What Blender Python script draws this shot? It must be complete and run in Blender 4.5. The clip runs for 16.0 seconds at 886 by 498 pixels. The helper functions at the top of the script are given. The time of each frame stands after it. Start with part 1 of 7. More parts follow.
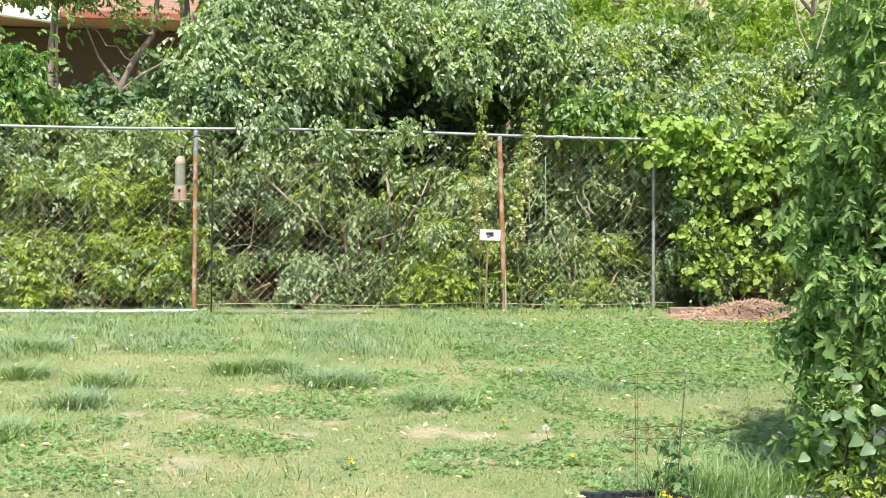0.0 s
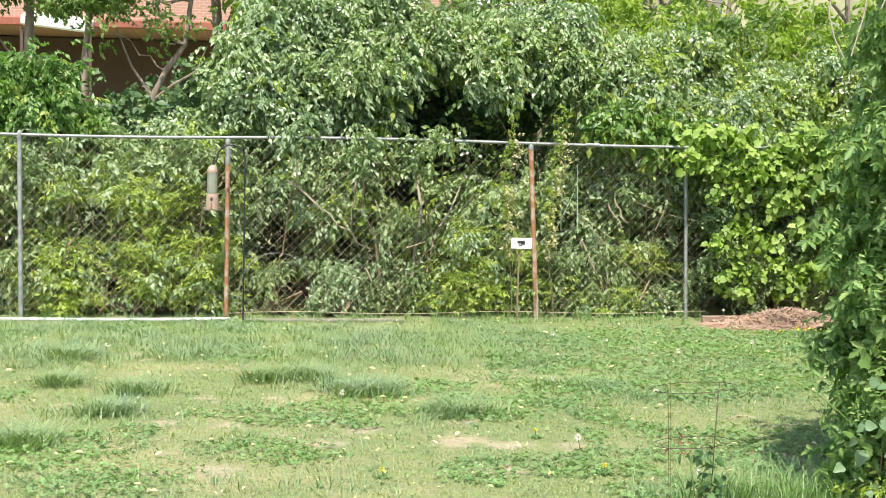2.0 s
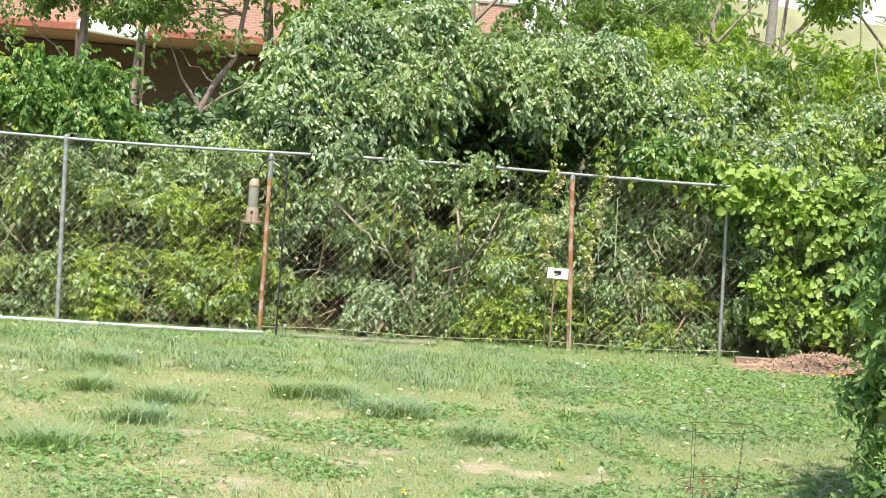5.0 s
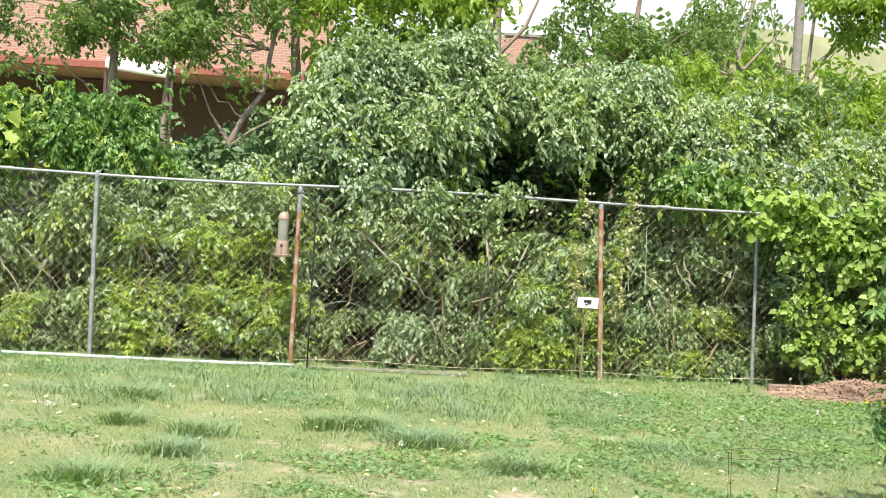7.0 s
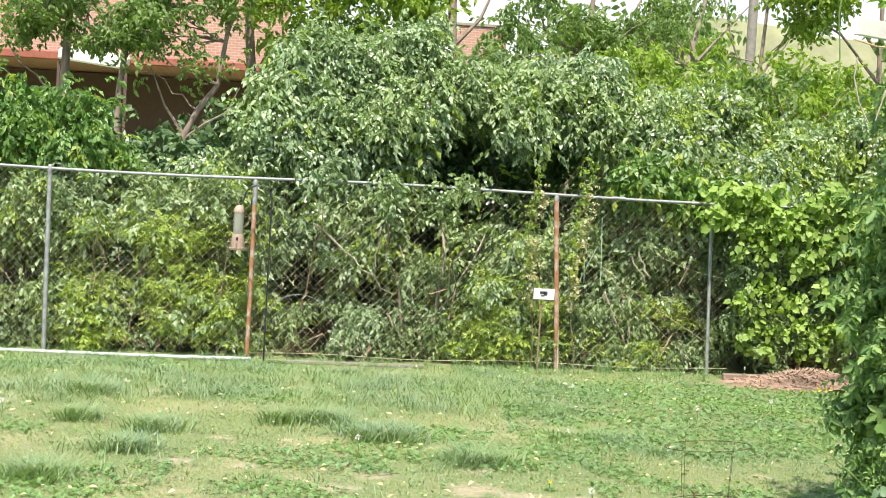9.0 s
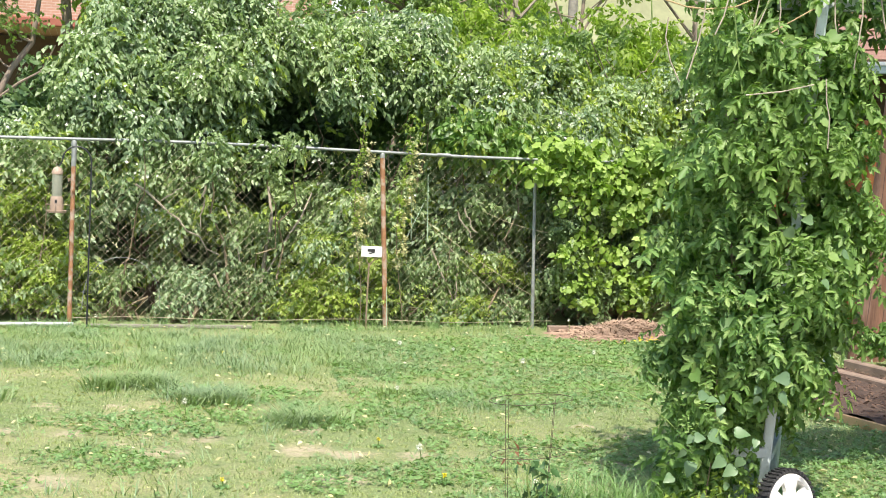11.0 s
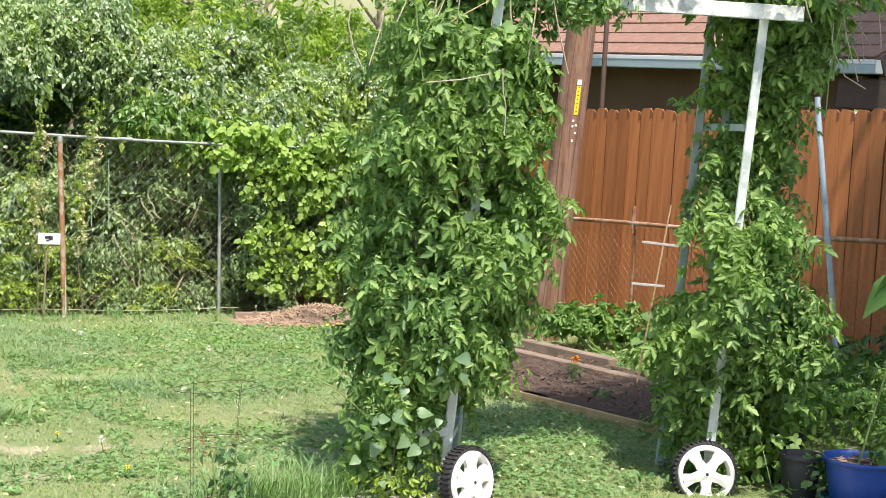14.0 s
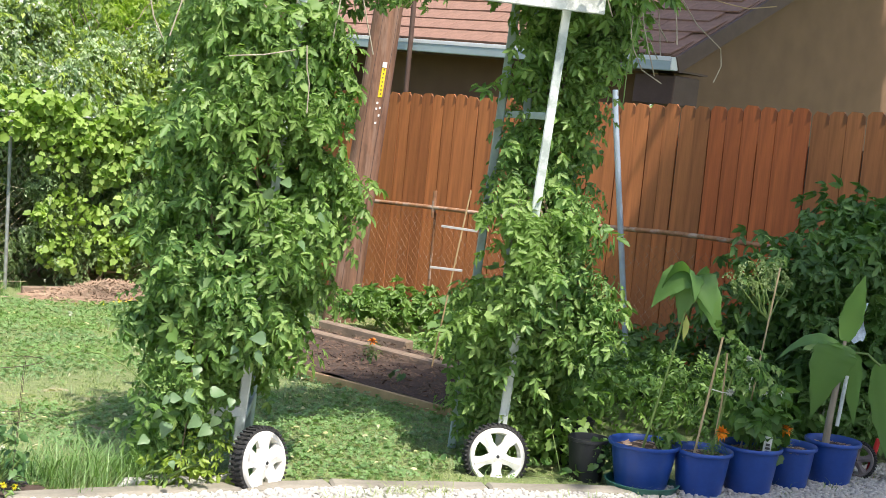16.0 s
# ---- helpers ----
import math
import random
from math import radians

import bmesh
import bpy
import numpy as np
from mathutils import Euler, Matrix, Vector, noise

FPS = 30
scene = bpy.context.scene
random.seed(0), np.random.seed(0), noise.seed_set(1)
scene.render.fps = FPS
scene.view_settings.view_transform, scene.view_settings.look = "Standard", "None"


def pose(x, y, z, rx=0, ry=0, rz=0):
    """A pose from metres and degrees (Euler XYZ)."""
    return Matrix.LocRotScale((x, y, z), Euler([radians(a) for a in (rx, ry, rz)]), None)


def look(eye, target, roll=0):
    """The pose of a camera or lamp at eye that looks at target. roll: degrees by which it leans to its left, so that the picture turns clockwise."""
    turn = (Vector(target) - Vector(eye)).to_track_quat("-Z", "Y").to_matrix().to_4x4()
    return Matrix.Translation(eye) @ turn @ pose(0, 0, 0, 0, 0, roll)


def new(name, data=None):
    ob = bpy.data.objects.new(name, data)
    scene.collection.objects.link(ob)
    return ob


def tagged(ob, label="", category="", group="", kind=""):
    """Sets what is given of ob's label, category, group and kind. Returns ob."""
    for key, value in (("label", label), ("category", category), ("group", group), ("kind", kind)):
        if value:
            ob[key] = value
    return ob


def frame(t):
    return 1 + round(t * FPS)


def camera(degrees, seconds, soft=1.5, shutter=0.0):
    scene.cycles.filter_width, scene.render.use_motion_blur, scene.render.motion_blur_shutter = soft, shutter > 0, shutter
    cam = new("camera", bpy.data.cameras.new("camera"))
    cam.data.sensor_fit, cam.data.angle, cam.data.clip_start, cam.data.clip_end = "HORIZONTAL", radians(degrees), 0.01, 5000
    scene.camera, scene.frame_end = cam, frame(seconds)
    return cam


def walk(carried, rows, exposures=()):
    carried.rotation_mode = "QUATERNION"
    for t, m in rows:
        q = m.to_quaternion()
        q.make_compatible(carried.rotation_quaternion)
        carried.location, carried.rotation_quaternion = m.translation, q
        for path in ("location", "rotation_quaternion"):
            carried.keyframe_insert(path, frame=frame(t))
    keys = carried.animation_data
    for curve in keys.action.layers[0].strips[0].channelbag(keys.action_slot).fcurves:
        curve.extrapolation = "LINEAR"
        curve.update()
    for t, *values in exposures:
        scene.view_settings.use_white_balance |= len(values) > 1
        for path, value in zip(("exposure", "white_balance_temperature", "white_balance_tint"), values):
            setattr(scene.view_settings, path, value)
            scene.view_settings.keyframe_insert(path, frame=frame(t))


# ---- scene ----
cam = camera(35.68, 16.0, soft=0.9)
ROWS = [
(0, (-0.000, 0.000, 1.800), (0.3423, 1.9621, 1.6187), 1.20),
    (0.5, (-0.009, 0.001, 1.799), (0.3554, 1.9603, 1.6255), 1.14),
    (1, (-0.006, -0.000, 1.798), (0.3768, 1.9560, 1.6336), 1.04),
    (1.5, (-0.006, 0.002, 1.801), (0.3188, 1.9682, 1.6264), 0.52),
    (2, (-0.002, 0.011, 1.802), (0.2959, 1.9818, 1.6314), 1.07),
    (2.5, (0.007, 0.013, 1.811), (0.2551, 1.9910, 1.6538), 2.34),
    (3, (0.011, 0.008, 1.814), (0.2505, 1.9880, 1.6681), 3.16),
    (3.5, (0.020, -0.003, 1.812), (0.2588, 1.9788, 1.6812), 3.44),
    (4, (0.037, -0.006, 1.815), (0.2707, 1.9754, 1.6780), 3.82),
    (4.2, (0.038, -0.006, 1.815), (0.2764, 1.9742, 1.6626), 4.26),
    (6.3, (0.009, -0.006, 1.781), (0.2220, 1.9794, 1.6726), 3.07),
    (6.5, (0.006, -0.008, 1.781), (0.2025, 1.9789, 1.6712), 3.12),
    (7, (0.011, -0.014, 1.787), (0.2076, 1.9743, 1.6942), 3.31),
    (7.5, (0.016, -0.017, 1.786), (0.2292, 1.9690, 1.6898), 3.34),
    (8, (0.018, -0.015, 1.786), (0.2288, 1.9717, 1.6933), 2.98),
    (8.2, (0.020, -0.015, 1.791), (0.2269, 1.9711, 1.6844), 3.15),
    (10.3, (0.038, -0.044, 1.841), (0.4380, 1.9130, 1.7408), 2.37),
    (10.5, (0.043, -0.046, 1.842), (0.4583, 1.9073, 1.7254), 2.32),
    (11, (0.054, -0.042, 1.842), (0.5551, 1.8878, 1.6845), 2.50),
    (11.5, (0.066, -0.048, 1.846), (0.7243, 1.8334, 1.6786), 2.84),
    (12, (0.068, -0.062, 1.842), (0.8437, 1.7766, 1.7062), 2.68),
    (12.5, (0.078, -0.044, 1.833), (0.9770, 1.7319, 1.6365), 4.49),
    (13, (0.069, -0.024, 1.831), (0.9917, 1.7367, 1.6130), 4.63),
    (13.5, (0.068, -0.034, 1.833), (0.9692, 1.7417, 1.6439), 3.51),
    (14, (0.070, -0.038, 1.838), (0.9919, 1.7296, 1.6821), 3.07),
    (14.5, (0.077, -0.037, 1.838), (1.0669, 1.6942, 1.6883), 3.85),
    (15, (0.076, -0.031, 1.843), (1.1387, 1.6584, 1.7182), 4.64),
    (15.5, (0.084, -0.029, 1.838), (1.1917, 1.6278, 1.6764), 4.56),
    (16, (0.095, -0.012, 1.824), (1.2633, 1.6029, 1.6645), 5.43),
]
walk(cam, [(t, look(a, b, roll)) for t, a, b, roll in ROWS])

# ---- world, sun, exposure ----
SUN_EL, SUN_FROM = 61.0, (-0.14, -0.99)
world = bpy.data.worlds.new("sky")
scene.world = world
world.use_nodes = True
wn = world.node_tree.nodes
sky = wn.new("ShaderNodeTexSky")
sky.sky_type = "NISHITA"
sky.sun_disc = False
sky.sun_elevation = radians(SUN_EL)
sky.sun_rotation = math.atan2(SUN_FROM[0], SUN_FROM[1])
sky.dust_density = 2.0
wn["Background"].inputs["Strength"].default_value = 0.15
world.node_tree.links.new(sky.outputs[0], wn["Background"].inputs["Color"])
sun = new("sun", bpy.data.lights.new("sun", "SUN"))
sun.data.energy = 4.6
sun.data.angle = radians(0.6)
sun.data.color = (1.0, 0.915, 0.83)
sd = Vector((SUN_FROM[0], SUN_FROM[1], math.tan(radians(SUN_EL)) * math.hypot(*SUN_FROM)))
sun.matrix_world = look(sd * 40, (0, 0, 0))
scene.view_settings.exposure = 0.72


# ---- material helpers ----
def nodes_of(name):
    m = bpy.data.materials.new(name)
    m.use_nodes = True
    nt = m.node_tree
    return m, nt, nt.nodes["Principled BSDF"]


def ramp(nt, fac, stops):
    r = nt.nodes.new("ShaderNodeValToRGB")
    el = r.color_ramp.elements
    while len(el) < len(stops):
        el.new(0.5)
    for q, (pos, col) in zip(el, stops):
        q.position, q.color = pos, (*col, 1)
    nt.links.new(fac, r.inputs[0])
    return r.outputs[0]


def noise_tex(nt, scale, detail=4.0, vec=None, rough=0.55):
    n = nt.nodes.new("ShaderNodeTexNoise")
    n.inputs["Scale"].default_value = scale
    n.inputs["Detail"].default_value = detail
    n.inputs["Roughness"].default_value = rough
    if vec is not None:
        nt.links.new(vec, n.inputs["Vector"])
    return n.outputs["Fac"]


def coords(nt, stretch=(1, 1, 1), which="Object"):
    c = nt.nodes.new("ShaderNodeTexCoord")
    mp = nt.nodes.new("ShaderNodeMapping")
    mp.inputs["Scale"].default_value = stretch
    nt.links.new(c.outputs[which], mp.inputs["Vector"])
    return mp.outputs[0]


def mix(nt, fac, a, b, mode="MIX"):
    n = nt.nodes.new("ShaderNodeMix")
    n.data_type, n.blend_type = "RGBA", mode
    for sock, v in ((n.inputs[0], fac), (n.inputs[6], a), (n.inputs[7], b)):
        if hasattr(v, "is_linked"):
            nt.links.new(v, sock)
        else:
            sock.default_value = v if isinstance(v, (int, float)) else (*v, 1)
    return n.outputs[2]


def bump(nt, bsdf, height, strength=0.4, dist=0.01):
    b = nt.nodes.new("ShaderNodeBump")
    b.inputs["Strength"].default_value = strength
    b.inputs["Distance"].default_value = dist
    nt.links.new(height, b.inputs["Height"])
    nt.links.new(b.outputs[0], bsdf.inputs["Normal"])


def leaf_mat(name, dark, mid, light, rough=0.45, trans=0.3, patch=None):
    """Leaf: colour differs from leaf to leaf and in broad drifts; part of the light passes through."""
    m, nt, bsdf = nodes_of(name)
    g = nt.nodes.new("ShaderNodeNewGeometry")
    col = ramp(nt, g.outputs["Random Per Island"], [(0.0, dark), (0.5, mid), (1.0, light)])
    drift = noise_tex(nt, 1.3, 2.0, coords(nt))
    fac = ramp(nt, drift, [(0.38, (0, 0, 0)), (0.62, (1, 1, 1))])
    tint = mix(nt, 0.55, col, patch or (mid[0] * 1.25, mid[1] * 1.2, mid[2] * 0.8))
    col = mix(nt, fac, col, tint)
    nt.links.new(col, bsdf.inputs["Base Color"])
    bsdf.inputs["Roughness"].default_value = rough
    tr = nt.nodes.new("ShaderNodeBsdfTranslucent")
    nt.links.new(mix(nt, 1.0, col, (1.1, 1.25, 0.5), "MULTIPLY"), tr.inputs["Color"])
    ms = nt.nodes.new("ShaderNodeMixShader")
    ms.inputs[0].default_value = trans
    nt.links.new(bsdf.outputs[0], ms.inputs[1])
    nt.links.new(tr.outputs[0], ms.inputs[2])
    nt.links.new(ms.outputs[0], nt.nodes["Material Output"].inputs["Surface"])
    return m


def plain(name, color, rough=0.6, metal=0.0, spread=0.25, scale=8.0, fine=60.0, bumpy=0.2, stretch=(1, 1, 1), second=None):
    """Paint, plastic, metal, wood: two scales of variation and a fine relief."""
    m, nt, bsdf = nodes_of(name)
    v = coords(nt, stretch)
    lo = tuple(c * (1 - spread) for c in color)
    hi = tuple(min(1, c * (1 + spread * 0.6)) for c in color)
    col = ramp(nt, noise_tex(nt, scale, 5.0, v), [(0.3, lo), (0.7, hi)])
    if second:
        col = mix(nt, ramp(nt, noise_tex(nt, scale * 0.55, 6.0, v, 0.65), [(0.5, (0, 0, 0)), (0.6, (1, 1, 1))]), col, second)
    fine_n = noise_tex(nt, fine, 3.0, v)
    col = mix(nt, 0.25, col, ramp(nt, fine_n, [(0.3, lo), (0.7, hi)]))
    nt.links.new(col, bsdf.inputs["Base Color"])
    bsdf.inputs["Roughness"].default_value = rough
    bsdf.inputs["Metallic"].default_value = metal
    if bumpy:
        bump(nt, bsdf, fine_n, bumpy, 0.004)
    return m


# ---- mesh helpers ----
def mesh_ob(name, verts, faces, material, parent=None, label="", smooth=False):
    me = bpy.data.meshes.new(name)
    me.from_pydata([tuple(v) for v in verts], [], [tuple(f) for f in faces])
    me.materials.append(material)
    me.update()
    if smooth:
        me.polygons.foreach_set("use_smooth", [True] * len(me.polygons))
        me.set_sharp_from_angle(angle=radians(55))
    ob = new(name, me)
    if parent is not None:
        ob.parent = parent
    if label:
        ob["label"] = label
    return ob


def part(name, bm, material, parent=None, label="", smooth=False):
    me = bpy.data.meshes.new(name)
    bmesh.ops.recalc_face_normals(bm, faces=bm.faces)
    bm.to_mesh(me)
    bm.free()
    me.materials.append(material)
    if smooth:
        me.polygons.foreach_set("use_smooth", [True] * len(me.polygons))
    ob = new(name, me)
    if parent is not None:
        ob.parent = parent
    if label:
        ob["label"] = label
    return ob


def thing(name, loc, label, category, group="", rz=0.0):
    ob = new(name)
    ob.empty_display_size = 0.1
    ob.matrix_world = pose(*loc, 0, 0, rz)
    return tagged(ob, label, category, group)


def box(bm, size, at=(0, 0, 0), rot=(0, 0, 0), bevel=0.0):
    m = pose(*at, *rot) @ Matrix.Diagonal((*size, 1))
    made = bmesh.ops.create_cube(bm, size=1, matrix=m)
    if bevel:
        edges = {ed for v in made["verts"] for ed in v.link_edges}
        bmesh.ops.bevel(bm, geom=list(edges), offset=bevel, segments=1, affect="EDGES")
    return bm


def tube_data(points, radii, sides=6, caps=True):
    """Vertices and faces of a tube along points."""
    pts = [Vector(p) for p in points]
    verts, faces = [], []
    if not hasattr(radii, "__len__"):
        radii = [radii] * len(pts)
    side = None
    for i, p in enumerate(pts):
        d = (pts[min(i + 1, len(pts) - 1)] - pts[max(i - 1, 0)]).normalized()
        if side is None:
            side = d.orthogonal().normalized()
        side = (side - d * side.dot(d)).normalized()
        up = d.cross(side)
        for k in range(sides):
            a = 2 * math.pi * k / sides
            verts.append(p + (side * math.cos(a) + up * math.sin(a)) * radii[i])
    for i in range(len(pts) - 1):
        for k in range(sides):
            a, b = i * sides + k, i * sides + (k + 1) % sides
            faces.append((a, b, b + sides, a + sides))
    if caps:
        faces.append(tuple(range(sides))[::-1])
        n = (len(pts) - 1) * sides
        faces.append(tuple(range(n, n + sides)))
    return verts, faces


def joined(pieces):
    verts, faces = [], []
    for v, f in pieces:
        n = len(verts)
        verts += list(v)
        faces += [tuple(i + n for i in q) for q in f]
    return verts, faces


def tube(name, points, radii, material, parent=None, label="", sides=8):
    v, f = tube_data(points, radii, sides)
    return mesh_ob(name, v, f, material, parent, label, smooth=True)


def revolve(profile, sides=28):
    """Profile of (radius, height) turned round z; open where it does not start on the axis."""
    verts, faces = [], []
    for r, h in profile:
        for k in range(sides):
            a = 2 * math.pi * k / sides
            verts.append((r * math.cos(a), r * math.sin(a), h))
    for i in range(len(profile) - 1):
        for k in range(sides):
            a, b = i * sides + k, i * sides + (k + 1) % sides
            faces.append((a, b, b + sides, a + sides))
    return verts, faces


# ---- leaves by the thousand ----
rng = np.random.default_rng(7)


def unit(a):
    return a / np.maximum(np.linalg.norm(a, axis=-1, keepdims=True), 1e-9)


def frames_from(out, roll=None):
    """Rotation matrices whose y axis is 'out' (the leaf's length) and whose z is as near up as can be, rolled at random."""
    y = unit(np.asarray(out, float))
    ref = np.tile([0.0, 0.0, 1.0], (len(y), 1))
    ref[np.abs(y[:, 2]) > 0.95] = (1.0, 0.0, 0.0)
    x = unit(np.cross(y, ref))
    z = np.cross(x, y)
    if roll is not None:
        c, s = np.cos(roll)[:, None], np.sin(roll)[:, None]
        x, z = x * c + z * s, z * c - x * s
    return np.stack([x, y, z], -1)


def scatter(name, template, at, rots, scale, material, parent=None, label=""):
    """One mesh that holds the template at every place."""
    tv, tf = np.asarray(template[0], float), np.asarray(template[1], int)
    n, k = len(at), len(tv)
    scale = np.broadcast_to(np.asarray(scale, float), (n,))
    v = np.einsum("nij,kj->nki", rots, tv) * scale[:, None, None] + np.asarray(at)[:, None, :]
    f = tf[None] + (np.arange(n) * k)[:, None, None]
    me = bpy.data.meshes.new(name)
    me.vertices.add(n * k)
    me.vertices.foreach_set("co", v.ravel().astype(np.float32))
    fl = f.reshape(-1, 3)
    me.loops.add(fl.size)
    me.loops.foreach_set("vertex_index", fl.ravel().astype(np.int32))
    me.polygons.add(len(fl))
    me.polygons.foreach_set("loop_start", np.arange(0, fl.size, 3, dtype=np.int32))
    me.update(calc_edges=True)
    me.materials.append(material)
    ob = new(name, me)
    if parent is not None:
        ob.parent = parent
    if label:
        ob["label"] = label
    return ob


def leaf_shape(length=1.0, width=0.5, fold=0.12, droop=0.25, outline=((0.0, 0.0), (0.28, 0.85), (0.6, 0.8), (1.0, 0.0))):
    """A leaf along +y folded at its midrib and bent down to its tip. outline: (part of the length, part of the half width)."""
    verts, faces = [], []
    for u, w in outline:
        z = -droop * length * u * u
        verts.append((0, u * length, z))
        if w > 0:
            verts.append((-w * width / 2, u * length + 0.02 * length, z + fold * w * width))
            verts.append((w * width / 2, u * length + 0.02 * length, z + fold * w * width))
    idx, n = [], 0
    for u, w in outline:
        idx.append((n, n + 1, n + 2) if w > 0 else (n, n, n))
        n += 3 if w > 0 else 1
    for a, b in zip(idx, idx[1:]):
        for s in (1, 2):
            quad = [a[0], b[0], b[s], a[s]] if s == 1 else [a[0], a[s], b[s], b[0]]
            tri = [q for i, q in enumerate(quad) if q not in quad[:i]]
            faces.append(tuple(tri[:3]))
            if len(tri) == 4:
                faces.append((tri[0], tri[2], tri[3]))
    return np.array(verts, float), np.array(faces, int)


def compose(leaf, rows):
    """Several leaves in one template. rows: (place, direction, size, roll)."""
    verts, faces, n = [], [], 0
    for at, out, size, roll in rows:
        m = frames_from([out], np.array([roll]))[0]
        verts.append(leaf[0] @ m.T * size + np.array(at))
        faces.append(leaf[1] + n)
        n += len(leaf[0])
    return np.concatenate(verts), np.concatenate(faces)


def kite(width=0.5, fold=0.12, wide=0.4, droop=0.12):
    """The lightest leaf: two halves folded at the midrib."""
    return np.array([(0, 0, 0), (-width / 2, wide, fold * width), (width / 2, wide, fold * width), (0, 1, -droop)], float), np.array([(0, 3, 1), (0, 2, 3)], int)


CUT = (np.array([(0, 0, 0), (-0.30, 0.22, 0.05), (-0.17, 0.36, 0.01), (-0.28, 0.56, 0.02), (-0.12, 0.66, -0.06), (0, 1, -0.28), (0.12, 0.66, -0.06), (0.28, 0.56, 0.02), (0.17, 0.36, 0.01), (0.30, 0.22, 0.05)], float),
       np.array([(0, k + 1, k) for k in range(1, 9)], int))
TOOTHED = leaf_shape(1.0, 0.68, 0.14, 0.3, ((0.0, 0.0), (0.16, 0.72), (0.25, 0.48), (0.40, 1.0), (0.50, 0.6), (0.66, 0.72), (0.74, 0.36), (1.0, 0.0)))
HEART = leaf_shape(1.0, 0.95, 0.1, 0.2, ((0.0, 0.0), (-0.13, 0.3), (-0.14, 0.62), (0.02, 0.94), (0.2, 1.0), (0.36, 0.86), (0.55, 0.6), (0.72, 0.42), (1.0, 0.0)))
LOBED = leaf_shape(1.0, 1.05, 0.1, 0.2, ((0.0, 0.0), (-0.08, 0.6), (0.15, 1.0), (0.3, 0.72), (0.5, 0.85), (0.68, 0.4), (1.0, 0.0)))
OVATE = (np.array([(0, 0, 0), (-0.27, 0.20, 0.06), (-0.17, 0.31, 0.02), (-0.29, 0.44, 0.03), (-0.15, 0.54, 0.0), (-0.19, 0.68, -0.04), (0, 1, -0.2), (0.19, 0.68, -0.04), (0.15, 0.54, 0.0), (0.29, 0.44, 0.03), (0.17, 0.31, 0.02), (0.27, 0.20, 0.06)], float),
         np.array([(0, k + 1, k) for k in range(1, 11)], int))
VINE_LEAF = (np.array([(0, 0.34, -0.06), (0, 0.02, -0.03), (-0.24, -0.12, 0.06), (-0.48, 0.16, 0.10), (-0.40, 0.34, 0.06), (-0.45, 0.60, 0.06), (-0.24, 0.70, 0.03), (0, 1.0, -0.14), (0.24, 0.70, 0.03), (0.45, 0.60, 0.06), (0.40, 0.34, 0.06), (0.48, 0.16, 0.10), (0.24, -0.12, 0.06)], float),
             np.array([(0, k + 1, k) for k in range(1, 12)] + [(0, 1, 12)], int))
NEEDLE = leaf_shape(1.0, 0.16, 0.1, 0.15, ((0.0, 0.0), (0.4, 1.0), (1.0, 0.0)))


def spray(leaf, n=9, length=1.0, size=0.36, droop=0.5, seed=0):
    """A shoot with leaves in pairs that hang from it."""
    r = random.Random(seed)
    rows = []
    for i in range(n):
        u = 0.15 + 0.85 * i / (n - 1)
        s = -1 if i % 2 else 1
        rows.append(((0, u * length, -0.18 * length * u * u), (s * r.uniform(0.4, 0.9), r.uniform(0.0, 0.6), -droop * r.uniform(0.3, 1.5)), size * r.uniform(0.75, 1.15), r.uniform(-0.5, 0.5)))
    return compose(leaf, rows)


def pinnate(pairs=3, length=1.0, size=0.42, seed=0, loose=0.35, leaf=OVATE):
    """A compound leaf: toothed leaflets in pairs and one at the tip."""
    r = random.Random(seed)
    rows = []
    for i in range(pairs):
        u = 0.22 + 0.62 * i / (pairs - 1)
        for s in (-1, 1):
            rows.append(((0, u * length, -0.25 * length * u * u), (s * 1.0, 0.45 + 0.3 * u + r.uniform(-loose, loose), -0.4 + r.uniform(-loose, loose)), size * r.uniform(0.7, 1.2), r.uniform(-2 * loose, 2 * loose)))
    rows.append(((0, 0.9 * length, -0.2 * length), (r.uniform(-0.2, 0.2), 1, -0.5), size * 1.15, 0))
    return compose(leaf, rows)


def clumps(blobs, count, lean=0.55, shell=0.35, top=0.0, low=0.05, light=(0, 0, 0.6)):
    """Places on and just under the skins of blobs (x, y, z, rx, ry, rz), and outward drooping directions."""
    b = np.array(blobs, float)
    w = (b[:, 3] * b[:, 4] + b[:, 4] * b[:, 5] + b[:, 3] * b[:, 5])
    pick = rng.choice(len(b), size=count, p=w / w.sum())
    d = unit(rng.normal(size=(count, 3)) + [0, 0, top])
    rad = 1 - shell * rng.random(count) ** 1.5
    wob = 1 + 0.16 * np.sin(d[:, 0] * 7 + pick) + 0.14 * np.sin(d[:, 2] * 9 + 2 * pick) + 0.1 * np.sin(d[:, 1] * 11 + pick)
    at = b[pick, :3] + d * b[pick, 3:] * (rad * wob)[:, None]
    out = unit(0.55 * d + unit(rng.normal(size=(count, 3))) * 0.75 - [0, 0, lean])
    hint = unit(0.75 * d + rng.normal(size=(count, 3)) * 0.35 + light)
    keep = at[:, 2] > low
    return at[keep], out[keep], hint[keep]


def facing(out, hint):
    """Rotation matrices whose y axis is 'out' and whose z axis turns to 'hint', the way to the light."""
    y = unit(out)
    x = unit(np.cross(y, hint))
    return np.stack([x, y, np.cross(x, y)], -1)


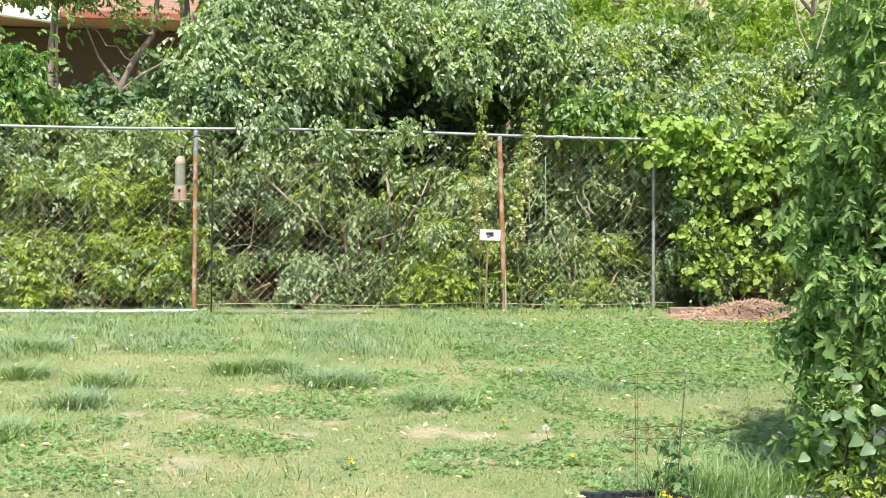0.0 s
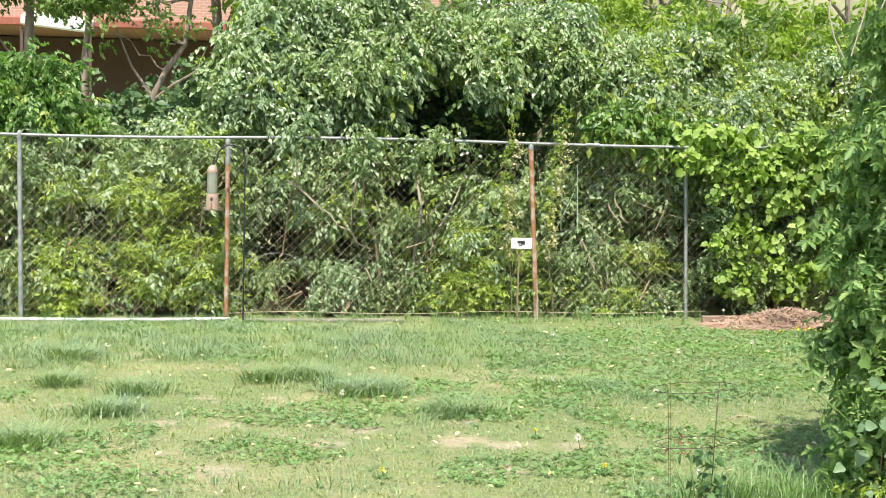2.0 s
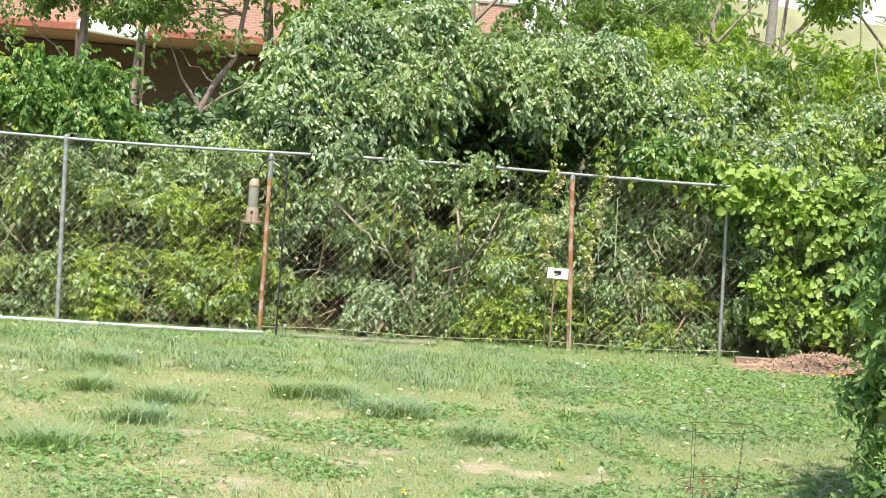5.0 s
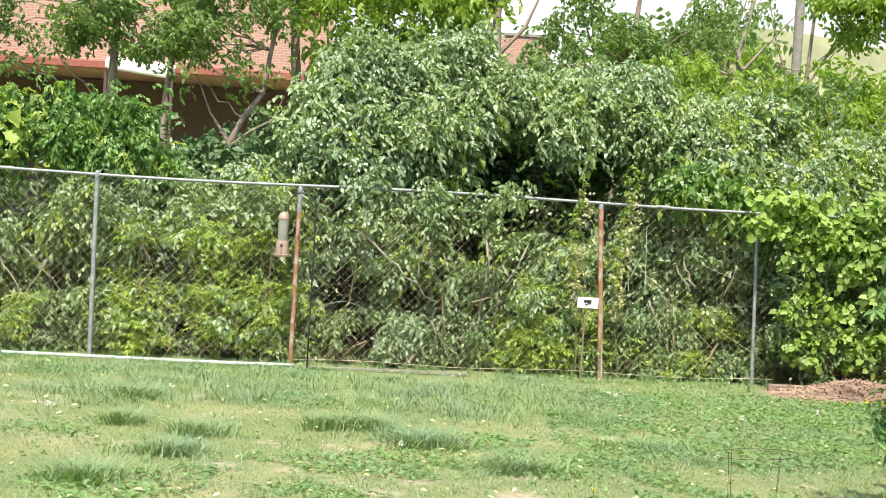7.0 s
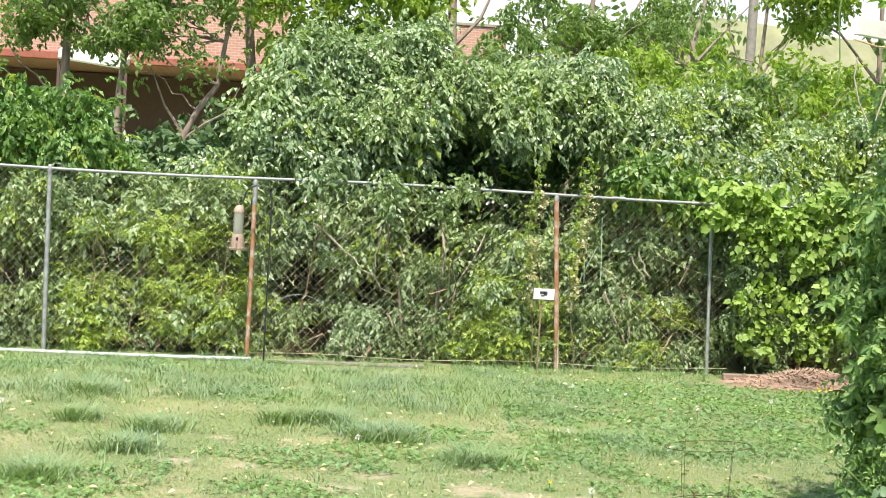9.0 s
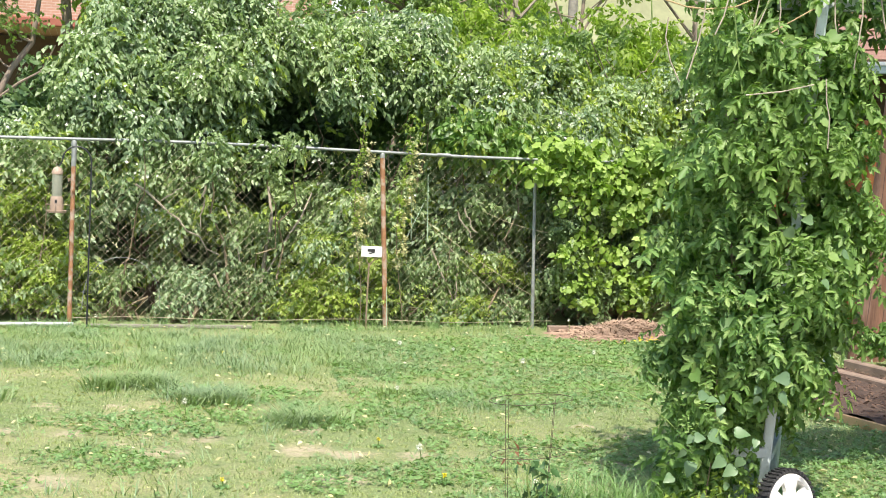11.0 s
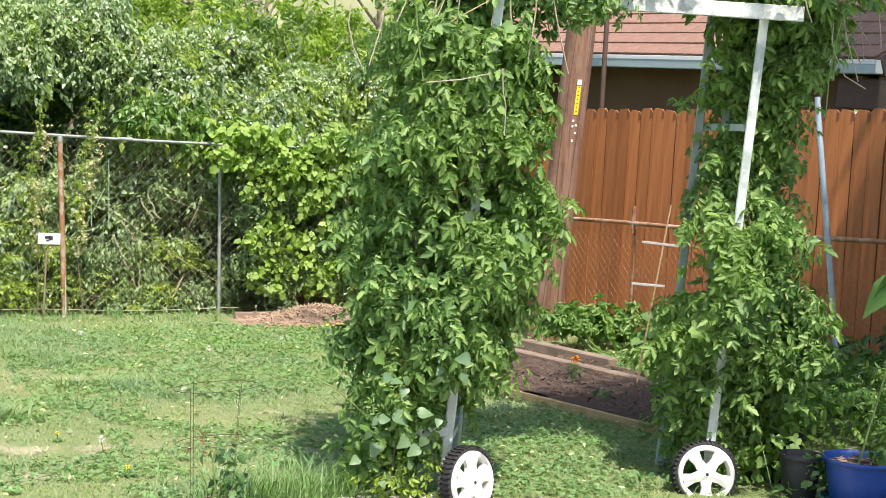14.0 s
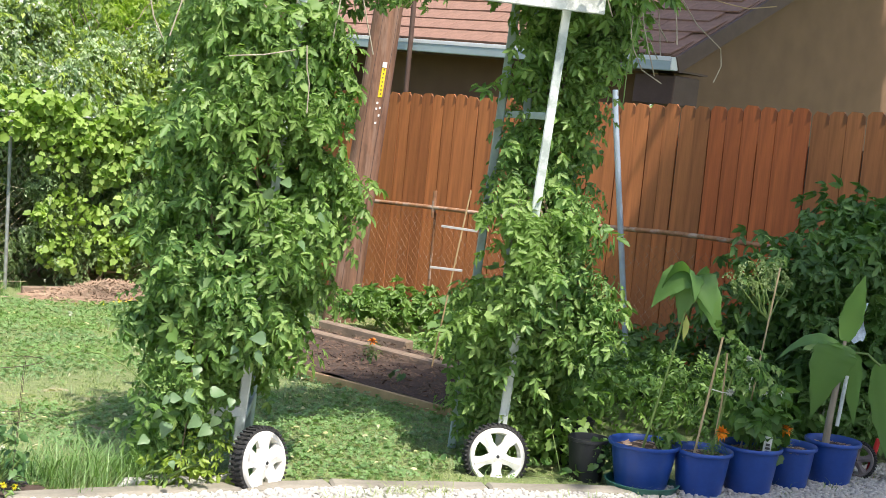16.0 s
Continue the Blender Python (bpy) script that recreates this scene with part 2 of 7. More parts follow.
def cluster(rnd, centre, spread, size, n):
    """n blobs round a centre."""
    rows = []
    for _ in range(n):
        s = rnd.uniform(0.7, 1.25)
        rows.append((centre[0] + rnd.uniform(-1, 1) * spread[0], centre[1] + rnd.uniform(-1, 1) * spread[1], centre[2] + rnd.uniform(-1, 1) * spread[2],
                     size[0] * s, size[1] * s, size[2] * s))
    return rows


def foliage(name, template, blobs, count, size, material, parent=None, label="", **kw):
    at, out, hint = clumps(blobs, count, **kw)
    return scatter(name, template, at, facing(out, hint), size * rng.uniform(0.6, 1.3, len(at)), material, parent, label)

# ---- materials ----
M_HEDGE = leaf_mat("honeysuckle_leaf", (0.075, 0.14, 0.06), (0.19, 0.28, 0.12), (0.37, 0.47, 0.26), 0.42, 0.32, (0.22, 0.29, 0.09))
M_HEDGE2 = leaf_mat("shrub_leaf_light", (0.19, 0.28, 0.05), (0.32, 0.42, 0.09), (0.47, 0.55, 0.17), 0.48, 0.42)
M_PALE = leaf_mat("pale_honeysuckle_leaf", (0.18, 0.27, 0.15), (0.33, 0.44, 0.27), (0.54, 0.62, 0.45), 0.42, 0.38)
# leaf green darkened to stand in for shade deep in the growth
M_SHADELEAF = leaf_mat("shade_toned_leaf", (0.045, 0.09, 0.04), (0.08, 0.15, 0.055), (0.12, 0.20, 0.075), 0.5, 0.25)
M_VINE = leaf_mat("trumpet_vine_leaf", (0.068, 0.152, 0.04), (0.165, 0.305, 0.078), (0.37, 0.51, 0.18), 0.5, 0.42, (0.24, 0.37, 0.08))
M_LSHRUB = leaf_mat("bright_shrub_leaf", (0.07, 0.15, 0.04), (0.14, 0.27, 0.07), (0.26, 0.41, 0.12), 0.42, 0.4, (0.20, 0.33, 0.07))
M_BARK2 = plain("grey_bark", (0.34, 0.29, 0.22), 0.85, spread=0.4, scale=16, fine=80, bumpy=0.5, stretch=(1, 1, 0.3))
M_GRAPE = leaf_mat("grape_leaf", (0.13, 0.23, 0.04), (0.25, 0.38, 0.08), (0.40, 0.52, 0.16), 0.58, 0.36)
M_TREE = leaf_mat("tree_leaf", (0.10, 0.17, 0.065), (0.20, 0.295, 0.11), (0.34, 0.44, 0.19), 0.48, 0.52)
M_YTREE = leaf_mat("young_tree_leaf", (0.17, 0.26, 0.04), (0.29, 0.40, 0.085), (0.42, 0.53, 0.15), 0.45, 0.52)
M_IVY = leaf_mat("heart_vine_leaf", (0.07, 0.14, 0.065), (0.12, 0.21, 0.105), (0.19, 0.28, 0.155), 0.45, 0.2)
M_PLANT = leaf_mat("garden_plant_leaf", (0.055, 0.13, 0.042), (0.11, 0.215, 0.068), (0.20, 0.325, 0.11), 0.5, 0.38)
M_BANANA = leaf_mat("banana_leaf", (0.08, 0.18, 0.05), (0.13, 0.26, 0.075), (0.22, 0.35, 0.12), 0.42, 0.4)
M_BLADE = leaf_mat("grass_blade", (0.12, 0.195, 0.065), (0.245, 0.345, 0.13), (0.45, 0.52, 0.26), 0.45, 0.3, (0.38, 0.42, 0.15))
M_BLADE2 = leaf_mat("coarse_grass_blade", (0.13, 0.21, 0.11), (0.23, 0.33, 0.185), (0.38, 0.47, 0.29), 0.45, 0.3)
M_CLOVER = leaf_mat("clover_leaf", (0.10, 0.205, 0.075), (0.175, 0.305, 0.12), (0.29, 0.425, 0.19), 0.45, 0.3)
M_STRAW = leaf_mat("dry_blade", (0.30, 0.30, 0.14), (0.42, 0.41, 0.22), (0.58, 0.55, 0.35), 0.6, 0.2)
M_WHITE = plain("white_petal", (0.75, 0.76, 0.66), 0.6, spread=0.1, bumpy=0)
M_YELLOW = plain("yellow_petal", (0.80, 0.70, 0.03), 0.6, spread=0.1, bumpy=0)
M_ORANGE = plain("orange_petal", (0.85, 0.29, 0.012), 0.6, spread=0.25, scale=60, bumpy=0)
M_BARK = plain("bark", (0.29, 0.23, 0.17), 0.85, spread=0.45, scale=14, fine=80, bumpy=0.6, stretch=(1, 1, 0.25))
M_TWIG = plain("twig", (0.26, 0.20, 0.125), 0.8, spread=0.35, scale=20, bumpy=0.3)
M_GALV = plain("galvanised_steel", (0.31, 0.33, 0.32), 0.55, 0.25, spread=0.4, scale=16, bumpy=0.1)
M_WIRE = plain("fence_wire", (0.54, 0.45, 0.31), 0.6, 0.0, spread=0.35, scale=3, bumpy=0)
M_RUST = plain("rusty_steel", (0.34, 0.17, 0.085), 0.85, 0.0, spread=0.45, scale=14, fine=90, bumpy=0.5, second=(0.46, 0.37, 0.30))
M_WPAINT = plain("white_peeling_paint", (0.62, 0.67, 0.64), 0.5, spread=0.14, scale=10, fine=70, bumpy=0.2, second=(0.34, 0.40, 0.36))
M_GPAINT = plain("grey_green_paint", (0.42, 0.52, 0.50), 0.5, spread=0.2, scale=9, bumpy=0.2, second=(0.30, 0.36, 0.34))
M_BLUEPIPE = plain("pale_blue_conduit", (0.46, 0.54, 0.62), 0.45, 0.3, spread=0.2, scale=9, bumpy=0.15)
M_BLACK = plain("black_plastic", (0.025, 0.028, 0.032), 0.5, spread=0.3, bumpy=0.2)
M_TYRE = plain("tyre_rubber", (0.03, 0.03, 0.03), 0.75, spread=0.4, scale=30, bumpy=0.4)
M_RIM = plain("white_plastic_rim", (0.80, 0.79, 0.74), 0.4, spread=0.06, scale=12, bumpy=0.05)
M_GREYRIM = plain("grimy_plastic", (0.20, 0.17, 0.165), 0.6, spread=0.3)
M_BLUE = plain("blue_plastic_pot", (0.022, 0.075, 0.33), 0.36, spread=0.22, scale=7, fine=50, bumpy=0.08)
M_GREENP = plain("green_plastic", (0.05, 0.20, 0.16), 0.45, spread=0.2, bumpy=0.05)
M_SOIL = plain("dark_mulch_soil", (0.085, 0.056, 0.041), 0.95, spread=0.5, scale=30, fine=140, bumpy=0.9)
M_CHIP = plain("wood_chip", (0.40, 0.285, 0.20), 0.85, spread=0.5, scale=4, bumpy=0.4)
M_TIMBER = plain("weathered_timber", (0.25, 0.185, 0.135), 0.8, spread=0.35, scale=6, fine=60, bumpy=0.5, stretch=(0.2, 1, 1))
M_TIMBER2 = plain("fresh_timber_edge", (0.44, 0.31, 0.155), 0.75, spread=0.3, scale=6, fine=60, bumpy=0.3, stretch=(0.2, 1, 1))
M_KERB = plain("weathered_concrete_edging", (0.265, 0.245, 0.20), 0.85, spread=0.35, scale=7, fine=70, bumpy=0.5)
M_STONE = plain("white_stone", (0.46, 0.447, 0.415), 0.8, spread=0.2, scale=20, bumpy=0.3)
M_POLE = plain("treated_pole_wood", (0.225, 0.118, 0.073), 0.85, spread=0.6, scale=22, fine=110, bumpy=0.9, stretch=(1, 1, 0.12), second=(0.27, 0.17, 0.125))
M_STUCCO = plain("tan_stucco", (0.175, 0.104, 0.060), 0.9, spread=0.16, scale=3, fine=120, bumpy=0.5)
M_SHINGLE = plain("red_brown_shingle", (0.26, 0.148, 0.106), 0.9, spread=0.3, scale=9, fine=150, bumpy=0.5)
M_FASCIA = plain("grey_blue_gutter", (0.36, 0.45, 0.46), 0.5, spread=0.1, scale=6, bumpy=0.05)
M_GUTTER = plain("white_gutter", (0.74, 0.76, 0.75), 0.45, spread=0.08, scale=6, bumpy=0.05)
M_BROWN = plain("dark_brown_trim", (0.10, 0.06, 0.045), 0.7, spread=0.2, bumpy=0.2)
M_BAMBOO = plain("cane", (0.50, 0.38, 0.22), 0.65, spread=0.25, scale=20, bumpy=0.2)
M_DEADWOOD = plain("grey_dead_wood", (0.42, 0.36, 0.27), 0.8, spread=0.3, scale=18, bumpy=0.3)
M_STEM = plain("green_stem", (0.16, 0.24, 0.06), 0.55, spread=0.25, scale=15, bumpy=0.1)
M_CARD = plain("white_card", (0.78, 0.78, 0.76), 0.6, spread=0.06, bumpy=0)
M_INK = plain("dark_ink", (0.05, 0.05, 0.05), 0.6, bumpy=0)
M_STRING = plain("pale_green_string", (0.42, 0.55, 0.40), 0.7, spread=0.15, bumpy=0)
M_TAG = plain("yellow_tag", (0.80, 0.56, 0.02), 0.5, spread=0.1, bumpy=0)
M_CLOTH = plain("pale_blue_cloth", (0.45, 0.53, 0.64), 0.85, spread=0.3, scale=50, fine=120, bumpy=0.4)
M_RED = plain("red_plastic", (0.60, 0.03, 0.03), 0.45, bumpy=0.05)
M_SEED = plain("feeder_plastic", (0.27, 0.28, 0.22), 0.3, spread=0.2, bumpy=0.1)
M_FEEDER = plain("weathered_pink_plastic", (0.38, 0.28, 0.21), 0.55, spread=0.25, scale=14, bumpy=0.2)


def picket_mat(name, colour):
    m, nt, bsdf = nodes_of(name)
    oi = nt.nodes.new("ShaderNodeObjectInfo")
    v = coords(nt, (1, 1, 0.06))
    lo, hi = tuple(c * 0.62 for c in colour), tuple(min(1, c * 1.2) for c in colour)
    grain = ramp(nt, noise_tex(nt, 22, 6, v, 0.6), [(0.3, lo), (0.68, hi)])
    tone = ramp(nt, oi.outputs["Random"], [(0.0, (0.74, 0.71, 0.70)), (1.0, (1.12, 1.1, 1.08))])
    col = mix(nt, 1.0, grain, tone, "MULTIPLY")
    knots = ramp(nt, noise_tex(nt, 7, 2, coords(nt, (1, 1, 0.6))), [(0.66, (0, 0, 0)), (0.72, (1, 1, 1))])
    col = mix(nt, knots, col, tuple(c * 0.45 for c in colour))
    nt.links.new(col, bsdf.inputs["Base Color"])
    bsdf.inputs["Roughness"].default_value = 0.7
    bump(nt, bsdf, noise_tex(nt, 60, 4, v), 0.35, 0.004)
    return m


M_PICKET = picket_mat("stained_cedar", (0.43, 0.155, 0.049))
M_BOARD = plain("flaking_white_paint", (0.64, 0.66, 0.63), 0.6, spread=0.3, scale=24, fine=90, bumpy=0.4, second=(0.30, 0.33, 0.30))
M_PICKET2 = picket_mat("freshly_stained_cedar", (0.62, 0.165, 0.045))

# brick of the far building
m, nt, bsdf = nodes_of("orange_brick")
bt = nt.nodes.new("ShaderNodeTexBrick")
bt.inputs["Scale"].default_value = 1.0
bt.inputs["Brick Width"].default_value, bt.inputs["Row Height"].default_value = 0.22, 0.075
bt.inputs["Mortar Size"].default_value = 0.008
bt.inputs["Color1"].default_value, bt.inputs["Color2"].default_value = (0.42, 0.23, 0.16, 1), (0.36, 0.19, 0.13, 1)
bt.inputs["Mortar"].default_value = (0.5, 0.44, 0.38, 1)
sw = nt.nodes.new("ShaderNodeMapping")
sw.inputs["Rotation"].default_value = (radians(90), 0, 0)
nt.links.new(coords(nt), sw.inputs["Vector"])
nt.links.new(sw.outputs[0], bt.inputs["Vector"])
nt.links.new(mix(nt, 0.4, bt.outputs[0], ramp(nt, noise_tex(nt, 1.5, 4, coords(nt)), [(0.3, (0.36, 0.20, 0.145)), (0.7, (0.48, 0.29, 0.21))])), bsdf.inputs["Base Color"])
bsdf.inputs["Roughness"].default_value = 0.9
M_BRICK = m

# lawn soil: dry thatch, moss green and bare pale earth in drifts
m, nt, bsdf = nodes_of("lawn_earth")
v = coords(nt)
big = noise_tex(nt, 0.9, 4, v, 0.6)
fine = noise_tex(nt, 48, 6, v, 0.75)
green = ramp(nt, fine, [(0.3, (0.09, 0.14, 0.045)), (0.7, (0.31, 0.36, 0.15))])
straw = ramp(nt, fine, [(0.3, (0.20, 0.20, 0.085)), (0.7, (0.46, 0.44, 0.23))])
sep = nt.nodes.new("ShaderNodeSeparateXYZ")
nt.links.new(coords(nt, (0.1, 0.1, 0.1)), sep.inputs[0])
drier = ramp(nt, sep.outputs["X"], [(0.15, (1, 1, 1)), (0.34, (0.2, 0.2, 0.2))])
col = mix(nt, mix(nt, 1.0, ramp(nt, big, [(0.46, (0, 0, 0)), (0.62, (1, 1, 1))]), drier, "MULTIPLY"), green, straw)
earth = ramp(nt, fine, [(0.3, (0.34, 0.28, 0.18)), (0.7, (0.54, 0.46, 0.32))])
col = mix(nt, ramp(nt, noise_tex(nt, 1.7, 5, v, 0.6), [(0.62, (0, 0, 0)), (0.68, (1, 1, 1))]), col, earth)
wear = nt.nodes.new("ShaderNodeAttribute")
wear.attribute_name = "bare"
worn = mix(nt, 1.0, wear.outputs["Fac"], ramp(nt, noise_tex(nt, 7.0, 5, v, 0.65), [(0.3, (0.3, 0.3, 0.3)), (0.6, (1.6, 1.6, 1.6))]), "MULTIPLY")
col = mix(nt, ramp(nt, worn, [(0.4, (0, 0, 0)), (1.0, (0.8, 0.8, 0.8))]), col, earth)
nt.links.new(col, bsdf.inputs["Base Color"])
bsdf.inputs["Roughness"].default_value = 0.95
bump(nt, bsdf, fine, 0.8, 0.02)
M_LAWN = m

# ---- ground: one sheet to the horizon, finer where the camera looks ----
xs = sorted({*np.linspace(-4, 10, 141).round(3), -2000, -500, -100, -40, -15, -8, 14, 25, 60, 200, 600, 2000})
ys = sorted({*np.linspace(4, 15, 111).round(3), -2000, -400, -100, -30, -8, 0, 2, 18, 25, 60, 200, 600, 2000})


def ground_z(x, y):
    near = max(0.0, min(1.0, (min(x + 5, 10 - x, y - 6.3, 14 - y)) / 1.5))
    dip = 0.035 * max(0.0, min(1.0, (y - 11) / 1.8, (30 - y) / 5))
    return -dip + 0.013 * near * (noise.noise((x * 0.5, y * 0.5, 0)) + 0.6 * noise.noise((x * 1.7, y * 1.7, 3)))


BARE = [(-0.09, 7.22, 0.2), (-0.39, 7.18, 0.12), (0.76, 8.16, 0.15), (0.5, 7.82, 0.18), (1.32, 7.8, 0.2), (1.57, 7.69, 0.17), (-1.88, 10.39, 0.16), (-0.47, 8.44, 0.18), (-0.02, 8.35, 0.15), (1.94, 7.65, 0.15), (1.37, 7.1, 0.2)]
gv = [(x, y, ground_z(x, y)) for y in ys for x in xs]
gf = [(j * len(xs) + i, j * len(xs) + i + 1, (j + 1) * len(xs) + i + 1, (j + 1) * len(xs) + i) for j in range(len(ys) - 1) for i in range(len(xs) - 1)]
ground = mesh_ob("ground", gv, gf, M_LAWN, smooth=True)
wear = ground.data.attributes.new("bare", "FLOAT", "POINT")
wear.data.foreach_set("value", [max(math.exp(-(((x - a) / r) ** 2 + ((y - b) / (0.8 * r)) ** 2)) for a, b, r in BARE) for x, y, z in gv])
tagged(ground, "lawn earth with dry thatch, moss and bare pale patches", "ground", kind="structure")

# far pale cloud that closes the view over the trees
m, nt, bsdf = nodes_of("pale_cloud")
em = nt.nodes.new("ShaderNodeEmission")
nt.links.new(ramp(nt, noise_tex(nt, 0.02, 4, coords(nt)), [(0.3, (0.70, 0.80, 0.93)), (0.6, (0.93, 0.95, 0.97))]), em.inputs["Color"])
em.inputs["Strength"].default_value = 0.82
nt.links.new(em.outputs[0], nt.nodes["Material Output"].inputs["Surface"])
cv, cf = [], []
for i in range(25):
    a = radians(-75 + i * 5)
    for zz in (-5, 60, 110):
        cv.append((420 * math.sin(a), 420 * math.cos(a), zz))
cf = [(i * 3 + k, i * 3 + k + 1, i * 3 + k + 4, i * 3 + k + 3) for i in range(24) for k in range(2)]
tagged(mesh_ob("backdrop", cv, cf, m, smooth=True), "pale hazy cloud low over the horizon", "sky", kind="structure")

# ---- chain-link fence at the back ----
FY = 13.25
fence = thing("chain_link_fence", (0, FY, 0), "tall chain-link fence with galvanised top rail before overgrown shrubs", "fence")
for px_, lean, mat_, rad, top in ((-4.6, 0.0, M_GALV, 0.022, 1.7), (-1.99, 0.0, M_GALV, 0.022, 1.69), (-0.09, 0.01, M_RUST, 0.022, 1.45), (2.95, -0.10, M_RUST, 0.026, 1.66), (4.485, -0.055, M_GALV, 0.018, 1.66), (7.0, 0.0, M_GALV, 0.022, 1.68)):
    rusty = mat_ == M_RUST
    tube("post", [(px_, 0, -0.1), (px_ + lean * top / 1.66, 0, top)], rad, mat_, fence, "rusty steel post" if rusty else "galvanised post", 10)
    v, f = revolve([(0.0, 0.05), (0.016, 0.046), (0.026, 0.026), (0.028, 0.0), (0.027, -0.02)], 10)
    tz = 1.66 if rusty else top
    mesh_ob("post_cap", [(q[0] + px_ + lean, q[1], q[2] + tz) for q in v], f, M_GALV, fence, smooth=True)
tube("post", [(-0.08, 0, 1.45), (-0.08, 0, 1.68)], 0.024, M_GALV, fence, "galvanised sleeve of a rusty post", 10)
rail_pts = [(x, -0.01, 1.705 - 0.03 * max(0, (x - 3) / 4) + 0.012 * math.sin(x * 1.3)) for x in np.linspace(-4.6, 7.0, 40)]
tube("top_rail", rail_pts, 0.015, M_GALV, fence, "galvanised top rail", 8)
for jx in (-2.9, 0.35, 1.9, 3.4):
    tube("rail_sleeve", [(jx, -0.01, 1.706 + 0.012 * math.sin(jx * 1.3)), (jx + 0.14, -0.01, 1.706 + 0.012 * math.sin(jx * 1.3))], 0.0175, M_GALV, fence)
pieces = []
PW = 0.082
for i in range(int(11.6 / (PW / 2))):
    x0 = -4.6 + i * PW / 2
    pts, zz, s = [], 0.05, 1 if i % 2 else -1
    while zz < 1.69:
        pts.append((x0 + s * PW / 4 + 0.012 * math.sin(x0 * 0.9 + zz), 0.03 + 0.006 * s + 0.03 * math.sin(x0 * 1.1) * math.sin(zz * 1.9), zz))
        s, zz = -s, zz + 0.042
    pieces.append(tube_data(pts, 0.0014 if x0 < 1.6 else 0.00095, 3, False))
v, f = joined(pieces)
tagged(mesh_ob("wire_mesh", v, f, M_WIRE, fence, "woven diamond wire, lightly rusted"), kind="stuff")
tube("tension_wire", [(x, 0.0, 0.03 + 0.012 * math.sin(x * 3)) for x in np.linspace(-0.1, 4.7, 30)], 0.003, M_WIRE, fence)
for (a, b) in (((3.3, 1.05), (4.5, 0.28)), ((3.35, 1.0), (4.3, 0.12)), ((3.9, 1.15), (4.6, 0.95))):
    tube("loose_wire", [(a[0] + (b[0] - a[0]) * u, -0.01, a[1] + (b[1] - a[1]) * u - 0.12 * u * (1 - u)) for u in np.linspace(0, 1, 8)], 0.002, M_WIRE, fence)

# white pipe and boards lying along the foot of the fence
pipe = tube("fallen_pipe", [(x, 13.02 + 0.02 * math.sin(x), 0.004 + 0.004 * math.sin(x * 2)) for x in np.linspace(-4.6, -0.05, 16)], 0.017, M_WPAINT, sides=10)
tagged(pipe, "long pale grey pipe lying in the grass along the fence", "pipe")
bm = bmesh.new()
box(bm, (1.5, 0.05, 0.03), (0.85, 13.08, -0.02), (0, 0, -1), 0.006)
tagged(part("foot_board", bm, M_KERB), "pale weathered board lying under the fence wire", "board")

# ---- wooden fence, old low wire fence and house on the far side ----
WA, WB = Vector((7.63, 11.62, 0)), Vector((8.35, 7.77, 0))
WD = (WB - WA).normalized()
WN = Vector((-WD.y, WD.x, 0)) * -1 if (-WD.y) > 0 else Vector((-WD.y, WD.x, 0))
W_ANG = math.degrees(math.atan2(WD.y, WD.x))


def along(s, off=0.0, z=0.0):
    """A place s metres along the wooden fence, off metres to the yard's side."""
    return WA + WD * s + WN * off + Vector((0, 0, z))


wood_fence = thing("wooden_fence", along(0), "tall dog-eared cedar picket fence stained red brown", "fence", rz=W_ANG)


def picket_mesh(name, w, h, material, skew):
    bm = bmesh.new()
    prof = [(-w / 2, 0), (w / 2, 0), (w / 2, h - 0.035), (w / 2 - 0.03, h - 0.004 + skew), (-w / 2 + 0.03, h - skew), (-w / 2, h - 0.035)]
    vs = [[bm.verts.new((x, y, z)) for x, z in prof] for y in (-0.009, 0.009)]
    bm.faces.new(vs[0])
    bm.faces.new(vs[1][::-1])
    for i in range(6):
        j = (i + 1) % 6
        bm.faces.new((vs[0][i], vs[1][i], vs[1][j], vs[0][j]))
    bmesh.ops.recalc_face_normals(bm, faces=bm.faces)
    me = bpy.data.meshes.new(name)
    bm.to_mesh(me)
    bm.free()
    me.materials.append(material)
    return me


PITCH = 0.150
kinds = [picket_mesh("picket", w, 2.12, M_PICKET, s) for w, s in ((0.1425, 0.003), (0.1435, -0.004), (0.1415, 0.0))]
fresh = picket_mesh("picket", 0.143, 2.13, M_PICKET2, 0.0)
rp = random.Random(5)
for i in range(-13, 50):
    s = i * PITCH
    new_wood = 3.85 < s < 4.7
    ob = new("picket", fresh if new_wood else rp.choice(kinds))
    ob.parent = wood_fence
    ob.location = (s, rp.uniform(-0.003, 0.003), 0.11 + rp.uniform(-0.012, 0.012) + 0.015 * s)
    ob.rotation_euler = (0, radians(rp.uniform(-0.25, 0.25)), radians(rp.uniform(-1.2, 1.2)))
    if new_wood:
        ob["label"] = "fresher, redder stained picket"
for zz in (0.45, 1.15, 1.9):
    bm = bmesh.new()
    box(bm, (9.4, 0.04, 0.09), (2.7, 0.032, zz), (0, 0, 0), 0.004)
    part("rail", bm, M_PICKET, wood_fence)

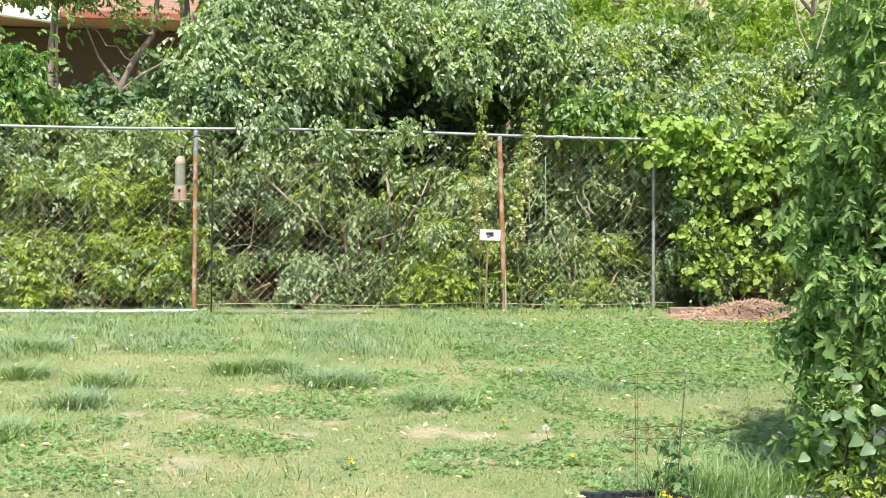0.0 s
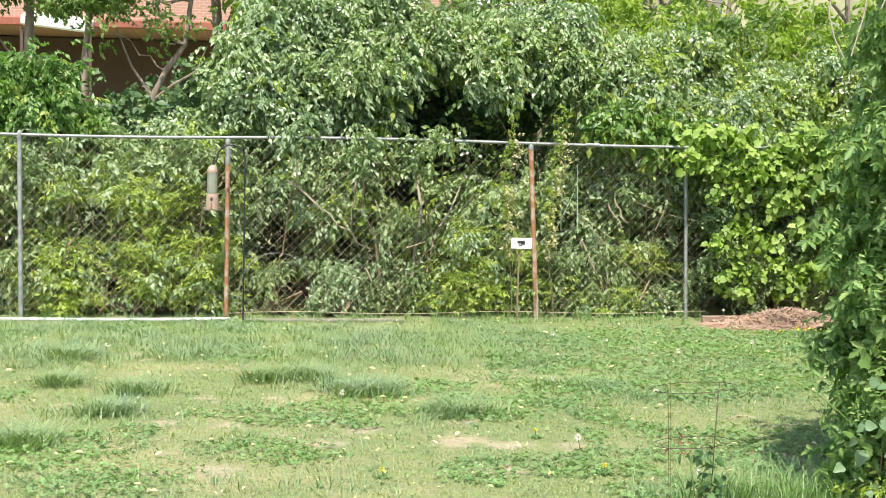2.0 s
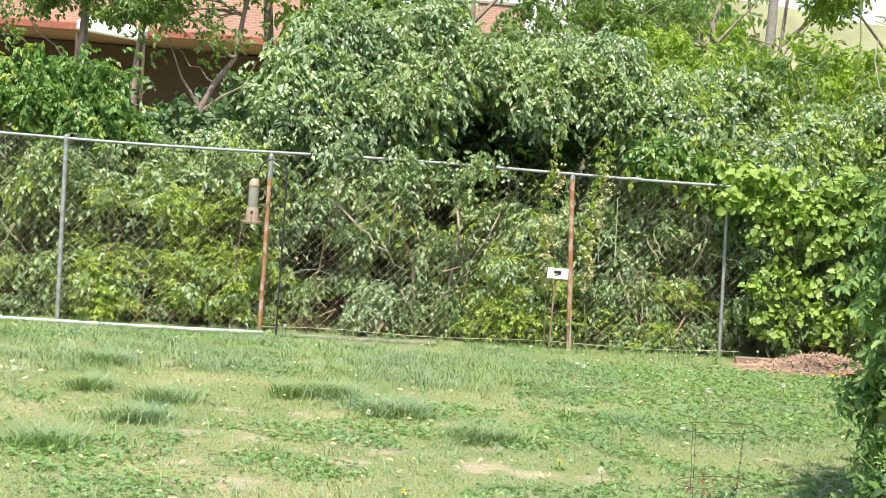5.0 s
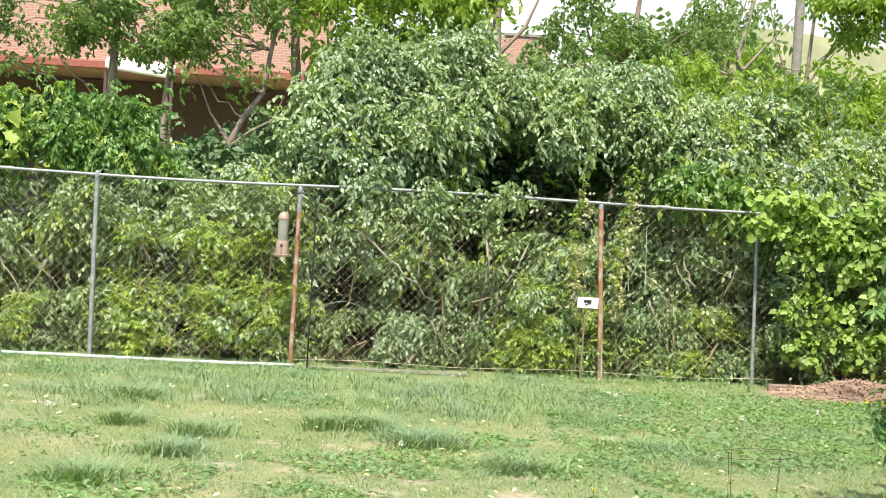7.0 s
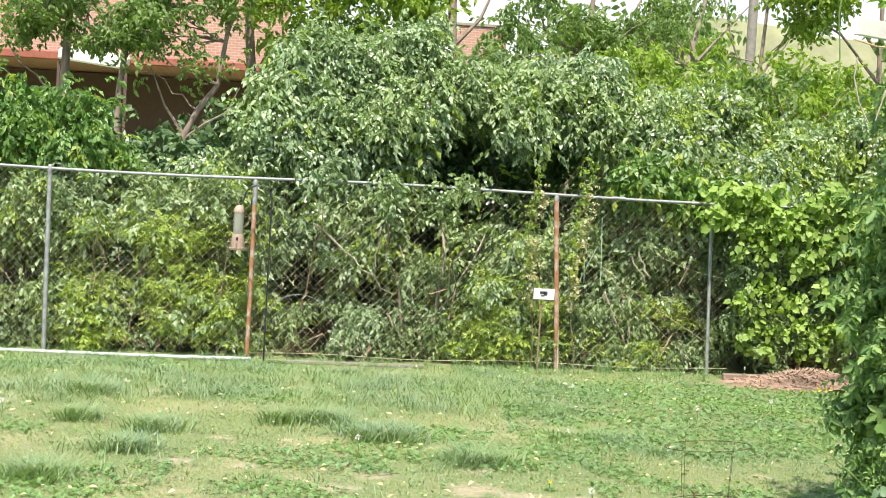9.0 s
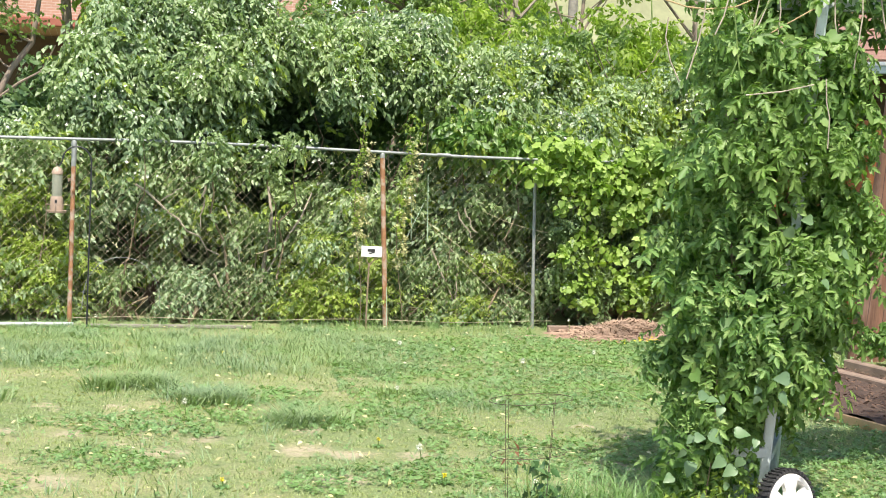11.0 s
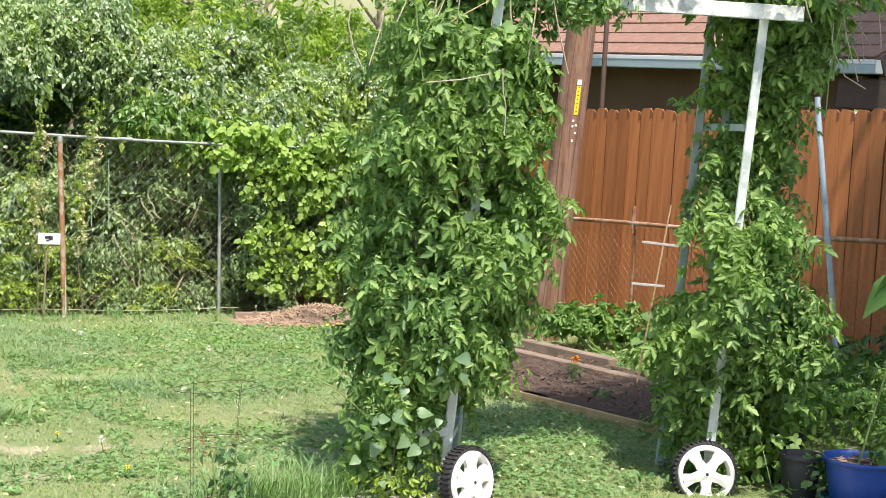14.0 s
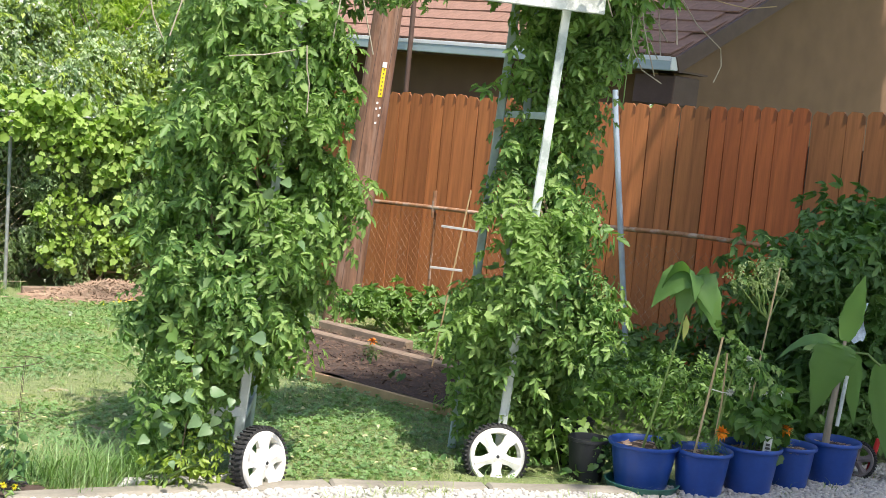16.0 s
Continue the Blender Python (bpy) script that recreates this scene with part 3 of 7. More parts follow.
# added dark brown sheet; its colour stands in for shade between the pickets
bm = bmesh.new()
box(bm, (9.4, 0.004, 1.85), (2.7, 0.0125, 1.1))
part("backing", bm, M_BROWN, wood_fence, "added dark sheet standing in for shade in the picket gaps")
low = thing("low_wire_fence", along(0, 0.3), "old low chain-link fence with rusty rail before the pickets", "fence", rz=W_ANG)
tube("top_rail", [(s, 0, 1.14 + 0.025 * min(s, 4) + 0.008 * math.sin(2 * s)) for s in np.linspace(-0.45, 6.5, 24)], 0.02, M_RUST, low, "rusty top rail", 8)
for s in (1.1,):
    tube("post", [(s, 0.03, -0.05), (s, 0.03, 1.12)], 0.012, M_RUST, low, "rusty thin post", 8)
    tube("post_stub", [(s, 0, 1.08), (s, 0, 1.33)], 0.02, M_RUST, low, "rusty pipe stub", 8)
pieces = []
for i in range(int(6.9 / 0.039)):
    x0, pts, zz, s = -0.4 + i * 0.039, [], 0.03, 1 if i % 2 else -1
    while zz < 1.15:
        pts.append((x0 + s * 0.0195, 0.004 * s, zz))
        s, zz = -s, zz + 0.042
    pieces.append(tube_data(pts, 0.0015, 3, False))
v, f = joined(pieces)
tagged(mesh_ob("wire_mesh", v, f, M_RUST, low, "rusty diamond wire"), kind="stuff")

# house behind the wooden fence: one eave looks over the yard, the gable end turns to the camera's side
house = thing("neighbour_house", (9.95, 10.08, 0), "single-storey tan stucco house with red-brown shingle roof", "house", rz=W_ANG)
house.matrix_world = pose(9.95, 10.08, 0, 0, 1.7, W_ANG)
# local x runs along the eave to the near corner at 0, local y runs away from the yard
HL, EZ, W = -7.0, 2.79, 9.0
PITCH_R = 26.6
GP = math.tan(radians(PITCH_R))
bm = bmesh.new()
box(bm, (-HL - 0.7, 0.2, EZ + 0.36), (HL / 2 - 0.35, 0.55, (EZ - 0.44) / 2))
part("wall", bm, M_STUCCO, house)
bm = bmesh.new()
prof = [(0.45, -0.4), (W - 0.45, -0.4), (W - 0.45, EZ - 0.1), (W / 2, EZ - 0.02 + GP * (W / 2)), (0.45, EZ + 0.02 + GP * 0.3)]
ring = [[bm.verts.new((-0.5 + dx, y, z)) for y, z in prof] for dx in (0, 0.2)]
bm.faces.new(ring[0])
bm.faces.new(ring[1])
for i in range(5):
    j = (i + 1) % 5
    bm.faces.new((ring[0][i], ring[0][j], ring[1][j], ring[1][i]))
part("wall", bm, M_STUCCO, house, "gable wall of tan stucco")
bm = bmesh.new()
box(bm, (-HL, 0.03, 0.12), (HL / 2, 0.03, EZ - 0.02), (0, 0, 0), 0.004)
part("fascia", bm, M_FASCIA, house, "grey-blue fascia board")
bm = bmesh.new()
box(bm, (-HL + 0.04, 0.11, 0.02), (HL / 2, -0.04, EZ - 0.03), (0, 0, 0), 0.003)
box(bm, (-HL + 0.04, 0.012, 0.045), (HL / 2, -0.098, EZ + 0.035), (0, 0, 0), 0.003)
part("gutter", bm, M_GUTTER, house, "white metal gutter")
bm = bmesh.new()
box(bm, (-HL + 0.04, 0.014, 0.09), (HL / 2, -0.092, EZ - 0.035), (0, 0, 0), 0.003)
part("gutter_face", bm, M_FASCIA, house, "grey-blue gutter face")
bm = bmesh.new()
box(bm, (0.014, 0.12, 0.13), (0.03, -0.04, EZ - 0.01), (0, 0, 0), 0.003)
part("gutter_end", bm, M_GUTTER, house)
bm = bmesh.new()
box(bm, (-HL, 0.6, 0.02), (HL / 2, 0.32, EZ - 0.07))
part("soffit", bm, M_BROWN, house)
slope = math.atan(GP)
for side in (0, 1):
    ln = (W / 2) / math.cos(slope)
    bm = bmesh.new()
    cy = W / 4 if side == 0 else W * 3 / 4
    box(bm, (-HL, ln, 0.05), (HL / 2, cy, EZ + 0.05 + GP * W / 4), (PITCH_R * (1 if side == 0 else -1), 0, 0))
    part("roof", bm, M_SHINGLE, house)
bm = bmesh.new()
box(bm, (0.04, (W / 2) / math.cos(slope), 0.17), (0.03, W / 4, EZ - 0.02 + GP * W / 4), (PITCH_R, 0, 0), 0.004)
part("barge_board", bm, M_BROWN, house, "dark brown barge board")
# boxed eave end; its dark brown also stands in for the eave's shadow
bm = bmesh.new()
box(bm, (0.5, 0.45, 0.3), (-0.25, 0.27, EZ - 0.27), (0, 0, 0), 0.01)
part("eave_box", bm, M_BROWN, house, "dark brown boxed eave end that also stands in for the eave shadow")
tab = bpy.data.meshes.new("shingle")
bm = bmesh.new()
box(bm, (0.327, 0.42, 0.016), (0, 0, 0))
bm.to_mesh(tab)
bm.free()
tab.materials.append(M_SHINGLE)
for r in range(14):
    for c in range(21):
        u = 0.16 + r * 0.32
        ob = new("shingle", tab)
        ob.parent = house
        ob.matrix_local = pose(-0.2 - c * 0.33 - (0.165 if r % 2 else 0), u * math.cos(slope), EZ + 0.092 + u * math.sin(slope) + rp.uniform(0, 0.004), PITCH_R - 3, 0, 0)
mast = thing("service_mast", (9.12, 13.5, 0), "thin dark metal service mast at the eave", "mast")
tube("pipe", [(0, 0, 0), (0, 0, 4.2)], 0.03, M_BROWN, mast)

# ---- leaning utility pole ----
upole = thing("utility_pole", (7.02, 11.13, 0), "leaning weathered wooden utility pole with yellow tag", "pole")
PT = Vector((0.21, -0.11, 3.6))
v, f = tube_data([PT * u for u in (-0.05, 0, 0.15, 0.3, 0.45, 0.6, 0.75, 0.9, 1.0, 1.9)], [0.168, 0.166, 0.158, 0.152, 0.147, 0.143, 0.139, 0.135, 0.132, 0.12], 20)
mesh_ob("shaft", v, f, M_POLE, upole, smooth=True)
toward = Vector((-0.52, -0.85, 0)).normalized()
right = Vector((0.85, -0.52, 0))


def on_pole(u, side, off):
    c = PT * u
    rad = 0.165 - 0.035 * u
    a = side / rad
    return c + (toward * math.cos(a) + right * math.sin(a)) * (rad + off)


def plate(name, u, side, w, h, material, label=""):
    rows = []
    for k in range(5):
        s = side + (k / 4 - 0.5) * w
        for du in (-h / 2, h / 2):
            rows.append(on_pole(u + du / 3.6, s, 0.004))
    faces = [(2 * k, 2 * k + 2, 2 * k + 3, 2 * k + 1) for k in range(4)]
    return mesh_ob(name, rows, faces, material, upole, label)


plate("tag", 0.635, 0.045, 0.042, 0.27, M_TAG, "narrow yellow plastic tag")
plate("tag_end", 0.682, 0.045, 0.042, 0.05, M_CARD)
for k in range(7):
    plate("mark", 0.606 + k * 0.0105, 0.045, 0.012, 0.012, M_INK).location = toward * 0.002
for k, (u, s) in enumerate(((0.582, 0.03), (0.567, 0.028), (0.57, 0.06), (0.55, 0.06), (0.53, 0.04))):
    plate("metal_number_tag", u, s, 0.018, 0.02, M_CARD)
for k in range(2):
    a0 = (-0.05, 0.09)[k]
    tube("split", [on_pole(u, a0 + 0.012 * math.sin(9 * u + k), 0.0) for u in np.linspace(0.02, 1.0, 14)], 0.003, M_BROWN, upole, "dark drying crack", 5)


def stay(ob, parent):
    """Puts a mesh made in world places under a thing."""
    ob.parent = parent
    ob.matrix_parent_inverse = parent.matrix_basis.inverted()
    return ob


def branch(rnd, start, end, r0, r1, wob=0.08, n=6):
    a, b = Vector(start), Vector(end)
    pts = []
    for i in range(n):
        u = i / (n - 1)
        k = math.sin(math.pi * u) * wob
        pts.append(a.lerp(b, u) + Vector((rnd.uniform(-k, k), rnd.uniform(-k, k), rnd.uniform(-k, k))))
    return tube_data(pts, [r0 + (r1 - r0) * i / (n - 1) for i in range(n)], 6)


LEAF4 = leaf_shape(1.0, 0.52, 0.12, 0.35, ((0.0, 0.0), (0.38, 1.0), (1.0, 0.0)))
SPRAY = spray(kite(0.5), 11, 1.0, 0.30, 1.0, 1)
SPRAY_B = spray(kite(0.5), 8, 1.0, 0.42, 0.9, 2)
SPRAY_S = spray(kite(0.6), 5, 1.0, 0.6, 0.7, 5)
FLOWER = compose(kite(0.55), [((0, 0, 0), (math.cos(a), math.sin(a), 0.5), 1.0, 0) for a in np.linspace(0, 5.2, 5)])
PIN = pinnate(3, 1.0, 0.34, 3, 0.45)
PINS = [pinnate(4, 1.0, 0.31, 3, 0.45), pinnate(4, 1.0, 0.29, 8, 0.5), pinnate(3, 0.8, 0.34, 12, 0.6)]
FINE = compose(NEEDLE, [((0, 0.1 * i, -0.01 * i * i), ((1 if i % 2 else -1), 0.6, -0.3), 0.5, 0) for i in range(10)])


def shrub(base, blobs, count, size, material, label, template=SPRAY, flowers=0, stems=4, category="shrub", name="shrub", shape=None, **kw):
    t = thing(name, base, label, category, "shrubs behind the fence" if name == "shrub" else "")
    rnd = random.Random(int(base[0] * 100 + base[1] * 10))
    if stems:
        for _ in range(stems):
            b = rnd.choice(blobs)
            stay(mesh_ob("stem", *branch(rnd, (base[0] + rnd.uniform(-0.15, 0.15), base[1] + rnd.uniform(-0.1, 0.1), -0.05), b[:3], rnd.uniform(0.018, 0.035), 0.008, 0.03 if name == "grape_vine" else 0.12, 7), M_TWIG, smooth=True), t)
    stay(foliage("leaves", template, blobs, count, size, material, **kw), t)
    if name == "grape_vine":
        stay(tube("stem", [(base[0] - 0.2, 13.6, 0), (base[0] - 0.22, 13.5, 0.8), (base[0] - 0.1, 13.35, 1.5)], 0.012, M_TWIG, sides=6), t)
    if flowers:
        top = [(b[0], b[1] - 0.05, b[2] + 0.1, b[3], b[4], b[5]) for b in blobs]
        stay(foliage("blossom", FLOWER, top, flowers, 0.028, M_WHITE, label="small white blossom", lean=-0.3, shell=0.1, top=0.5), t)
    return t


rs = random.Random(11)


rh = random.Random(21)
HANG = compose(kite(0.58, 0.14, 0.42, 0.2), [((rh.uniform(-0.08, 0.08), 0.05 + 0.13 * i, 0.1 * math.sin(0.5 * i) - 0.012 * i * i), ((-1) ** i * rh.uniform(0.15, 0.9), rh.uniform(-0.3, 0.7), -rh.uniform(0.35, 1.3)), rh.uniform(0.42, 0.68), rh.uniform(-0.7, 0.7)) for i in range(8)])

FROND = pinnate(4, 1.0, 0.36, 5, 0.3, kite(0.42, 0.1, 0.4, 0.15))


def ragged(rnd, blobs, k=5, part_size=0.5):
    """Breaks each mass up into smaller ones that stand out of it unevenly."""
    rows = []
    for b in blobs:
        for _ in range(k):
            d = Vector((rnd.gauss(0, 1), rnd.gauss(0, 1) - 0.4, rnd.gauss(0, 1) + 0.1)).normalized() * rnd.uniform(0.4, 1.12)
            s = part_size * rnd.uniform(0.45, 1.2)
            rows.append((b[0] + d.x * b[3], b[1] + d.y * b[4], b[2] + d.z * b[5], b[3] * s * rnd.uniform(0.6, 1.1), b[4] * s, b[5] * s * rnd.uniform(0.8, 1.6)))
    return rows


def tier_places(blobs, tips, per, spread, top, flat=0.25, shell=0.4, low=0.05, light=(0, -0.15, 1.0)):
    """Twig tips on the skins of blobs, and the shoots that make a flat tier of leaves at each."""
    at, out, hint = clumps(blobs, tips, 0.3, shell, top, low)
    n = len(at)
    p = np.repeat(at, per, 0) + rng.normal(size=(n * per, 3)) * [spread, spread, spread * flat]
    d = np.repeat(out * [1, 1, 0.3], per, 0) * 0.35 + rng.normal(size=(n * per, 3)) * [0.9, 0.4, 0.3] + [0, 0, -0.1]
    h = rng.normal(size=(n * per, 3)) * 0.5 + light
    return at, p, unit(d), unit(h)


# dark gaps in the growth behind the wire: x, z, half width, half height
GAPS = [(-1.42, 0.9, 0.3, 0.2), (-1.2, 0.28, 0.2, 0.14), (0.45, 0.72, 0.36, 0.27), (0.62, 0.24, 0.26, 0.2), (1.05, 0.66, 0.16, 0.2), (2.15, 1.46, 0.3, 0.15), (2.72, 1.42, 0.2, 0.15), (3.85, 1.5, 0.3, 0.1), (4.25, 1.0, 0.08, 0.2), (-2.95, 0.36, 0.16, 0.28), (1.6, 1.3, 0.2, 0.12), (-0.2, 1.32, 0.16, 0.14), (3.3, 0.95, 0.16, 0.14), (-2.9, 1.55, 0.5, 0.13), (2.3, 1.56, 0.55, 0.12), (1.75, 1.2, 0.25, 0.15)]


def tiers(name, blobs, tips, size, material, label="", per=6, spread=0.085, top=0.5, template=HANG, **kw):
    at, p, d, h = tier_places(blobs, tips, per, spread, top, **kw)
    clear = np.ones(len(p), bool)
    for gx, gz, gw, gh in GAPS:
        edge = 1 + 0.35 * np.sin(p[:, 0] * 23 + p[:, 2] * 17)
        clear &= (((p[:, 0] - gx) / gw) ** 2 + ((p[:, 2] - gz) / gh) ** 2 > edge) | (p[:, 1] > 15.0)
    p, d, h = p[clear], d[clear], h[clear]
    return at, scatter(name, template, p, facing(d, h), size * rng.uniform(0.65, 1.2, len(p)), material, None, label)


def honeysuckle(base, blobs, tips, label, size=0.13, pale=0.4, fresh=0.1, flowers=0.25, stems=5, material=None, name="shrub", top=0.3, spread=0.075, flat=1.25, template=HANG):
    """A shrub whose leaves hang in tiers from arching twigs, with pale young tiers that also stand in for highlights,
    and white blossom above.
    """
    t = thing(name, base, label, "shrub", "shrubs behind the fence")
    rnd = random.Random(int(base[0] * 100 + base[1] * 10))
    blobs = ragged(rnd, blobs, 6, 0.46)
    tips = int(tips * 0.74)
    size *= 1.04
    for _ in range(stems):
        b = rnd.choice(blobs)
        stay(mesh_ob("stem", *branch(rnd, (base[0] + rnd.uniform(-0.2, 0.2), base[1] + rnd.uniform(-0.1, 0.1), -0.05), b[:3], rnd.uniform(0.010, 0.02), 0.004, 0.16, 8), M_TWIG, smooth=True), t)
    at, ob = tiers("leaves", blobs, tips, size, material or M_HEDGE, top=top * 0.6, spread=spread, flat=flat, template=template)
    stay(ob, t)
    if pale:
        # pale leaf colour on the outer skin also carries the sunlit highlights
        outer = [(b[0], b[1] - 0.05, b[2] + 0.04, b[3] * 1.03, b[4] * 1.05, b[5] * 1.05) for b in blobs]
        at, ob = tiers("young_foliage", outer, int(tips * pale), size * 0.92, M_PALE, "pale silvery young leaves that also stand in for sunlit highlights", top=top, shell=0.12, spread=spread, flat=flat)
        stay(ob, t)
    if fresh:
        a2, ob = tiers("fresh_foliage", blobs, int(tips * fresh), size, M_HEDGE2, "yellow-green fresh leaves", top=top, shell=0.2, spread=spread, flat=flat)
        stay(ob, t)
    if flowers:
        sel = at[rng.random(len(at)) < flowers]
        n = 9
        p = np.repeat(sel, n, 0) + rng.normal(size=(len(sel) * n, 3)) * [0.075, 0.06, 0.02] + [0, -0.02, 0.03]
        stay(scatter("blossom", FLOWER, p, facing(unit(rng.normal(size=(len(p), 3))), unit(rng.normal(size=(len(p), 3)) + [0, -0.5, 0.8])), 0.021 * rng.uniform(0.7, 1.3, len(p)), M_WHITE, None, "small white blossom"), t)
    return t


# dense growth right behind the wire, from the ground to the rail
x = -4.4
k = 0
while x < 5.6:
    blobs = []
    for _ in range(9):
        z = rs.uniform(0.15, 1.6)
        bx = x + rs.uniform(-0.6, 0.6)
        back = 0.0
        if 1.5 < bx < 3.0 and z > 1.1:
            z -= 0.2
            back = 0.6
        blobs.append((bx, 13.82 + back + rs.uniform(-0.16, 0.35), z, rs.uniform(0.2, 0.4), rs.uniform(0.16, 0.24), rs.uniform(0.16, 0.28)))
    blobs += [(x + rs.uniform(-0.6, 0.6), rs.uniform(14.25, 14.6), rs.uniform(0.2, 1.6), 0.4, 0.2, 0.26) for _ in range(5)]
    honeysuckle((x, 14.1, 0), blobs, 270 if 6 <= k <= 7 else 380, "dense green honeysuckle shrub pressing against the fence wire", 0.13, 0.35 if 6 <= k <= 7 else (0.55 if k % 3 else 0.7), 0.2, 0.12, 3, top=0.2)
    x += 0.95
    k += 1
for (cx, cz, n, mt) in ((-1.5, 0.5, 7, M_HEDGE2), (-1.0, 0.75, 7, M_HEDGE2), (-0.6, 0.4, 7, M_HEDGE2), (-2.9, 0.3, 5, M_HEDGE2), (-0.35, 1.0, 6, M_HEDGE2), (-0.9, 1.25, 6, M_HEDGE2), (-1.4, 1.0, 4, M_HEDGE2), (2.25, 0.35, 9, M_HEDGE2), (1.5, 0.15, 4, M_HEDGE), (3.4, 0.3, 6, M_HEDGE), (4.0, 0.25, 5, M_HEDGE2), (0.4, 0.15, 3, M_HEDGE), (2.75, 0.5, 5, M_HEDGE2), (-1.7, 0.12, 4, M_HEDGE2), (-1.0, 0.12, 4, M_HEDGE2), (-0.4, 0.12, 4, M_HEDGE2), (0.3, 0.12, 3, M_HEDGE), (1.2, 0.1, 4, M_HEDGE), (1.9, 0.12, 4, M_HEDGE2), (3.1, 0.12, 4, M_HEDGE), (3.8, 0.12, 4, M_HEDGE2), (4.3, 0.2, 4, M_HEDGE), (-2.6, 0.12, 4, M_HEDGE)):
    low_blobs = [(cx + rs.uniform(-0.33, 0.33), 13.55 + rs.uniform(-0.08, 0.12), max(0.08, cz + rs.uniform(-0.4, 0.4)), 0.2, 0.14, 0.13) for _ in range(n)]
    honeysuckle((cx, 13.6, 0), low_blobs, (17 if mt is M_HEDGE2 else 13) * n, "low bright yellow-green shrub at the foot of the fence" if mt is M_HEDGE2 else "low green shrub at the foot of the fence", 0.125 if mt is M_HEDGE2 else 0.105, 0.12, 0.0, 0, 3, mt, spread=0.07, flat=0.5 if mt is M_HEDGE2 else 1.25, template=FROND if mt is M_HEDGE2 else HANG)
low_blobs = [(0.95 + rs.uniform(-0.14, 0.14), 13.42, rs.uniform(0.06, 0.5), 0.12, 0.08, 0.1) for _ in range(7)]
shrub((0.95, 13.45, 0), low_blobs, 330, 0.085, M_PALE, "pale grey-green weed growing through the wire", HANG, stems=4, top=0.4)

# tall crowns above the rail
left_blobs = [(-3.4, 14.15, 2.08, 0.4, 0.3, 0.26), (-2.9, 14.1, 2.15, 0.4, 0.3, 0.26), (-2.35, 14.1, 2.15, 0.4, 0.3, 0.26), (-1.95, 14.1, 2.05, 0.28, 0.3, 0.24), (-2.6, 13.9, 1.95, 0.5, 0.25, 0.2), (-1.85, 13.95, 1.92, 0.28, 0.25, 0.16), (-3.3, 13.9, 1.9, 0.4, 0.25, 0.2), (-1.5, 14.0, 1.8, 0.16, 0.2, 0.1)]
left_blobs += [(-3.3 + 0.24 * i, 14.05, 2.34 + 0.1 * math.sin(i * 2.3), 0.08, 0.08, 0.14) for i in range(8)]
honeysuckle((-2.5, 14.5, 0), left_blobs, 400, "bright green shrub with long hanging leaves and yellow tips", 0.145, 0, 0.16, 0, 5, M_LSHRUB, spread=0.07)
big_at = rng.uniform((-3.6, 13.55, 1.72), (-2.78, 13.7, 2.15), (26, 3))
t = thing("grape_vine", (-3.1, 13.6, 0), "few broad bright vine leaves at the rail", "vine")
stay(tube("stem", [(-3.1, 13.62, 0.0), (-3.15, 13.62, 0.9), (-3.1, 13.6, 1.9)], 0.008, M_TWIG, sides=5), t)
stay(scatter("leaves", LOBED, big_at, facing(unit(rng.normal(size=(26, 3)) + [0, -0.2, -0.6]), unit(rng.normal(size=(26, 3)) * 0.4 + [0, -0.8, 0.7])), rng.uniform(0.11, 0.19, 26), M_HEDGE2), t)
A_BLOBS = [(0.45, 14.55, 2.86, 0.30, 0.3, 0.22), (0.78, 14.5, 3.02, 0.26, 0.3, 0.24), (1.15, 14.5, 2.9, 0.28, 0.3, 0.2), (1.6, 14.5, 3.06, 0.32, 0.3, 0.26), (0.16, 14.4, 2.5, 0.28, 0.3, 0.22), (0.45, 14.35, 2.55, 0.38, 0.35, 0.26), (1.0, 14.3, 2.6, 0.42, 0.35, 0.3), (1.6, 14.35, 2.6, 0.32, 0.3, 0.32),
           (-0.02, 14.2, 2.28, 0.22, 0.25, 0.22), (0.2, 14.15, 2.2, 0.42, 0.32, 0.26), (0.8, 14.05, 2.2, 0.45, 0.3, 0.26), (1.4, 14.1, 2.14, 0.4, 0.3, 0.28), (-0.75, 14.2, 1.76, 0.4, 0.2, 0.07), (-0.2, 14.0, 1.85, 0.3, 0.25, 0.16), (0.5, 14.1, 1.85, 0.6, 0.2, 0.14), (1.45, 14.15, 1.8, 0.35, 0.2, 0.14)]
honeysuckle((0.8, 14.8, 0), A_BLOBS, 950, "tall honeysuckle with hanging leaves and pale blossom", 0.135, 0.95, 0.16, 0.22, 7)
B_BLOBS = [(2.0, 14.5, 2.66, 0.3, 0.3, 0.18), (2.35, 14.4, 2.66, 0.34, 0.3, 0.2), (2.7, 14.35, 2.7, 0.34, 0.3, 0.2), (2.68, 14.05, 2.38, 0.32, 0.24, 0.2), (3.2, 14.4, 2.84, 0.36, 0.3, 0.22), (3.55, 14.35, 2.72, 0.34, 0.3, 0.24), (3.45, 14.2, 2.4, 0.3, 0.25, 0.18), (3.8, 14.15, 2.3, 0.26, 0.25, 0.24)]
honeysuckle((3.0, 14.9, 0), B_BLOBS, 430, "honeysuckle crown arching over a deep shaded hollow", 0.135, 1.0, 0.2, 0.35, 6)
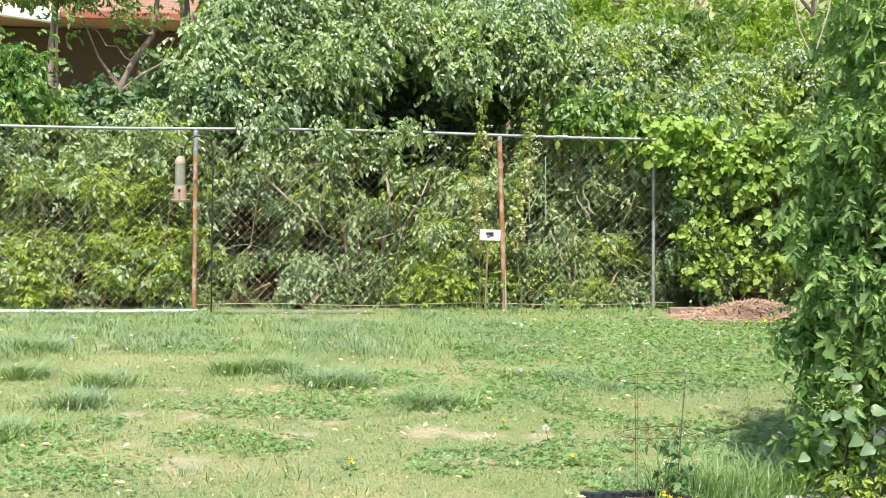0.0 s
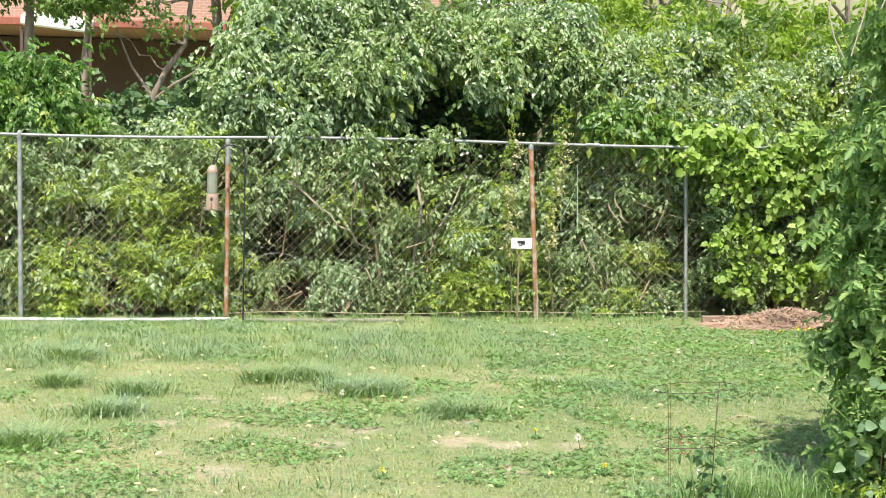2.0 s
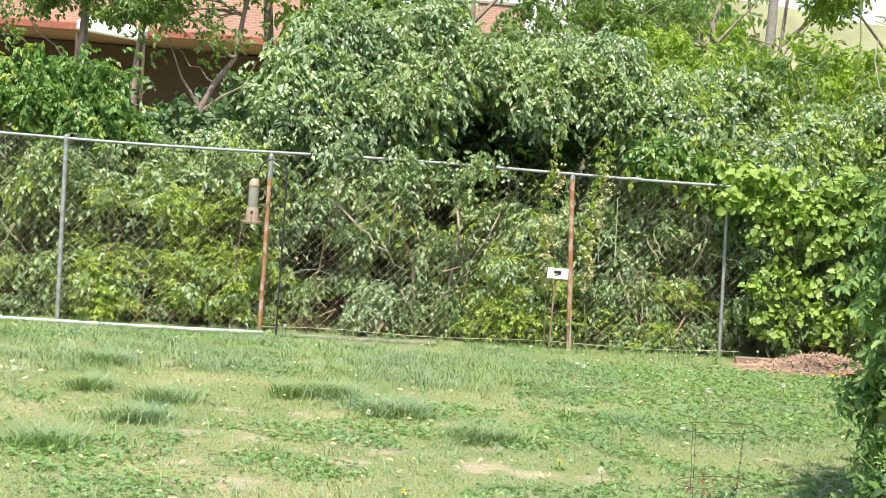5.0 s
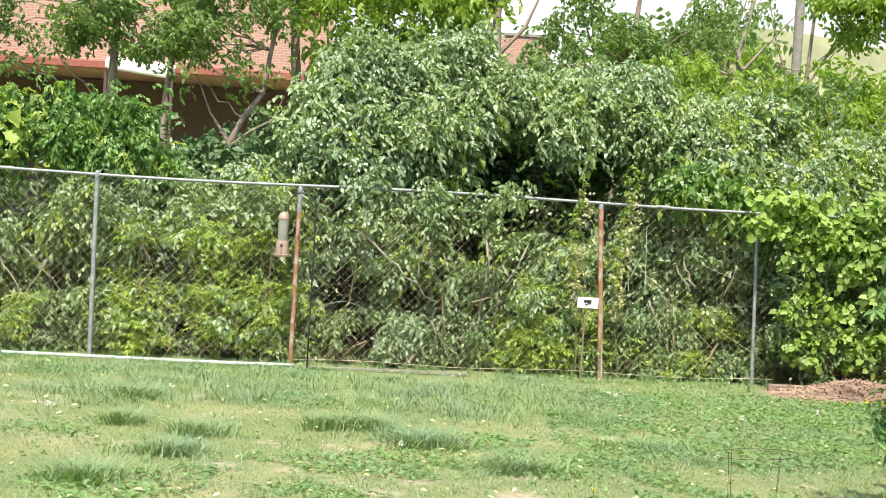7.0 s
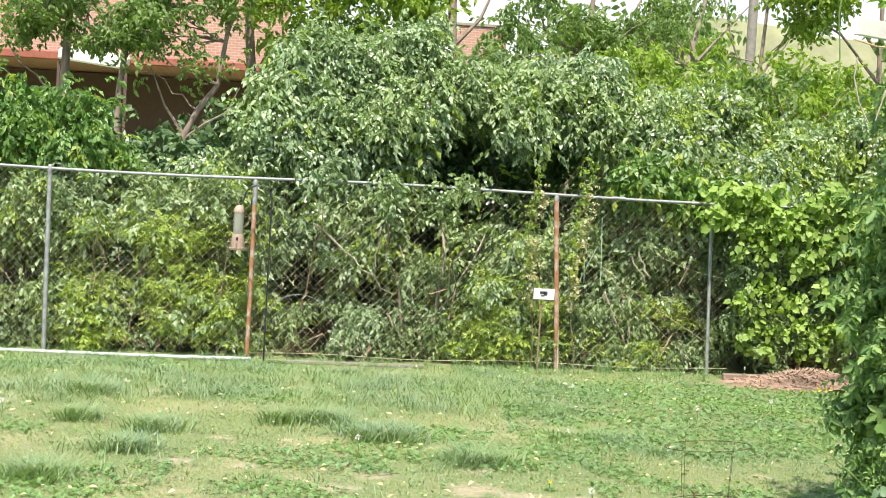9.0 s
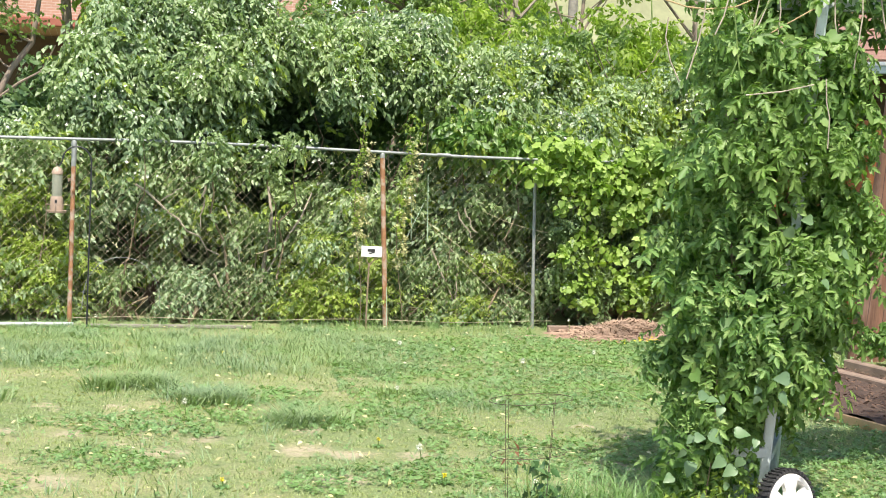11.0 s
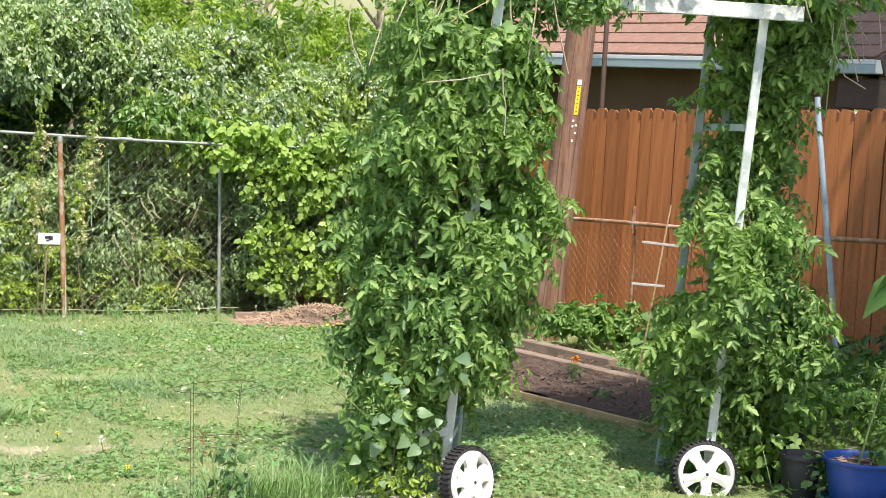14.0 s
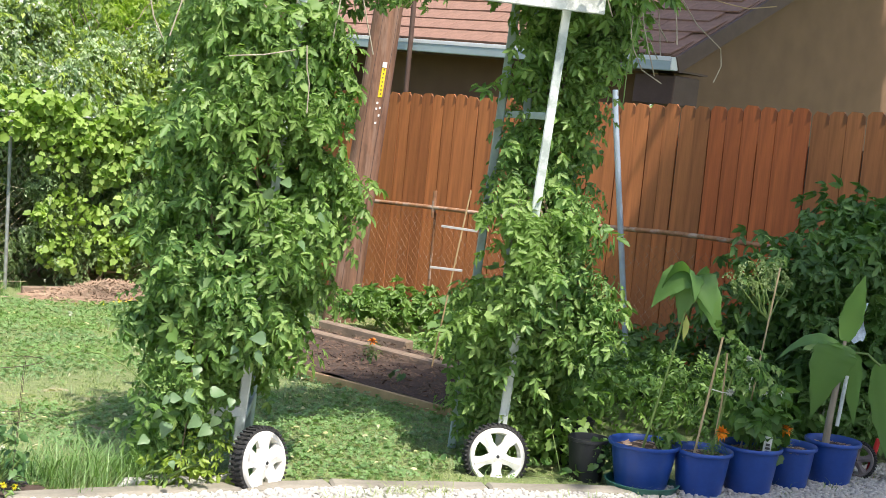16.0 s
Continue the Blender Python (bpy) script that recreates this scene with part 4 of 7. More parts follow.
C_BLOBS = [(4.05, 14.4, 2.52, 0.38, 0.3, 0.2), (4.55, 14.4, 2.62, 0.42, 0.3, 0.2), (5.05, 14.35, 2.45, 0.4, 0.3, 0.2), (4.2, 14.15, 2.2, 0.42, 0.3, 0.22), (4.8, 14.1, 2.15, 0.45, 0.3, 0.22), (5.3, 14.1, 2.05, 0.42, 0.3, 0.22), (4.0, 13.95, 1.9, 0.28, 0.25, 0.18), (4.5, 13.9, 1.85, 0.4, 0.25, 0.18), (5.1, 13.85, 1.8, 0.4, 0.25, 0.2)]
honeysuckle((4.4, 14.8, 0), C_BLOBS, 620, "flowering honeysuckle shrub with pale leaves", 0.125, 0.9, 0.75, 0.4, 6)
D_BLOBS = [(5.8, 14.5, 2.4, 0.45, 0.3, 0.22), (6.4, 14.5, 2.45, 0.45, 0.3, 0.22), (7.0, 14.5, 2.35, 0.45, 0.3, 0.25), (5.8, 14.2, 2.0, 0.45, 0.3, 0.25), (6.4, 14.2, 1.95, 0.45, 0.3, 0.25), (7.0, 14.2, 1.9, 0.45, 0.3, 0.25), (5.9, 14.0, 1.5, 0.45, 0.3, 0.3), (6.5, 14.0, 1.4, 0.45, 0.3, 0.3), (6.2, 14.0, 0.9, 0.5, 0.3, 0.4), (7.0, 14.0, 0.9, 0.5, 0.3, 0.4)]
honeysuckle((6.3, 14.6, 0), D_BLOBS, 640, "flowering honeysuckle shrub with pale leaves", 0.125, 0.8, 0.75, 0.3, 6)
honeysuckle((4.0, 13.9, 0), [(3.75, 13.55, 1.85, 0.26, 0.14, 0.14), (4.15, 13.5, 1.88, 0.28, 0.14, 0.16), (4.5, 13.5, 1.78, 0.2, 0.14, 0.14)], 90, "bright green leafy shoots above the rail", 0.15, 0.1, 0.2, 0, 3, M_LSHRUB)
# leafy shoots that hang over the rail
for (cx, cz, w) in ((0.55, 1.78, 0.05), (1.21, 1.68, 0.08), (1.98, 1.66, 0.05), (1.75, 1.56, 0.06)):
    honeysuckle((cx, 13.6, 0), [(cx, 13.18, cz, w, 0.06, 0.06)], 8, "leafy shoots hanging over the top rail", 0.12, 0.5, 0.1, 0.2, 1)
honeysuckle((8.2, 15.0, 0), cluster(rs, (8.2, 15.2, 1.8), (1.0, 0.4, 0.9), (0.42, 0.36, 0.28), 16), 620, "green shrub beyond the corner of the yard", 0.15, 0.5, 0.2, 0.15, 5)
# undergrowth whose dark leaf colour carries the shade below the trees
shrub((-1.4, 19.5, 0), cluster(rs, (-1.4, 19.3, 1.8), (1.5, 0.2, 0.9), (0.5, 0.3, 0.35), 18), 1000, 0.2, M_SHADELEAF, "twiggy undergrowth below the slim trees, leaf colour darkened for shade", SPRAY_S, stems=7)
# growth behind that closes the gaps, its leaf colour darkened for shade
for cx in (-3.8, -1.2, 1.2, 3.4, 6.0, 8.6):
    shrub((cx, 16.2, 0), cluster(rs, (cx, 15.8, 1.0), (1.3, 0.25, 0.9), (0.6, 0.4, 0.4), 14), 1500, 0.22, M_SHADELEAF, "undergrowth behind the shrubs, shade put into its dark green", SPRAY_S, stems=4)
shrub((2.6, 15.6, 0), cluster(rs, (2.6, 15.3, 2.1), (0.9, 0.15, 0.4), (0.42, 0.3, 0.3), 12), 1000, 0.2, M_SHADELEAF, "leaves in the deep hollow of the shrubs, coloured dark for shade", SPRAY_S, stems=4)
shrub((0.8, 15.4, 0), cluster(rs, (0.8, 15.1, 2.2), (0.7, 0.15, 0.6), (0.42, 0.3, 0.3), 14), 1100, 0.22, M_SHADELEAF, "green undergrowth behind the tall honeysuckle, darkened for shade", SPRAY_S, stems=4)
# grape vine over the end of the fence
GR = compose(VINE_LEAF, [((0, 0, 0), (0.3, 1, -0.4), 1.0, 0.1), ((0.1, -0.6, 0.05), (-0.9, 0.4, -0.4), 0.75, 0.2)])
gv_blobs = cluster(rs, (4.55, 13.02, 1.66), (0.25, 0.06, 0.14), (0.15, 0.1, 0.10), 7) + cluster(rs, (5.0, 13.05, 1.6), (0.45, 0.08, 0.28), (0.18, 0.12, 0.12), 13) + cluster(rs, (5.55, 13.08, 1.45), (0.45, 0.1, 0.36), (0.2, 0.13, 0.13), 15) + cluster(rs, (6.15, 13.12, 1.35), (0.35, 0.1, 0.45), (0.2, 0.13, 0.14), 10)
shrub((5.3, 13.3, 0), gv_blobs, 1300, 0.082, M_GRAPE, "broad-leaved wild grape vine covering the fence end", GR, 0, 0, "vine", "grape_vine", lean=0.35, top=0.3, light=(0, -0.4, 0.45))
low_g = cluster(rs, (5.3, 13.05, 0.85), (0.75, 0.06, 0.4), (0.16, 0.1, 0.12), 15) + cluster(rs, (5.6, 13.05, 0.35), (0.75, 0.06, 0.22), (0.18, 0.1, 0.12), 11)
shrub((5.6, 13.4, 0), low_g, 680, 0.072, M_GRAPE, "grape leaves hanging to the ground with dark gaps", GR, 0, 0, "vine", "grape_vine", lean=0.4, top=0.2, light=(0, -0.4, 0.3))
low_g = cluster(rs, (5.5, 13.6, 0.7), (0.85, 0.08, 0.55), (0.25, 0.12, 0.2), 18)
shrub((5.5, 13.7, 0), low_g, 1100, 0.1, M_HEDGE, "shaded green growth behind the grape vine", HANG, 0, 3)
low_g = cluster(rs, (4.95, 13.12, 0.75), (0.3, 0.05, 0.45), (0.16, 0.08, 0.14), 14) + cluster(rs, (5.5, 13.08, 0.6), (0.5, 0.05, 0.4), (0.2, 0.08, 0.16), 14)
shrub((5.2, 13.3, 0), low_g, 650, 0.085, M_HEDGE, "dull green climber filling the foot of the grape vine", HANG, 0, 2, "vine", "climber")
# grey forked stem and dead sticks behind the wire
def stick(pts, r, label="bare pale dead branch behind the fence wire", material=None):
    n = len(pts)
    ob = mesh_ob("dead_branch", *tube_data(pts, [r * (1 - 0.5 * i / (n - 1)) for i in range(n)], 6), material or M_DEADWOOD, smooth=True)
    tagged(ob, label, "branch", "dead branches in the hedge")


for (a, b, r) in (((0.5, 13.42, 1.3), (1.3, 13.5, 0.62), 0.013), ((1.15, 13.42, 1.32), (1.12, 13.45, 0.9), 0.011), ((1.25, 13.42, 0.45), (1.55, 13.5, 0.0), 0.012), ((0.75, 13.5, 1.15), (1.12, 13.45, 1.4), 0.007), ((3.75, 13.42, 1.15), (3.9, 13.42, 0.9), 0.01), ((3.68, 13.42, 1.1), (3.86, 13.42, 0.85), 0.009), ((3.45, 13.45, 0.75), (3.75, 13.45, 0.05), 0.012), ((3.7, 13.45, 0.7), (3.72, 13.45, 0.1), 0.01), ((-2.95, 13.45, 0.95), (-2.55, 13.5, 0.3), 0.009), ((-2.45, 13.45, 0.85), (-2.85, 13.5, 0.2), 0.008), ((-2.7, 13.45, 1.0), (-2.3, 13.48, 0.55), 0.006)):
    n = 9
    A, B = Vector(a), Vector(b)
    stick([A.lerp(B, i / (n - 1)) + Vector((rs.uniform(-0.015, 0.015), 0, rs.uniform(-0.02, 0.02))) for i in range(n)], r)
stick([(1.78, 13.62, -0.03), (1.74, 13.6, 0.3), (1.78, 13.6, 0.7), (1.83, 13.62, 1.0), (1.8, 13.75, 1.3)], 0.026, "grey forked shrub stem behind the wire", M_BARK2)
stick([(1.8, 13.61, 0.45), (1.95, 13.6, 0.75), (2.12, 13.64, 1.0), (2.25, 13.8, 1.25)], 0.015, "grey forked shrub stem behind the wire", M_BARK2)
stick([(1.7, 13.63, -0.03), (1.55, 13.62, 0.35), (1.5, 13.65, 0.75), (1.38, 13.8, 1.1)], 0.013, "grey forked shrub stem behind the wire", M_BARK2)
stick([(0.38 - 0.36 * math.cos(math.pi * u), 13.13, 0.62 * math.sin(math.pi * u) ** 0.6) for u in np.linspace(0.02, 0.98, 22)], 0.0035, "thin pale hoop of bent wire in front of the fence", M_GALV)

# pale strings tied between the rusty post and the wire
for k, pts in enumerate((((2.95, 13.15, 0.74), (3.1, 13.15, 0.86), (3.27, 13.16, 1.22)), ((3.14, 13.16, 1.4), (3.15, 13.15, 0.85)), ((3.3, 13.17, 1.5), (3.32, 13.16, 0.85)), ((2.93, 13.12, -0.03), (2.915, 13.12, 0.38)))):
    tagged(tube("garden_string", pts, 0.0035, M_STRING, sides=5), "thin pale green string hanging on the fence wire", "string", "strings on the fence")

# two yellowish climbing shoots on the wire
for (cx, seed) in ((2.62, 1), (3.05, 2)):
    t = thing("climbing_shoot", (cx, 13.12, 0), "thin yellow-green climber hanging over the top rail", "vine")
    blobs = [(cx + 0.05 * math.sin(3 * z + seed), 13.12, z, 0.055, 0.04, 0.11) for z in np.linspace(0.95, 2.0, 9)]
    stay(tube("stem", [(cx + 0.05 * math.sin(3 * z + seed), 13.14, z) for z in np.linspace(0.0, 1.98, 14)], 0.004, M_TWIG), t)
    stay(foliage("leaves", SPRAY_S, blobs, 90, 0.055, M_YTREE, lean=0.8), t)
    stay(foliage("dry_leaves", SPRAY_S, [(b[0] + 0.04, b[1] - 0.02, b[2] - 0.25, 0.06, 0.04, 0.12) for b in blobs], 130, 0.05, M_STRAW, label="dry tan leaves", lean=0.8), t)

# trees behind the shrubs
def tree(base, limbs, crown, count, size, material, label, template=SPRAY, r=0.065, bark=None):
    t = thing("tree", base, label, "tree", "trees beyond the fence")
    rnd = random.Random(int(base[0] * 31 + base[1] * 7))
    trunk, rest = limbs[0], limbs[1:]
    n = len(trunk)
    stay(mesh_ob("trunk", *tube_data(trunk, [r * (1 - 0.6 * i / (n - 1)) for i in range(n)], 9), bark or M_BARK, smooth=True), t)
    for q in rest:
        stay(mesh_ob("limb", *tube_data(q, [r * 0.45 * (1 - 0.75 * i / (len(q) - 1)) for i in range(len(q))], 6), bark or M_BARK, smooth=True), t)
    for b in crown:
        s = min(trunk, key=lambda p: (Vector(p) - Vector(b[:3])).length)
        stay(mesh_ob("branch", *branch(rnd, s, b[:3], r * 0.25, 0.004, 0.06, 8), bark or M_BARK, smooth=True), t)
    at, ob = tiers("crown", ragged(rnd, crown, 4, 0.55), count // 4, size * 0.85, material, "", 4, 0.1, 0.3, HANG, shell=0.85, flat=0.8, light=(-0.2, -0.8, 0.7))
    stay(ob, t)
    return t


tree((-0.95, 17.0, 0), [[(-0.95, 17, -0.1), (-0.98, 17, 1.2), (-1.0, 17, 2.15), (-0.85, 17, 2.46), (-0.62, 17, 2.78), (-0.55, 17, 3.3), (-0.44, 17, 3.92), (-0.3, 17, 4.8)], [(-1.0, 17, 2.15), (-1.25, 17.1, 2.5), (-1.5, 17.2, 3.1)], [(-1.0, 17, 2.1), (-0.75, 16.9, 2.3), (-0.5, 16.9, 2.45), (-0.35, 16.8, 2.75)]],
     cluster(rs, (-1.1, 16.9, 3.95), (0.7, 0.4, 0.4), (0.32, 0.3, 0.14), 14) + cluster(rs, (-1.35, 16.8, 3.2), (0.4, 0.3, 0.4), (0.26, 0.26, 0.13), 11), 720, 0.15, M_TREE, "slender tree with a bent, forking trunk", r=0.05)
tree((-2.5, 17.5, 0), [[(-2.55, 17.5, -0.1), (-2.52, 17.5, 2.5), (-2.47, 17.5, 3.8), (-2.4, 17.5, 5.2)]], cluster(rs, (-3.0, 17.3, 3.65), (0.9, 0.3, 0.6), (0.3, 0.3, 0.13), 20) + cluster(rs, (-2.0, 17.2, 3.4), (0.4, 0.2, 0.3), (0.26, 0.26, 0.12), 6), 1000, 0.16, M_TREE, "slim straight tree with light leaves", r=0.075)
tree((-1.82, 17.2, 0), [[(-1.8, 17.2, -0.1), (-1.82, 17.2, 2.6), (-1.7, 17.2, 3.6), (-1.6, 17.2, 4.6)]], cluster(rs, (-1.6, 17.0, 3.6), (0.4, 0.4, 0.5), (0.28, 0.28, 0.14), 9), 400, 0.16, M_TREE, "slim straight tree with light leaves", r=0.05)
tree((-0.25, 17.8, 0), [[(-0.2, 17.8, -0.1), (-0.22, 17.8, 2.8), (-0.32, 17.8, 4.0), (-0.35, 17.8, 5.4)]], cluster(rs, (0.35, 17.5, 4.1), (1.0, 0.3, 0.42), (0.34, 0.3, 0.13), 20) + cluster(rs, (-0.2, 17.3, 3.3), (0.45, 0.2, 0.3), (0.26, 0.26, 0.12), 6), 560, 0.2, M_YTREE, "straight grey tree with yellow-green leaves", r=0.085)
tree((0.6, 18.4, 0), [[(0.6, 18.4, -0.1), (0.65, 18.4, 2.8), (0.8, 18.4, 4.0), (0.95, 18.4, 5.0)]], cluster(rs, (0.7, 18.2, 3.7), (0.9, 0.3, 0.4), (0.34, 0.3, 0.16), 12), 300, 0.18, M_TREE, "leafy tree behind the honeysuckle", r=0.05)
tree((2.3, 18.0, 0), [[(2.35, 18, -0.1), (2.35, 18, 3.4), (2.32, 18, 4.3), (2.3, 18, 5.6)], [(2.34, 18, 3.6), (2.0, 18, 4.0), (1.8, 18, 4.4)], [(2.34, 18, 3.5), (2.7, 18, 3.9), (2.95, 18, 4.5)]], cluster(rs, (1.6, 18, 4.3), (0.75, 0.3, 0.3), (0.34, 0.3, 0.12), 12), 700, 0.22, M_YTREE, "bare-stemmed tree with bright young leaves", r=0.085)
tree((4.2, 19.0, 0), [[(4.2, 19, -0.1), (4.25, 19, 2.6), (4.35, 19, 3.6), (4.5, 19, 5.0)], [(4.25, 19, 2.9), (3.9, 19, 3.6), (3.6, 19, 4.4)], [(4.28, 19, 3.1), (4.8, 19, 3.8), (5.2, 19, 4.6)]], cluster(rs, (3.95, 18.9, 4.2), (0.6, 0.4, 0.55), (0.3, 0.3, 0.16), 15) + cluster(rs, (4.9, 18.9, 3.9), (0.6, 0.4, 0.35), (0.3, 0.3, 0.16), 10) + cluster(rs, (3.3, 18.6, 3.4), (0.5, 0.3, 0.3), (0.3, 0.3, 0.16), 7), 850, 0.18, M_TREE, "dark leafy tree against the sky", r=0.07)
tree((5.9, 19.5, 0), [[(5.7, 19.5, -0.1), (5.8, 19.5, 2.6), (6.0, 19.5, 3.6), (6.35, 19.5, 5.2)], [(5.85, 19.5, 3.2), (5.5, 19.5, 4.0), (5.3, 19.5, 4.8)], [(5.9, 19.5, 3.4), (6.3, 19.4, 3.9), (6.8, 19.3, 4.5)], [(5.6, 19.5, 3.75), (5.75, 19.4, 4.2), (5.8, 19.4, 4.7)], [(6.1, 19.4, 3.7), (5.95, 19.4, 4.1), (6.1, 19.4, 4.7)]], [b for b in cluster(rs, (5.9, 19.4, 4.25), (0.9, 0.4, 0.5), (0.28, 0.3, 0.11), 16) if b[0] < 6.35], 240, 0.17, M_TREE, "open tree with pale crooked limbs", r=0.07, bark=M_BARK2)
for (cx, cy, cz, cnt, mt) in ((3.7, 17.0, 3.1, 500, M_HEDGE), (4.9, 17.0, 3.25, 1000, M_YTREE), (6.3, 17.2, 3.2, 1000, M_YTREE), (7.6, 17.4, 3.25, 1000, M_YTREE), (9.2, 18.2, 3.5, 1000, M_YTREE), (10.8, 18.6, 3.4, 900, M_YTREE), (5.6, 18.6, 3.1, 500, M_YTREE), (7.0, 18.9, 3.1, 500, M_YTREE), (8.4, 19.2, 3.1, 600, M_TREE), (6.2, 15.9, 2.9, 500, M_TREE), (4.4, 15.8, 2.85, 400, M_YTREE), (7.4, 16.0, 2.9, 700, M_YTREE)):
    tree((cx, cy, 0), [[(cx, cy, -0.1), (cx + 0.05, cy, 1.0), (cx, cy, 1.7), (cx + 0.06, cy, cz - 0.5)]], cluster(rs, (cx, cy - 0.1, cz - 0.1), (0.85, 0.5, 0.38), (0.34, 0.3, 0.08), 12) + cluster(rs, (cx, cy, 2.4), (0.75, 0.3, 0.4), (0.38, 0.35, 0.12), 7), int(cnt * 0.62), 0.2, mt, "yellow-green young tree behind the shrubs" if mt is M_YTREE else "green young tree behind the shrubs", r=0.035)
tree((7.3, 20.6, 0), [[(7.3, 20.6, -0.1), (7.35, 20.6, 2.6), (7.5, 20.6, 3.8), (7.6, 20.6, 5.4)], [(7.4, 20.6, 3.2), (7.0, 20.6, 4.2), (6.8, 20.6, 5.0)], [(7.45, 20.6, 3.5), (7.9, 20.6, 4.3), (8.3, 20.6, 5.0)]], [b for b in cluster(rs, (7.3, 20.5, 4.4), (1.0, 0.4, 0.6), (0.3, 0.3, 0.12), 18) if not 6.75 < b[0] < 7.75], 330, 0.18, M_YTREE, "open tree with light leaves against the sky", r=0.05)
# overhanging bright twigs at the upper edge
tree((9.5, 20.5, 0), [[(9.5, 20.5, -0.1), (9.4, 20.5, 3), (9.3, 20.4, 6)], [(9.4, 20.5, 3.6), (8.6, 20.2, 4.3), (7.7, 20.1, 4.7)], [(9.4, 20.5, 4.0), (8.7, 20.2, 4.7), (8.0, 20.1, 5.3)]], [b for b in cluster(rs, (8.1, 20.2, 4.9), (1.1, 0.5, 0.22), (0.4, 0.4, 0.1), 14) if b[0] > 7.6], 420, 0.22, M_YTREE, "tree with thin bright layers of leaves")
woods = thing("far_wood", (3, 31, 0), "hazy row of far green trees", "wood")
woods["kind"] = "stuff"
fw = [(rs.choice((rs.uniform(-26, -10), rs.uniform(1.5, 30), rs.uniform(1.5, 30))), rs.uniform(29, 34), rs.uniform(0.5, 3.4), rs.uniform(1.0, 1.8), 1.2, rs.uniform(0.8, 1.3)) for _ in range(120)] + [(rs.uniform(5.5, 10.3), rs.uniform(29, 33), rs.uniform(2.6, 5.6), rs.uniform(0.6, 1.1), 1.0, rs.uniform(0.4, 0.9)) for _ in range(34)] + [(rs.uniform(11, 22), rs.uniform(29, 33), rs.uniform(2.2, 3.9), rs.uniform(0.8, 1.4), 1.0, rs.uniform(0.4, 0.9)) for _ in range(40)]
tagged(stay(foliage("crowns", SPRAY_S, fw, 10000, 0.42, M_TREE, top=0.3), woods), kind="stuff")

# ---- far buildings ----
bld = thing("brick_building", (-6, 40, 0), "long orange-brick building with red band and white canopy", "building")
bm = bmesh.new()
box(bm, (13.5, 6, 7), (-0.3, 3, 4.55 + 3.5))
part("upper_wall", bm, M_BRICK, bld)
bm = bmesh.new()
box(bm, (13.5, 0.9, 4.5), (-0.3, 5.5, 2.25))
part("lower_wall", bm, M_BROWN, bld, "dark shaded ground floor")
bm = bmesh.new()
box(bm, (13.6, 0.3, 0.22), (-0.3, -0.1, 4.62), (0, 0, 0), 0.02)
part("band", bm, plain("red_band", (0.30, 0.10, 0.065), 0.8), bld, "red-brown edge band")
canopy = thing("canopy", (-4.85, 39.3, 4.25), "small white metal canopy under the brick wall", "canopy")
bm = bmesh.new()
box(bm, (1.8, 1.4, 0.3), (0.0, 0, 0.35), (8, 6, 0), 0.05)
part("roof", bm, M_GUTTER, canopy)
for qx in (-0.9, 0.9):
    bm = bmesh.new()
    box(bm, (0.08, 0.08, 4.4), (qx, -0.5, -2.05))
    part("post", bm, M_BROWN, canopy)
b2 = thing("brick_house", (6.15, 42, 0), "flat-topped brick house behind the trees", "building")
bm = bmesh.new()
box(bm, (1.95, 4, 6.45), (0, 2, 3.22), (0, 0, 0), 0.02)
part("wall", bm, M_BRICK, b2)
bm = bmesh.new()
box(bm, (2.0, 4.1, 0.1), (0, 2, 6.5), (0, 0, 0), 0.02)
part("coping", bm, M_KERB, b2)
fp = thing("utility_pole", (14.2, 40, 0), "far pale wooden utility pole", "pole")
v, f = tube_data([(0, 0, -0.2), (0, 0, 10)], [0.17, 0.13], 10)
mesh_ob("shaft", v, f, M_KERB, fp, smooth=True)
M_HILL = plain("dry_grass_bank", (0.25, 0.26, 0.14), 0.95, spread=0.3, scale=0.8, fine=6, bumpy=0.3)
hv, hf = [], []
for i in range(25):
    for j in range(6):
        X = 10 + i * 1.2
        hv.append((X, 44 + j * 5, (7.9 + 0.25 * math.sin(X * 0.5)) * min(1, j / 1.0) * min(1, (i + 1) / 4) if j else 0))
for i in range(24):
    for j in range(5):
        a = i * 6 + j
        hf.append((a, a + 6, a + 7, a + 1))
tagged(mesh_ob("grass_bank", hv, hf, M_HILL, smooth=True), "yellow-green grassy bank beyond the trees", "bank", kind="structure")

# ---- garden arch of white and grey-green posts ----
arch = thing("garden_arch", (4.1, 6.1, 0), "peeling white-painted timber garden arch overgrown with vines", "arch")


def beam(name, a, b, w, d, material, parent, label=""):
    """A straight timber from a to b in world places."""
    a, b = Vector(a), Vector(b)
    bm = bmesh.new()
    box(bm, (w, d, (b - a).length), (0, 0, 0), (0, 0, 0), min(w, d) * 0.12)
    m = Matrix.Translation((a + b) / 2) @ (b - a).to_track_quat("Z", "Y").to_matrix().to_4x4()
    bmesh.ops.transform(bm, matrix=m, verts=bm.verts)
    return stay(part(name, bm, material, None, label), parent)


beam("leg", (3.32, 6.07, 0), (3.46, 5.99, 2.62), 0.05, 0.05, M_WPAINT, arch, "white peeling leg")
beam("leg", (3.62, 6.52, 0), (3.70, 6.44, 2.66), 0.055, 0.05, M_GPAINT, arch, "grey-green leg")
beam("leg", (4.90, 5.93, 0), (5.015, 5.84, 2.66), 0.055, 0.05, M_WPAINT, arch, "white peeling leg")
beam("leg", (4.97, 6.45, 0), (5.075, 6.37, 2.70), 0.06, 0.05, M_GPAINT, arch, "grey-green leg")
beam("leg", (5.13, 6.32, 0), (5.17, 6.28, 2.66), 0.045, 0.045, M_GPAINT, arch, "grey-green leg")
